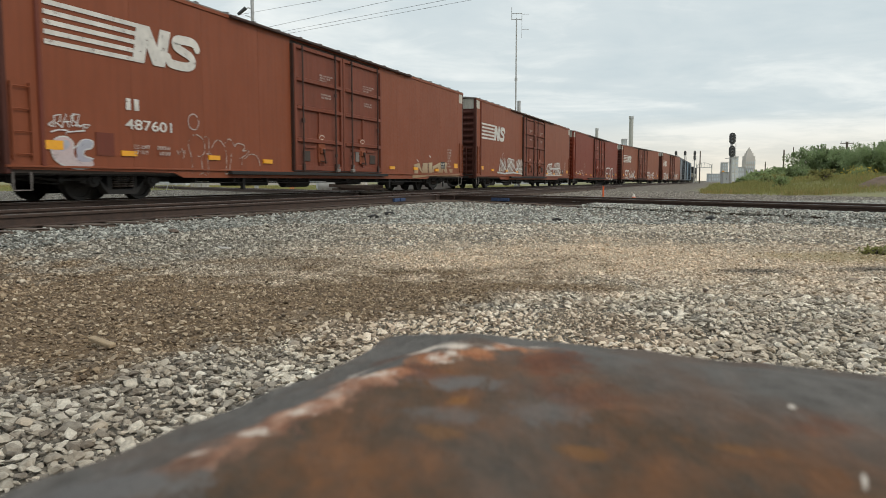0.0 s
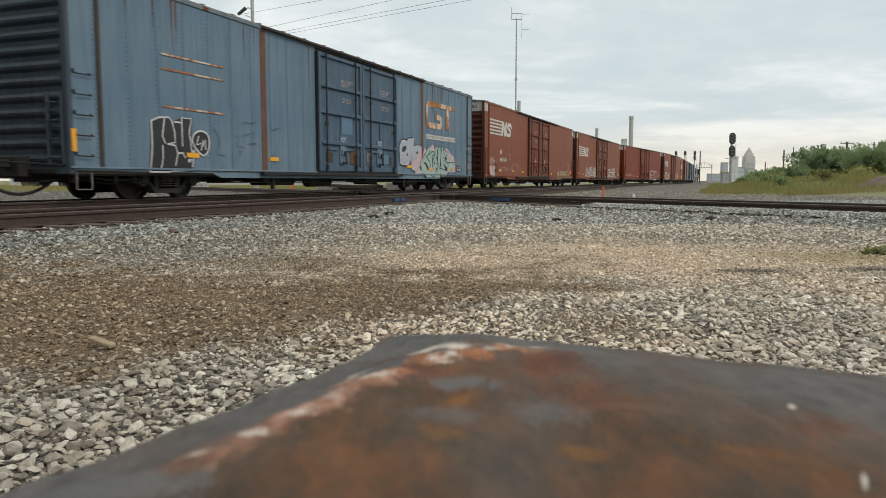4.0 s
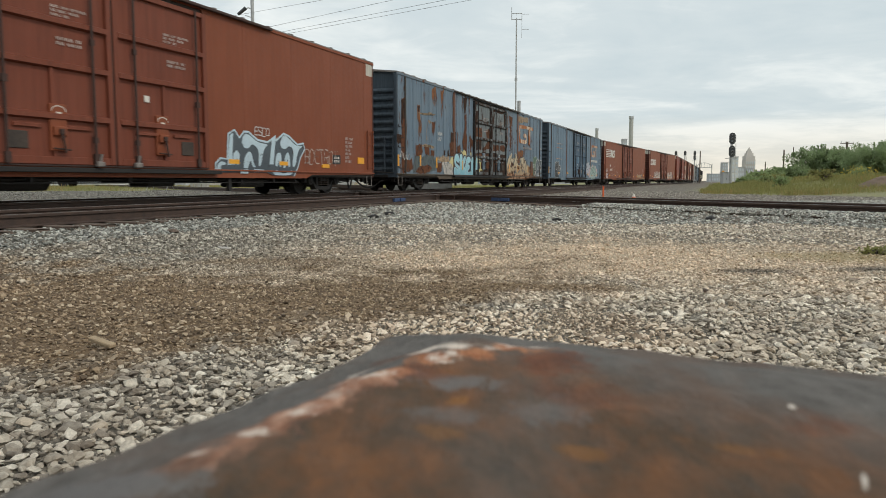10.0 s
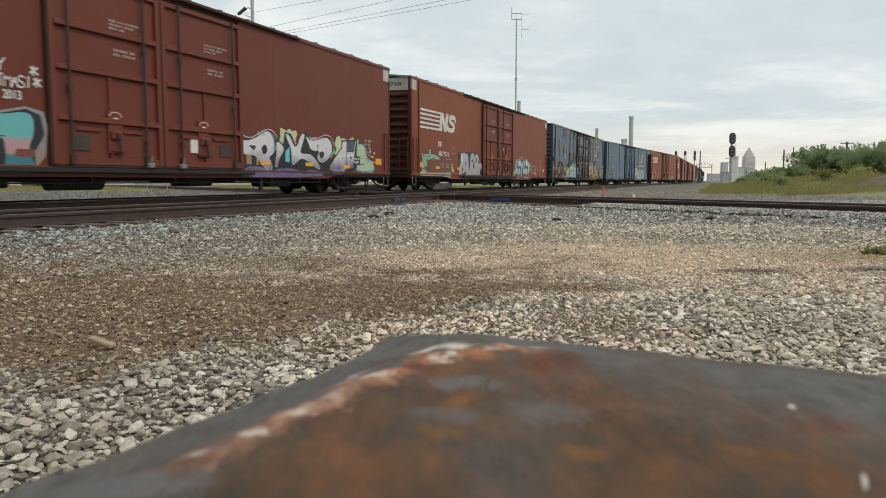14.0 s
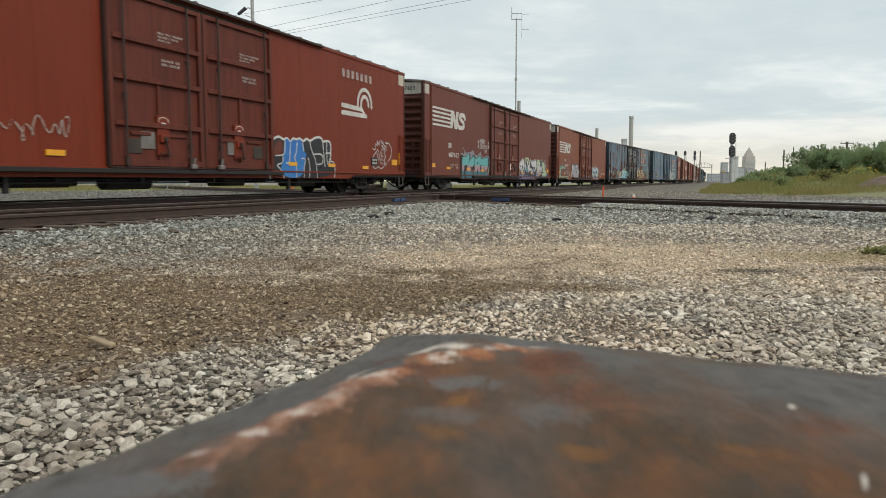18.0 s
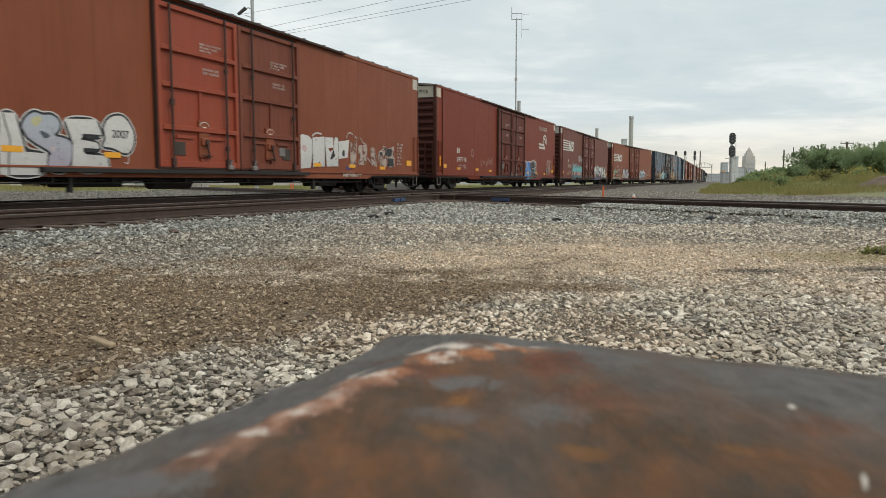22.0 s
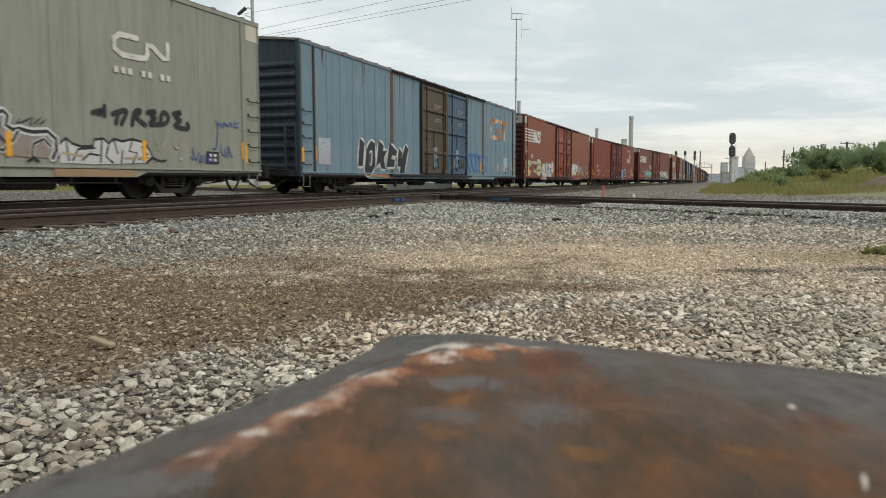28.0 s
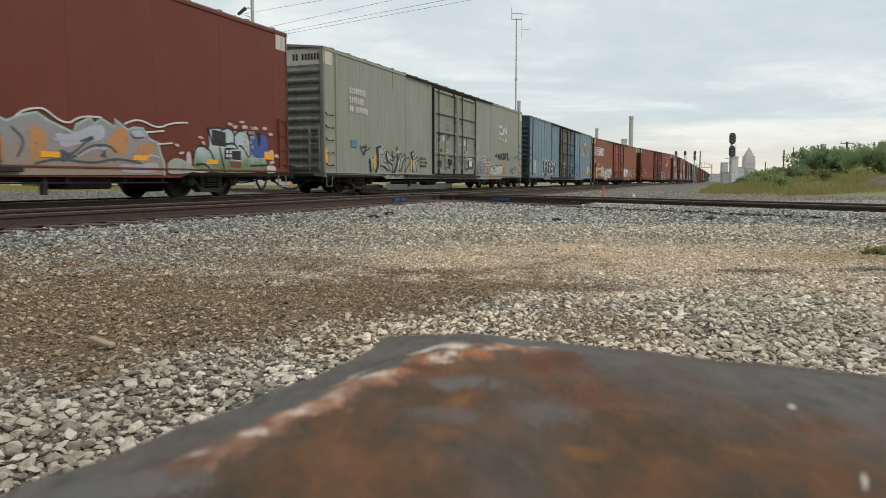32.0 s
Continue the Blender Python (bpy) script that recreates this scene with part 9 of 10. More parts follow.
def picnic_table(px, depth):
    x, y = at(px, depth)
    ob = empty("picnic_table", pose(x, y, ground_height(x, y)))
    part("tabletop", Geo().box(-0.9, 0.9, -0.35, 0.35, 0.70, 0.75, 0.01), M["cabinet"], ob)
    for sy in (-0.65, 0.65):
        part("bench", Geo().box(-0.9, 0.9, sy - 0.13, sy + 0.13, 0.42, 0.46, 0.01), M["cabinet"], ob)
    for dx in (-0.7, 0.7):
        part("leg", Geo().path([(dx, -0.7, 0), (dx, -0.2, 0.7), (dx, 0.2, 0.7), (dx, 0.7, 0)], 0.025).tube((dx, -0.65, 0.42), (dx, 0.65, 0.42), 0.025), M["alu"], ob)
    tagged(ob, "white picnic table on the grass", "table")


picnic_table(285, 52)
for px in (516, 520):
    x, y = at(px, 42)
    ob = empty("marker_stake", pose(x, y, ground_height(x, y)))
    part("post", Geo().box(-0.03, 0.03, -0.03, 0.03, 0, 0.55), M["orange"], ob)
    tagged(ob, "short orange marker stake on the grass", "stake", "marker stakes")


def safety_marker():
    x, y = at(1067, 26.5)
    ob = empty("marker_stake", pose(x, y, ground_height(x, y)))
    part("post", Geo().tube((0, 0, 0), (0, 0, 0.56), 0.035, 0.03, 8), M["orange"], ob)
    part("foot", Geo().box(-0.1, 0.1, -0.1, 0.1, -0.02, 0.03, 0.01), M["signal_black"], ob)
    tagged(ob, "thin orange marker stake beside the crossing", "stake", "marker stakes")
    x, y = at(1121, 27.5)
    ob = empty("traffic_cone", pose(x, y, ground_height(x, y)))
    part("foot", Geo().box(-0.14, 0.14, -0.14, 0.14, 0, 0.03, 0.01), M["orange"], ob)
    part("cone", Geo().lathe([(0.0, 0.26), (0.025, 0.26), (0.10, 0.03)], (0, 0, 0), "z", 14), M["white"], ob)
    part("band", Geo().lathe([(0.088, 0.07), (0.066, 0.14)], (0, 0, 0.002), "z", 14), M["orange"], ob)
    tagged(ob, "small white and orange traffic cone on gravel", "traffic cone")


safety_marker()

# ---- fittings of the crossing ----
def crossing_fittings():
    """Guard rails, joint bars, timbers and blue paint where the tracks cross."""
    nrm = Vector((math.cos(CROSS_ANGLE), -math.sin(CROSS_ANGLE), 0))
    t = empty("rail_crossing", CROSS)
    centre = []
    for d in (D_NEAR, D_TRAIN):
        # s along the crossing track where it meets the main track at d
        n = Vector((-UY, UX, 0))
        k = (d - CROSS_FOOT.dot(n)) / CROSS_U.dot(n)
        centre.append(k)
    lo, hi = min(centre), max(centre)
    for y in (-0.60, 0.60, -0.92, 0.92):
        part("guard_rail", Geo().sweep([(y + a, RAIL_TOP - 0.178 + b) for a, b in RAIL_PROFILE], lo - 2.6, hi + 2.6), M["rail"], t)
    for k in centre:
        for dx in (-1.6, -0.9, 0.9, 1.6):
            part("joint_bar", Geo().box(k + dx - 0.35, k + dx + 0.35, 0.765, 0.79, RAIL_TOP - 0.14, RAIL_TOP - 0.06, 0.005), M["rail"], t)
    for x in np.arange(lo - 3.2, hi + 3.2, 0.62):
        b = part("crossing_timber", Geo().box(x - 0.13, x + 0.13, -2.0, 2.1, RAIL_TOP - 0.33, RAIL_TOP - 0.175, 0.012), M["tie"], t)
    tagged(t, "heavy rail crossing of dark steel on wide timbers", "rail crossing", kind="structure")
    m = empty("main_guard_rails", MAIN)
    for d in (D_NEAR, D_TRAIN):
        s0 = s_d(CROSS_FOOT + CROSS_U * centre[0 if d == D_NEAR else 1])[0]
        for y in (-0.60, 0.60, -0.92, 0.92):
            part("guard_rail", Geo().sweep([(d + y + a, RAIL_TOP - 0.180 + b) for a, b in RAIL_PROFILE], s0 - 2.2, s0 + 2.2), M["rail"], m)
    tagged(m, "short dark guard rails of the main line", "guard rail", kind="structure")
    return centre


CENTRES = crossing_fittings()


def on_line(px, origin, way):
    """Where a bearing from the eye crosses a line of the plan."""
    r = Vector((px - 784, 1290, 0))
    k = (r.x * origin.y - r.y * origin.x) / (r.y * way.x - r.x * way.y)
    return origin + way * k


def blue_marks_on_rail():
    """Painted joint bars on the webs, and pale marks further along."""
    near = on_track(0, D_NEAR - 0.755 - 0.085)
    cross = CROSS_FOOT - Vector((math.cos(CROSS_ANGLE), -math.sin(CROSS_ANGLE), 0)) * (0.755 + 0.085)
    for px, origin, way, w in ((708, near, Vector((UX, UY, 0)), 0.75), (884, cross, CROSS_U, 0.8)):
        p = on_line(px, origin, way)
        for k in range(2):
            ob = part("painted_joint_bar", Geo().box(-w / 4 + 0.02, w / 4 - 0.02, -0.012, 0.06, -0.05, 0.045, 0.008), M["bluepaint"])
            ob.matrix_basis = Matrix.Translation(p + way * (k - 0.5) * w * 0.55 + Vector((0, 0, RAIL_TOP - 0.105))) @ pose(0, 0, 0, 0, 0, math.degrees(math.atan2(way.y, way.x)) if way.x > 0 else math.degrees(math.atan2(-way.y, -way.x)))
            tagged(ob, "blue-painted joint bar on the rail web", "joint bar", "painted joint bars")
    for px in (1382, 1390, 1404, 1412, 1420, 1428, 1014, 1022):
        p = on_line(px, cross + Vector((0, 0, 0)), CROSS_U)
        ob = part("rail_mark", Geo().box(-0.028, 0.028, -0.004, 0.07, -0.008, 0.008), M["galv"])
        ob.matrix_basis = Matrix.Translation(p + Vector((0, 0, RAIL_TOP - 0.10))) @ pose(0, 0, 0, 0, 0, math.degrees(math.atan2(-CROSS_U.y, -CROSS_U.x)))
        tagged(ob, "pale painted mark on the rail web", "marking", "marks on the rail")


blue_marks_on_rail()


def yard_weeds():
    """A low weed at the oily spot and a dark mound of soil by the bank."""
    x, y = at(1560, 7.35)
    bush("weed_clump", x, y, 0.42, 0.13, 260, 411, M["grass"], 0.02, "low green weed on the gravel", "weeds", "weed clumps")


yard_weeds()


def soil_mound():
    """A low heap of brown soil where the grass of the bank ends."""
    x, y = at(1562, 40.0)
    n, m = 40, 14
    vs = []
    for j in range(m + 1):
        r = j / m
        for k in range(n):
            a = 2 * math.pi * k / n
            px, py = 2.2 * r * math.cos(a), 1.2 * r * math.sin(a)
            h = 0.58 * (0.5 + 0.5 * math.cos(math.pi * r)) + 0.10 * (1 - r) * noise.noise((px * 1.7, py * 1.7, 2.0)) + 0.05 * (1 - r) * noise.noise((px * 6, py * 6, 5.0))
            vs.append((px, py, ground_height(x + px, y + py) - ground_height(x, y) + h - 0.05))
    fs = [(j * n + k, j * n + (k + 1) % n, (j + 1) * n + (k + 1) % n, (j + 1) * n + k) for j in range(m) for k in range(n)]
    me = bpy.data.meshes.new("soil_mound")
    me.from_pydata(vs, [], fs)
    ob = part("soil_mound", me, plain("loose_brown_soil", (0.16, 0.115, 0.085), 0.95, 0, 3, 0.35, 0.8))
    ob.matrix_basis = pose(x, y, ground_height(x, y))
    tagged(ob, "low heap of brown soil at the foot of the bank", "soil mound")


soil_mound()

# ---- the rusty steel block before the lens ----
def rust_block_material():
    n = Nodes("scraped_rusty_steel")
    v = n.world_coords((1.2, 0.62, 1.0))    # grain drawn out by years of dragging
    big, mid, fine = n.noise(v, 26, 5, 0.6), n.noise(v, 90, 6, 0.7), n.noise(v, 260, 5, 0.7)
    sep = n.N.new("ShaderNodeSeparateXYZ")
    n.L.new(n.tc.outputs["Object"], sep.inputs[0])
    u, w = sep.outputs["X"], sep.outputs["Y"]
    warp = n.math("MULTIPLY", n.math("SUBTRACT", n.noise(v, 85, 6, 0.72), 0.5), 3.4)

    def spot(cu, cw, ru, rw, k=1.0):
        du, dw = n.math("DIVIDE", n.math("SUBTRACT", u, cu), ru), n.math("DIVIDE", n.math("SUBTRACT", w, cw), rw)
        r = n.math("ADD", n.math("SQRT", n.math("ADD", n.math("MULTIPLY", du, du), n.math("MULTIPLY", dw, dw))), warp)
        return n.math("MULTIPLY", n.ramp(r, [(0.45, 1.0), (1.0, 0.0)]), k)

    def spots(*rows):
        out = None
        for row in rows:
            out = spot(*row) if out is None else n.math("MAXIMUM", out, spot(*row))
        return out
    wob = n.math("MULTIPLY", n.math("SUBTRACT", n.noise(v, 50, 6, 0.65), 0.5), 0.024)
    left = n.math("ADD", n.math("SUBTRACT", u, 0.029), wob)
    rim = n.math("ADD", n.math("SUBTRACT", -0.062, w), n.math("MULTIPLY", n.math("SUBTRACT", 0.050, u), 0.36))
    back = n.math("ADD", n.math("MULTIPLY", rim, 0.62), n.math("MULTIPLY", wob, 1.5))
    plate = n.math("MULTIPLY", n.ramp(n.math("ADD", n.math("MULTIPLY", left, 8.0), 0.5), [(0.44, 0.0), (0.56, 1.0)]), n.ramp(n.math("ADD", n.math("MULTIPLY", back, 8.0), 0.5), [(0.36, 0.0), (0.66, 1.0)]))
    grey = n.ramp(mid, [(0.3, (0.078, 0.070, 0.063)), (0.7, (0.160, 0.147, 0.136))])
    grey = n.mix(n.math("MULTIPLY", n.ramp(big, [(0.46, 0.0), (0.62, 1.0)]), 0.45), grey, (0.115, 0.066, 0.042))
    rust = n.ramp(n.mix(0.5, mid, big), [(0.36, (0.050, 0.038, 0.028)), (0.46, (0.085, 0.052, 0.031)), (0.54, (0.125, 0.063, 0.033)), (0.66, (0.195, 0.085, 0.036))])
    blot = n.ramp(n.noise(v, 17, 6, 0.62, 0.4), [(0.40, 0.0), (0.54, 1.0)])
    col = n.mix(n.math("MULTIPLY", plate, n.math("ADD", 0.66, n.math("MULTIPLY", blot, 0.34))), grey, rust)
    # bare blue-grey steel showing through, warm rust at the corner, ochre freckles
    col = n.mix(spots((0.049, -0.102, 0.018, 0.012, 0.8), (0.062, -0.128, 0.013, 0.009, 0.5), (0.080, -0.112, 0.013, 0.013, 0.5), (0.020, -0.196, 0.020, 0.010, 0.8)), col, (0.150, 0.142, 0.138))
    col = n.mix(spots((0.066, -0.062, 0.016, 0.020, 0.85), (0.036, -0.098, 0.014, 0.012, 0.7), (0.012, -0.070, 0.010, 0.014, 0.5), (0.085, -0.095, 0.020, 0.014, 0.5), (0.148, -0.092, 0.012, 0.012, 0.5)), col, n.ramp(mid, [(0.4, (0.105, 0.040, 0.022)), (0.6, (0.17, 0.066, 0.034))]))
    col = n.mix(spots((0.058, -0.116, 0.004, 0.005, 0.8), (0.066, -0.142, 0.008, 0.005, 0.5), (0.099, -0.136, 0.006, 0.004, 0.6), (0.129, -0.120, 0.010, 0.004, 0.45)), col, (0.22, 0.100, 0.034))
    # the scraped ridge: broken patches of bare orange and chalky white along the plate's edge
    span = n.ramp(n.math("MULTIPLY", n.math("SUBTRACT", -0.095, w), 10.0), [(0.0, 0.0), (0.12, 1.0), (0.84, 1.0), (0.98, 0.0)])
    strip = n.math("MULTIPLY", n.ramp(n.math("MULTIPLY", n.math("ABSOLUTE", n.math("ADD", left, 0.001)), 100.0), [(0.25, 1.0), (0.85, 0.0)]), span)
    col = n.mix(n.math("MULTIPLY", strip, n.ramp(n.noise(v, 40, 5, 0.6), [(0.38, 0.2), (0.54, 0.95)])), col, n.ramp(mid, [(0.38, (0.20, 0.080, 0.040)), (0.62, (0.40, 0.19, 0.115))]))
    col = n.mix(spots((0.040, -0.068, 0.010, 0.010), (0.030, -0.082, 0.010, 0.012), (0.050, -0.050, 0.012, 0.010), (0.026, -0.105, 0.010, 0.010)), col, n.ramp(mid, [(0.4, (0.26, 0.095, 0.042)), (0.6, (0.44, 0.20, 0.10))]))
    col = n.mix(spots((0.026, -0.118, 0.010, 0.018, 0.85), (0.028, -0.142, 0.009, 0.014, 0.8), (0.029, -0.160, 0.008, 0.010, 0.7), (0.026, -0.178, 0.008, 0.008, 0.7)), col, n.ramp(mid, [(0.40, (0.28, 0.125, 0.075)), (0.60, (0.50, 0.30, 0.21))]))
    chalk = spots((0.021, -0.0640, 0.0100, 0.0090), (0.035, -0.078, 0.0080, 0.0090), (0.033, -0.062, 0.007, 0.008), (0.040, -0.056, 0.006, 0.007, 0.7), (0.045, -0.0463, 0.0065, 0.007), (0.0515, -0.040, 0.006, 0.006),
                  (0.0249, -0.108, 0.0065, 0.008), (0.0085, -0.0885, 0.003, 0.009, 0.6), (0.0285, -0.145, 0.0055, 0.006, 0.8), (0.030, -0.165, 0.007, 0.005, 0.8), (0.025, -0.179, 0.006, 0.0045, 0.9), (0.027, -0.128, 0.005, 0.008, 0.5))
    col = n.mix(n.math("MULTIPLY", chalk, n.ramp(n.noise(v, 110, 6, 0.72), [(0.42, 0.05), (0.56, 1.0)])), col, (0.62, 0.53, 0.45))
    col = n.mix(spots((0.1398, -0.0827, 0.0016, 0.003), (0.1544, -0.1276, 0.0011, 0.006)), col, (0.50, 0.44, 0.38))
    specks = n.ramp(fine, [(0.70, 0.0), (0.76, 1.0)])
    col = n.mix(n.math("MULTIPLY", specks, 0.5), col, (0.24, 0.20, 0.18))
    n.bump(n.mix(0.5, mid, fine), 0.8, 0.003)
    n.bsdf.inputs["Specular IOR Level"].default_value = 0.22
    return n.done(col, n.ramp(mid, [(0.3, 0.80), (0.7, 1.0)]), 0.0)


def steel_block():
    """Thing: the corner of a heavy steel block, its rim sloping off round a raised plate."""
    ang = math.atan2(-0.454, 0.891)
    ob = empty("steel_block", pose(0.005, 0.325, 0.0, 0, 0, math.degrees(ang)))
    us = [-0.021 + 0.0035 * k for k in range(48)] + [0.16 + 0.03 * k for k in range(1, 15)]
    ws = [0.002 - 0.0035 * k for k in range(56)] + [-0.20 - 0.03 * k for k in range(1, 14)]
    vs = []
    for w in ws:
        left = -0.0115 - 0.010 * math.exp(-((w + 0.024) / 0.02) ** 2) if w < -0.004 else -0.004
        for u in us:
            uu = left + (u + 0.021)
            ww = w - 0.010 * math.exp(-((uu + 0.010) / 0.016) ** 2) * math.exp(-((w - 0.002) / 0.012) ** 2)
            du, dw = (uu - left) / 0.042, (0.002 - ww) / 0.055
            k = min(1.0, max(0.0, min(du, dw)))
            z = 0.6815 + 0.0085 * k * k * (3 - 2 * k)
            z += 0.0012 * noise.noise((uu * 40, ww * 40, 0.0)) + 0.0005 * noise.noise((uu * 160, ww * 160, 5.0))
            ridge = math.exp(-((du - 1.0) / 0.25) ** 2) * (1 if dw > 0.8 else 0.3)
            z += 0.0016 * ridge
            vs.append((uu, ww, z))
    n, m = len(us), len(ws)
    fs = [(j * n + i, j * n + i + 1, (j + 1) * n + i + 1, (j + 1) * n + i) for j in range(m - 1) for i in range(n - 1)]
    # side walls down to the ground
    rim = [i for i in range(n)] + [j * n + n - 1 for j in range(1, m)] + [(m - 1) * n + i for i in range(n - 2, -1, -1)] + [j * n for j in range(m - 2, 0, -1)]
    base = len(vs)
    vs += [(vs[i][0], vs[i][1], 0.0) for i in rim]
    k = len(rim)
    fs += [(rim[i], rim[(i + 1) % k], base + (i + 1) % k, base + i) for i in range(k)]
    me = bpy.data.meshes.new("block")
    me.from_pydata(vs, [], fs)
    b = part("block", me, rust_block_material(), ob)
    smooth(b, 50)
    tagged(ob, "heavy rusty steel block with a scraped orange edge", "steel block")


steel_block()


# ---- loose stone ----
def hull_shapes(count, points, seed):
    """Unit stones: angular hulls of a few scattered points."""
    out = []
    rnd = random.Random(seed)
    for _ in range(count):
        bm = bmesh.new()
        for _ in range(points):
            p = Vector((rnd.gauss(0, 1), rnd.gauss(0, 1), rnd.gauss(0, 1))).normalized()
            bm.verts.new(p * rnd.uniform(0.78, 1.12))
        res = bmesh.ops.convex_hull(bm, input=bm.verts[:])
        bmesh.ops.delete(bm, geom=[v for v in bm.verts if not v.link_faces], context="VERTS")
        bmesh.ops.triangulate(bm, faces=bm.faces[:])
        bmesh.ops.recalc_face_normals(bm, faces=bm.faces[:])
        bm.verts.index_update()
        out.append((np.array([v.co[:] for v in bm.verts], np.float32), np.array([[v.index for v in f.verts] for f in bm.faces], np.int32)))
        bm.free()
    return out


def octa_shapes(count, seed):
    rnd = random.Random(seed)
    out = []
    for _ in range(count):
        v = np.array([(1, 0, 0), (-1, 0, 0), (0, 1, 0), (0, -1, 0), (0, 0, 1), (0, 0, -1)], np.float32)
        v = v * np.array([[rnd.uniform(0.7, 1.15)] for _ in range(6)], np.float32) + np.array([[rnd.uniform(-0.25, 0.25) for _ in range(3)] for _ in range(6)], np.float32)
        f = np.array([(0, 2, 4), (2, 1, 4), (1, 3, 4), (3, 0, 4), (2, 0, 5), (1, 2, 5), (3, 1, 5), (0, 3, 5)], np.int32)
        out.append((v, f))
    return out


def scatter(name, shapes, xyz, size, seed, label, flat=(0.30, 0.66), mat="stone"):
    """Stuff: a field of stones in one mesh."""
    rng = np.random.default_rng(seed)
    vs, fs, base = [], [], 0
    kind = rng.integers(0, len(shapes), len(xyz))
    for k, (v, f) in enumerate(shapes):
        idx = np.nonzero(kind == k)[0]
        if not len(idx):
            continue
        m = len(idx)
        sc = np.column_stack([size[idx] * rng.uniform(0.8, 1.35, m), size[idx] * rng.uniform(0.6, 1.0, m), size[idx] * rng.uniform(flat[0], flat[1], m)])
        p = v[None] * sc[:, None]
        tx, ty, tz = rng.normal(0, 0.30, m), rng.normal(0, 0.30, m), rng.uniform(0, 2 * np.pi, m)
        for ax, t in ((0, tx), (1, ty), (2, tz)):
            i, j = [(1, 2), (2, 0), (0, 1)][ax]
            c, s = np.cos(t)[:, None], np.sin(t)[:, None]
            a, b = p[:, :, i].copy(), p[:, :, j].copy()
            p[:, :, i], p[:, :, j] = c * a - s * b, s * a + c * b
        p += xyz[idx][:, None]
        vs.append(p.reshape(-1, 3))
        fs.append((f[None] + (np.arange(m) * len(v))[:, None, None] + base).reshape(-1, 3))
        base += m * len(v)
    me = raw_mesh(name, np.concatenate(vs), np.concatenate(fs))
    return tagged(part(name, me, M[mat]), label, "gravel", kind="stuff")


def ellipse(x, y, cx, cy, rx, ry, turn):
    c, s = math.cos(turn), math.sin(turn)
    dx, dy = x - cx, y - cy
    return np.sqrt(((dx * c + dy * s) / rx) ** 2 + ((dy * c - dx * s) / ry) ** 2)


def soil(x, y):
    """How much fine soil hides the stones, 0 to 1."""
    wedge = np.minimum((y - 3.72 - 0.623 * x) * 0.85, (6.0 - 0.15 * x - y) * 0.38 + 0.1)
    wedge = np.minimum(np.minimum(wedge, (y - 3.95 - 1.7 * x) * 0.85), (1.3 - x) * 0.45)
    wob = 0.22 * np.sin(1.7 * x + 0.8 * y) + 0.20 * np.sin(3.1 * x - 2.3 * y + 1) + 0.16 * np.sin(6.3 * x + 4.1 * y) + 0.12 * np.sin(9.7 * y - 7.7 * x)
    base = np.clip(0.40 + 0.9 * wedge + 0.6 * wob, 0, 1)
    for cx, cy, rx, ry in ((0.30, 5.08, 1.35, 0.36), (-1.45, 6.7, 0.95, 0.55), (0.75, 3.70, 0.34, 0.42)):
        base = np.maximum(base, np.clip(1.5 - ellipse(x, y, cx, cy, rx, ry, 0.0) + 0.5 * wob, 0, 0.9))
    return base


def tan_zone(x, y):
    return np.clip(1.5 - 1.1 * ellipse(x, y, 2.0, 7.0, 4.6, 2.9, -0.03), 0, 1)


def field(y0, y1, spacing, seed, margin=0.4):
    """A jittered grid over the part of the yard between two distances."""
    rng = np.random.default_rng(seed)
    w = 0.63 * abs(y1) + margin
    gx, gy = np.meshgrid(np.arange(-w, w, spacing), np.arange(y0, y1, spacing))
    x = gx.ravel() + rng.uniform(-0.6, 0.6, gx.size) * spacing
    y = gy.ravel() + rng.uniform(-0.6, 0.6, gx.size) * spacing
    return x, y, rng


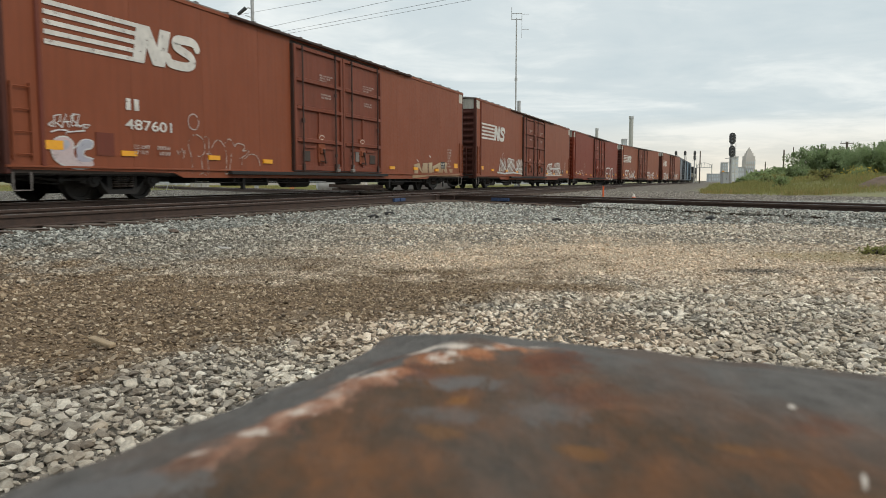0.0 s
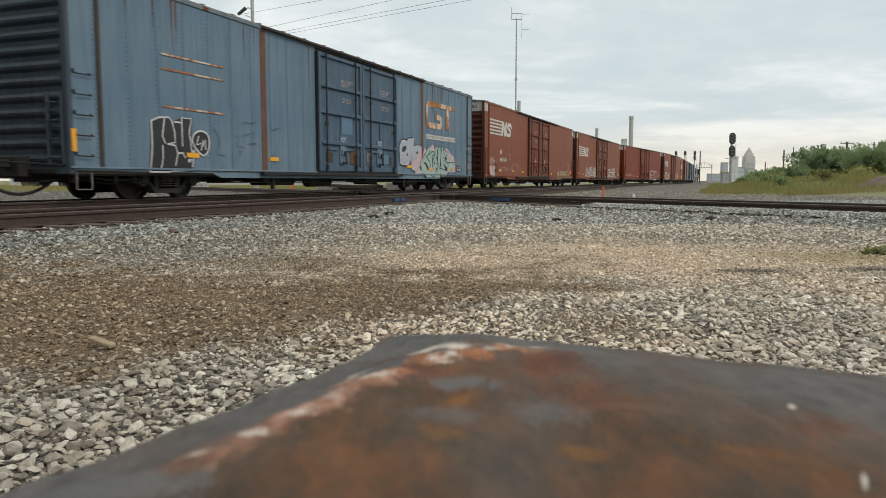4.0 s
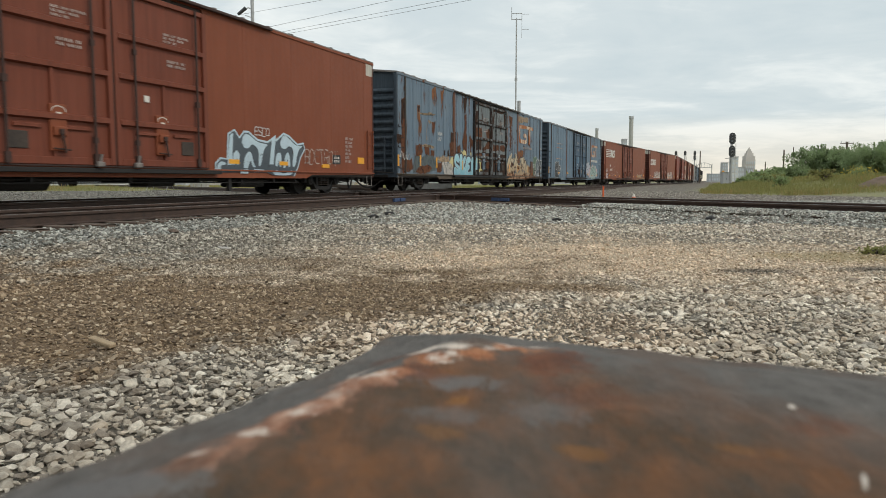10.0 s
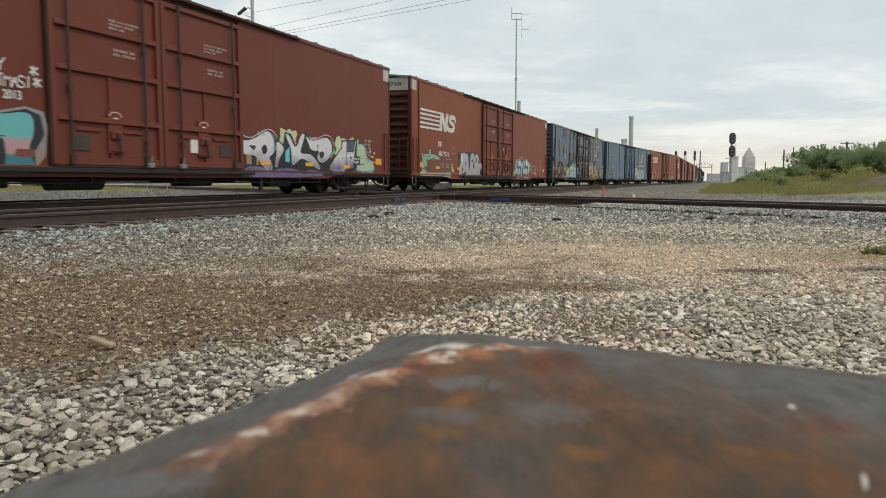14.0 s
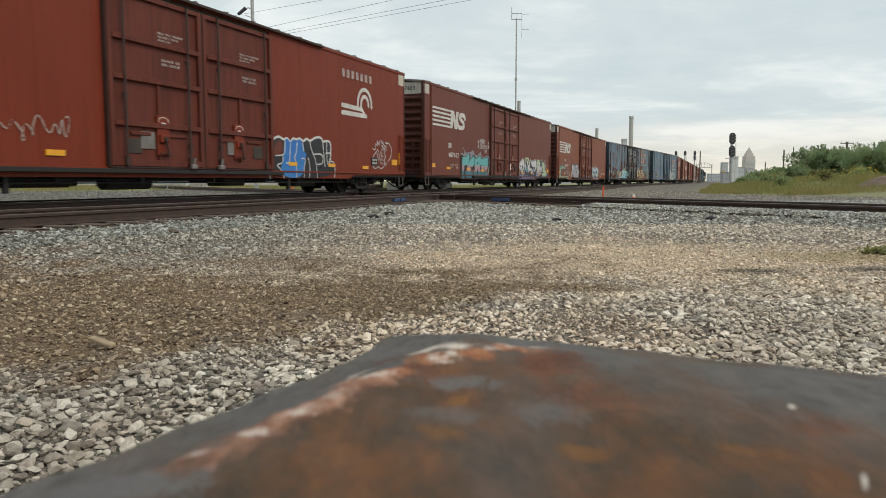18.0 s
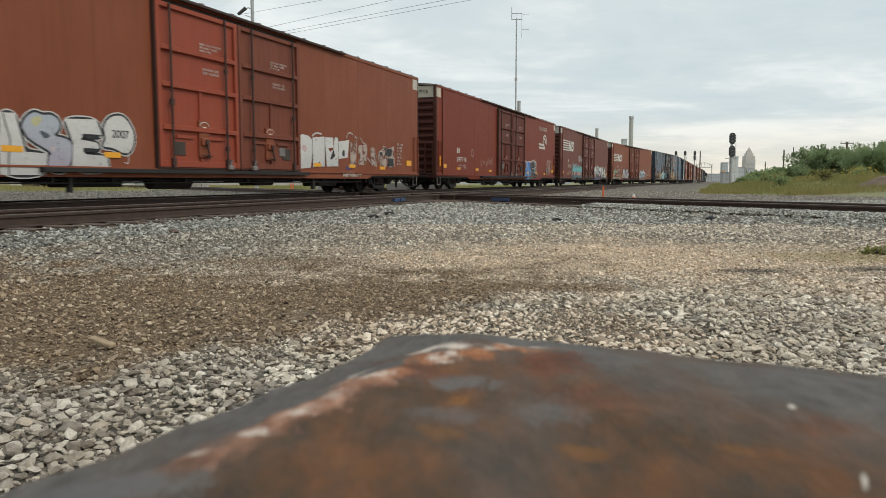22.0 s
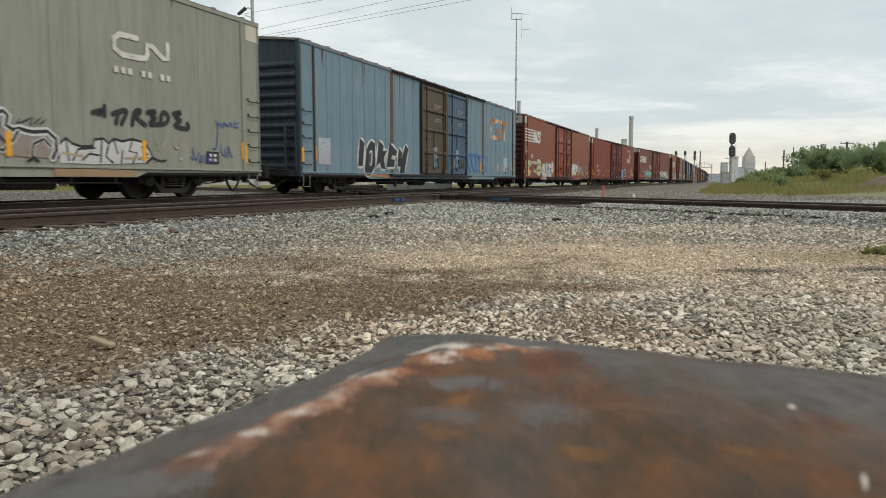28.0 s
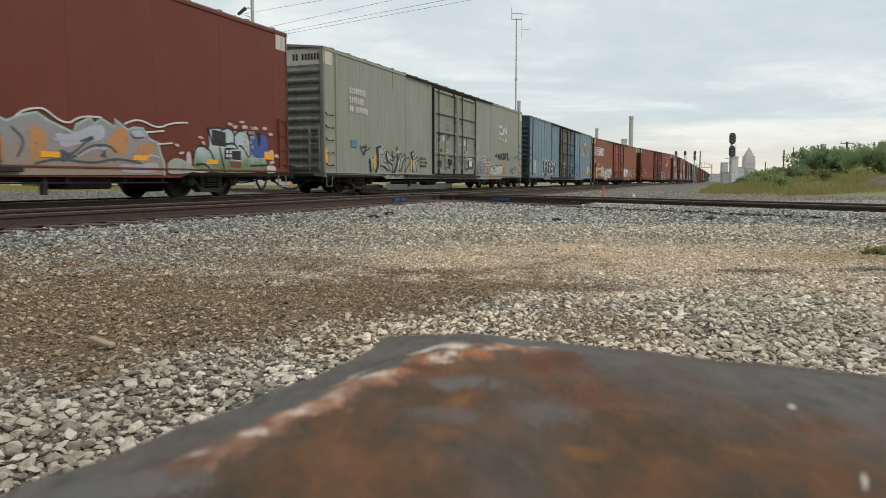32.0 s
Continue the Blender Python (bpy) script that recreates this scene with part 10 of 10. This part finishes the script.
def lay_stones():
    fine, mid, far = hull_shapes(24, 20, 3), hull_shapes(16, 11, 4), octa_shapes(8, 5)
    # nearest
    x, y, rng = field(-4.0, 1.3, 0.075, 10, 3.5)
    size = 0.022 + 0.030 * rng.beta(1.1, 3.6, len(x))
    keep = np.maximum(np.abs(x), np.abs(y)) > 0.62
    scatter("gravel", far, np.column_stack([x, y, heights(x, y) + 0.2 * size])[keep], size[keep], 9, "angular grey crushed stone behind the steel block")
    # the same stone to both sides, thinning out
    rng = np.random.default_rng(31)
    x, y = rng.uniform(-11, 11, 42000), rng.uniform(-6, 9, 42000)
    inner = np.where(y < 1.3, 4.3, np.where(y < 3.3, 2.4, np.where(y < 6.8, 4.6, 8.2)))
    keep = ((np.abs(x) > inner) | (y < -4)) & (rng.uniform(size=len(x)) < np.clip((11.5 - np.abs(x)) / 4.0, 0, 1))
    x, y = x[keep], y[keep]
    size = (0.020 + 0.030 * rng.beta(1.1, 3.6, len(x))) * (1 - 0.4 * soil(x, y))
    scatter("gravel", far, np.column_stack([x, y, heights(x, y) + 0.2 * size]), size, 32, "angular grey crushed stone to the sides of the yard")
    # a bed of chips, then the stones that lie on it
    x, y, rng = field(1.3, 3.3, 0.024, 21)
    size = 0.007 + 0.009 * rng.uniform(size=len(x))
    scatter("gravel", mid, np.column_stack([x, y, heights(x, y) + rng.uniform(-0.008, 0.003, len(x))]), size, 21, "small grey stone chips between the larger stones")
    x, y, rng = field(1.3, 3.3, 0.031, 11)
    sl = soil(x, y)
    keep = rng.uniform(size=len(x)) < 1 - 0.72 * sl
    x, y, sl = x[keep], y[keep], sl[keep]
    size = 0.009 + 0.026 * rng.beta(1.0, 2.6, len(x))
    size = np.where(rng.uniform(size=len(x)) < 0.05, size * 1.4, size) * (1 - 0.40 * sl)
    z = heights(x, y) + size * (0.28 - 0.5 * sl) + rng.uniform(-0.004, 0.012, len(x))
    scatter("gravel", fine, np.column_stack([x, y, z]), size, 1, "angular grey crushed stone, loose on the yard", (0.30, 0.70))
    # middle
    x, y, rng = field(3.3, 6.8, 0.029, 12)
    sl, tz = soil(x, y), tan_zone(x, y)
    keep = rng.uniform(size=len(x)) < 1 - 0.12 * sl
    x, y, sl, tz = x[keep], y[keep], sl[keep], tz[keep]
    coarse = np.clip((x - 0.4) / 1.6, 0, 1) * np.clip((6.2 - y) / 1.2, 0, 1)
    size = (0.008 + 0.036 * rng.beta(0.9, 3.0, len(x))) * (1 - 0.28 * sl) * (1 - 0.36 * tz * (1 - coarse)) * (1 - 0.04 * coarse)
    z = heights(x, y) + size * (0.30 - 0.16 * sl - 0.05 * tz) + rng.uniform(-0.003, 0.008, len(x))
    scatter("gravel", mid, np.column_stack([x, y, z]), size, 2, "grey and brown crushed stone, half buried in dirt")
    # fine chips over the dirt and the tan gravel
    x, y, rng = field(2.3, 8.6, 0.031, 22)
    drift = np.sin(2.9 * x + 1.3 * y) + np.sin(5.3 * y - 2.1 * x + 1) + np.sin(8.7 * x + 6.1 * y) + 0.8 * np.sin(13.0 * y - 9.0 * x)
    keep = ((soil(x, y) > 0.12) & (drift > -0.9)) | (tan_zone(x, y) > 0.3)
    x, y = x[keep], y[keep]
    size = 0.004 + 0.009 * rng.beta(1.2, 3.0, len(x))
    scatter("gravel", far, np.column_stack([x, y, heights(x, y) + size * 0.35]), size, 23, "fine chips of stone in the dirt", (0.5, 0.9))
    # farther
    x, y, rng = field(6.8, 12.5, 0.056, 13)
    d = line_distances(x, y)
    tz = tan_zone(x, y)
    size = (0.012 + 0.036 * rng.beta(1.2, 3.2, len(x))) * (1 - 0.36 * tz)
    z = heights(x, y) + size * 0.3 + rng.uniform(-0.003, 0.010, len(x))
    z += 0.085 * np.clip((2.3 - d) / 0.9, 0, 1) * np.clip(x - 0.5, 0, 1)
    p = np.column_stack([x, y, z])
    keep = d > 2.6
    scatter("gravel", mid, p[keep], size[keep], 3, "grey crushed stone, tan where it is finer")
    keep = (d > 1.36) & (d <= 2.6)
    scatter("ballast", mid, p[keep], size[keep] * 1.15, 8, "coarse grey ballast along the near track", mat="ballast")
    # a shoulder of ballast heaped against the crossing rail
    rng = np.random.default_rng(41)
    gs, go = np.meshgrid(np.arange(-9.0, 13.0, 0.042), np.arange(0.835, 1.60, 0.042))
    gs = gs.ravel() + rng.uniform(-0.03, 0.03, gs.size)
    go = go.ravel() + rng.uniform(-0.02, 0.03, go.size)
    x = CROSS_FOOT.x + CROSS_U.x * gs - math.cos(CROSS_ANGLE) * go
    y = CROSS_FOOT.y + CROSS_U.y * gs + math.sin(CROSS_ANGLE) * go
    keep = (-x * UY + y * UX) < D_NEAR - 1.5
    x, y, go = x[keep], y[keep], go[keep]
    size = 0.018 + 0.028 * rng.beta(1.5, 3.0, len(x))
    z = heights(x, y) + 0.110 - 0.05 * np.clip((go - 1.2) / 0.4, 0, 1) + rng.uniform(-0.012, 0.012, len(x))
    scatter("ballast", far, np.column_stack([x, y, z]), size, 42, "coarse grey ballast heaped against the crossing rail", mat="ballast")
    # ballast round the tracks
    x, y, rng = field(12.5, 27.0, 0.105, 14)
    size = 0.025 + 0.032 * rng.beta(1.5, 3.0, len(x))
    z = heights(x, y) + size * 0.2 + rng.uniform(-0.004, 0.012, len(x))
    scatter("ballast", far, np.column_stack([x, y, z]), size, 4, "coarse grey track ballast about the rails", mat="ballast")
    x, y, rng = field(27.0, 52.0, 0.21, 16)
    far_keep = np.array([not on_bank(a, b) for a, b in zip(x, y)])
    x, y = x[far_keep], y[far_keep]
    size = 0.025 + 0.045 * rng.beta(1.3, 3.0, len(x))
    scatter("gravel", far, np.column_stack([x, y, heights(x, y) + size * 0.15]), size, 6, "brown-grey gravel beyond the tracks", mat="ballast_brown")
    x, y, rng = field(5.5, 14.5, 0.075, 15, 0.2)
    d = line_distances(x, y)
    keep = (d <= 1.36) & (rng.uniform(size=len(d)) < 0.8)
    x, y, d = x[keep], y[keep], d[keep]
    size = 0.022 + 0.028 * rng.beta(1.5, 3.0, len(x))
    z = heights(x, y) + size * 0.1 + np.where(d > 0.85, 0.018, 0.0)
    scatter("ballast", far, np.column_stack([x, y, z]), size, 5, "coarse grey ballast between the near rails", mat="ballast")


lay_stones()


def litter():
    """Small things that lie on the yard."""
    x, y = at(170, 967 / (622 - 320))
    ob = part("wood_scrap", Geo().box(-0.075, 0.075, -0.018, 0.018, 0, 0.02, 0.004), plain("pale_split_wood", (0.36, 0.27, 0.17), 0.8, 0, 30, 0.3, 0.4))
    ob.matrix_basis = pose(x, y, ground_height(x, y) + 0.02, 4, 8, -28)
    tagged(ob, "pale split wood scrap on the dirt", "wood scrap")
    for px, py in ((820, 377), (875, 379), (395, 447)):
        x, y = at(px, 967 / (py - 320))
        ob = part("paper_scrap", Geo().box(-0.06, 0.06, -0.04, 0.04, 0, 0.012, 0.003), M["concrete"])
        ob.matrix_basis = pose(x, y, ground_height(x, y) + 0.045, 9, 5, px % 50)
        tagged(ob, "small pale scrap on the gravel", "litter", "scraps on the gravel")
    for px, py, r in ((1255, 523, 0.045), (690, 381, 0.16), (660, 386, 0.14), (306, 416, 0.10), (1258, 391, 0.17), (985, 393, 0.12)):
        x, y = at(px, 967 / (py - 320))
        g = Geo()
        sh = hull_shapes(1, 22, px)[0]
        g.add([(v[0] * r, v[1] * r * 0.6, v[2] * r * 0.35) for v in sh[0].tolist()], sh[1].tolist())
        ob = part("dark_clod", g, M["under"] if r > 0.1 else M["tie"])
        ob.matrix_basis = pose(x, y, ground_height(x, y) + 0.03, 0, 0, px % 60)
        tagged(ob, "dark clod lying on the gravel", "clod", "clods on the gravel")


litter()


def motions():
    times = [0.0] + [0.5 * k for k in range(1, 64)] + [32.0]
    for car, k in CARS:
        rows = []
        for t in times:
            s = S_START + SPEED * t - PITCH_CAR * k
            a, b = [on_track(s + o, train_d(s + o), RAIL_TOP) for o in (-9.9, 9.9)]
            mid, way = (a + b) / 2, b - a
            rows.append((t, pose(mid.x, mid.y, RAIL_TOP, 0, 0, math.degrees(math.atan2(way.y, way.x)))))
        walk(car, rows)
    # wheels roll: one turn in pi times their diameter
    step = SPEED / 0.46 * (2 / FPS)
    for k, x in ((0, -0.89), (1, 0.89)):
        first = WHEELS[k][0]
        walk(first, [(2 * j / FPS, Matrix.Translation((x, 0, 0.46)) @ Matrix.Rotation(step * j, 4, "Y")) for j in range(481)])
        for w in WHEELS[k][1:]:
            w.rotation_mode = "QUATERNION"
            keys = w.animation_data_create()
            keys.action = first.animation_data.action
            keys.action_slot = first.animation_data.action_slot


motions()
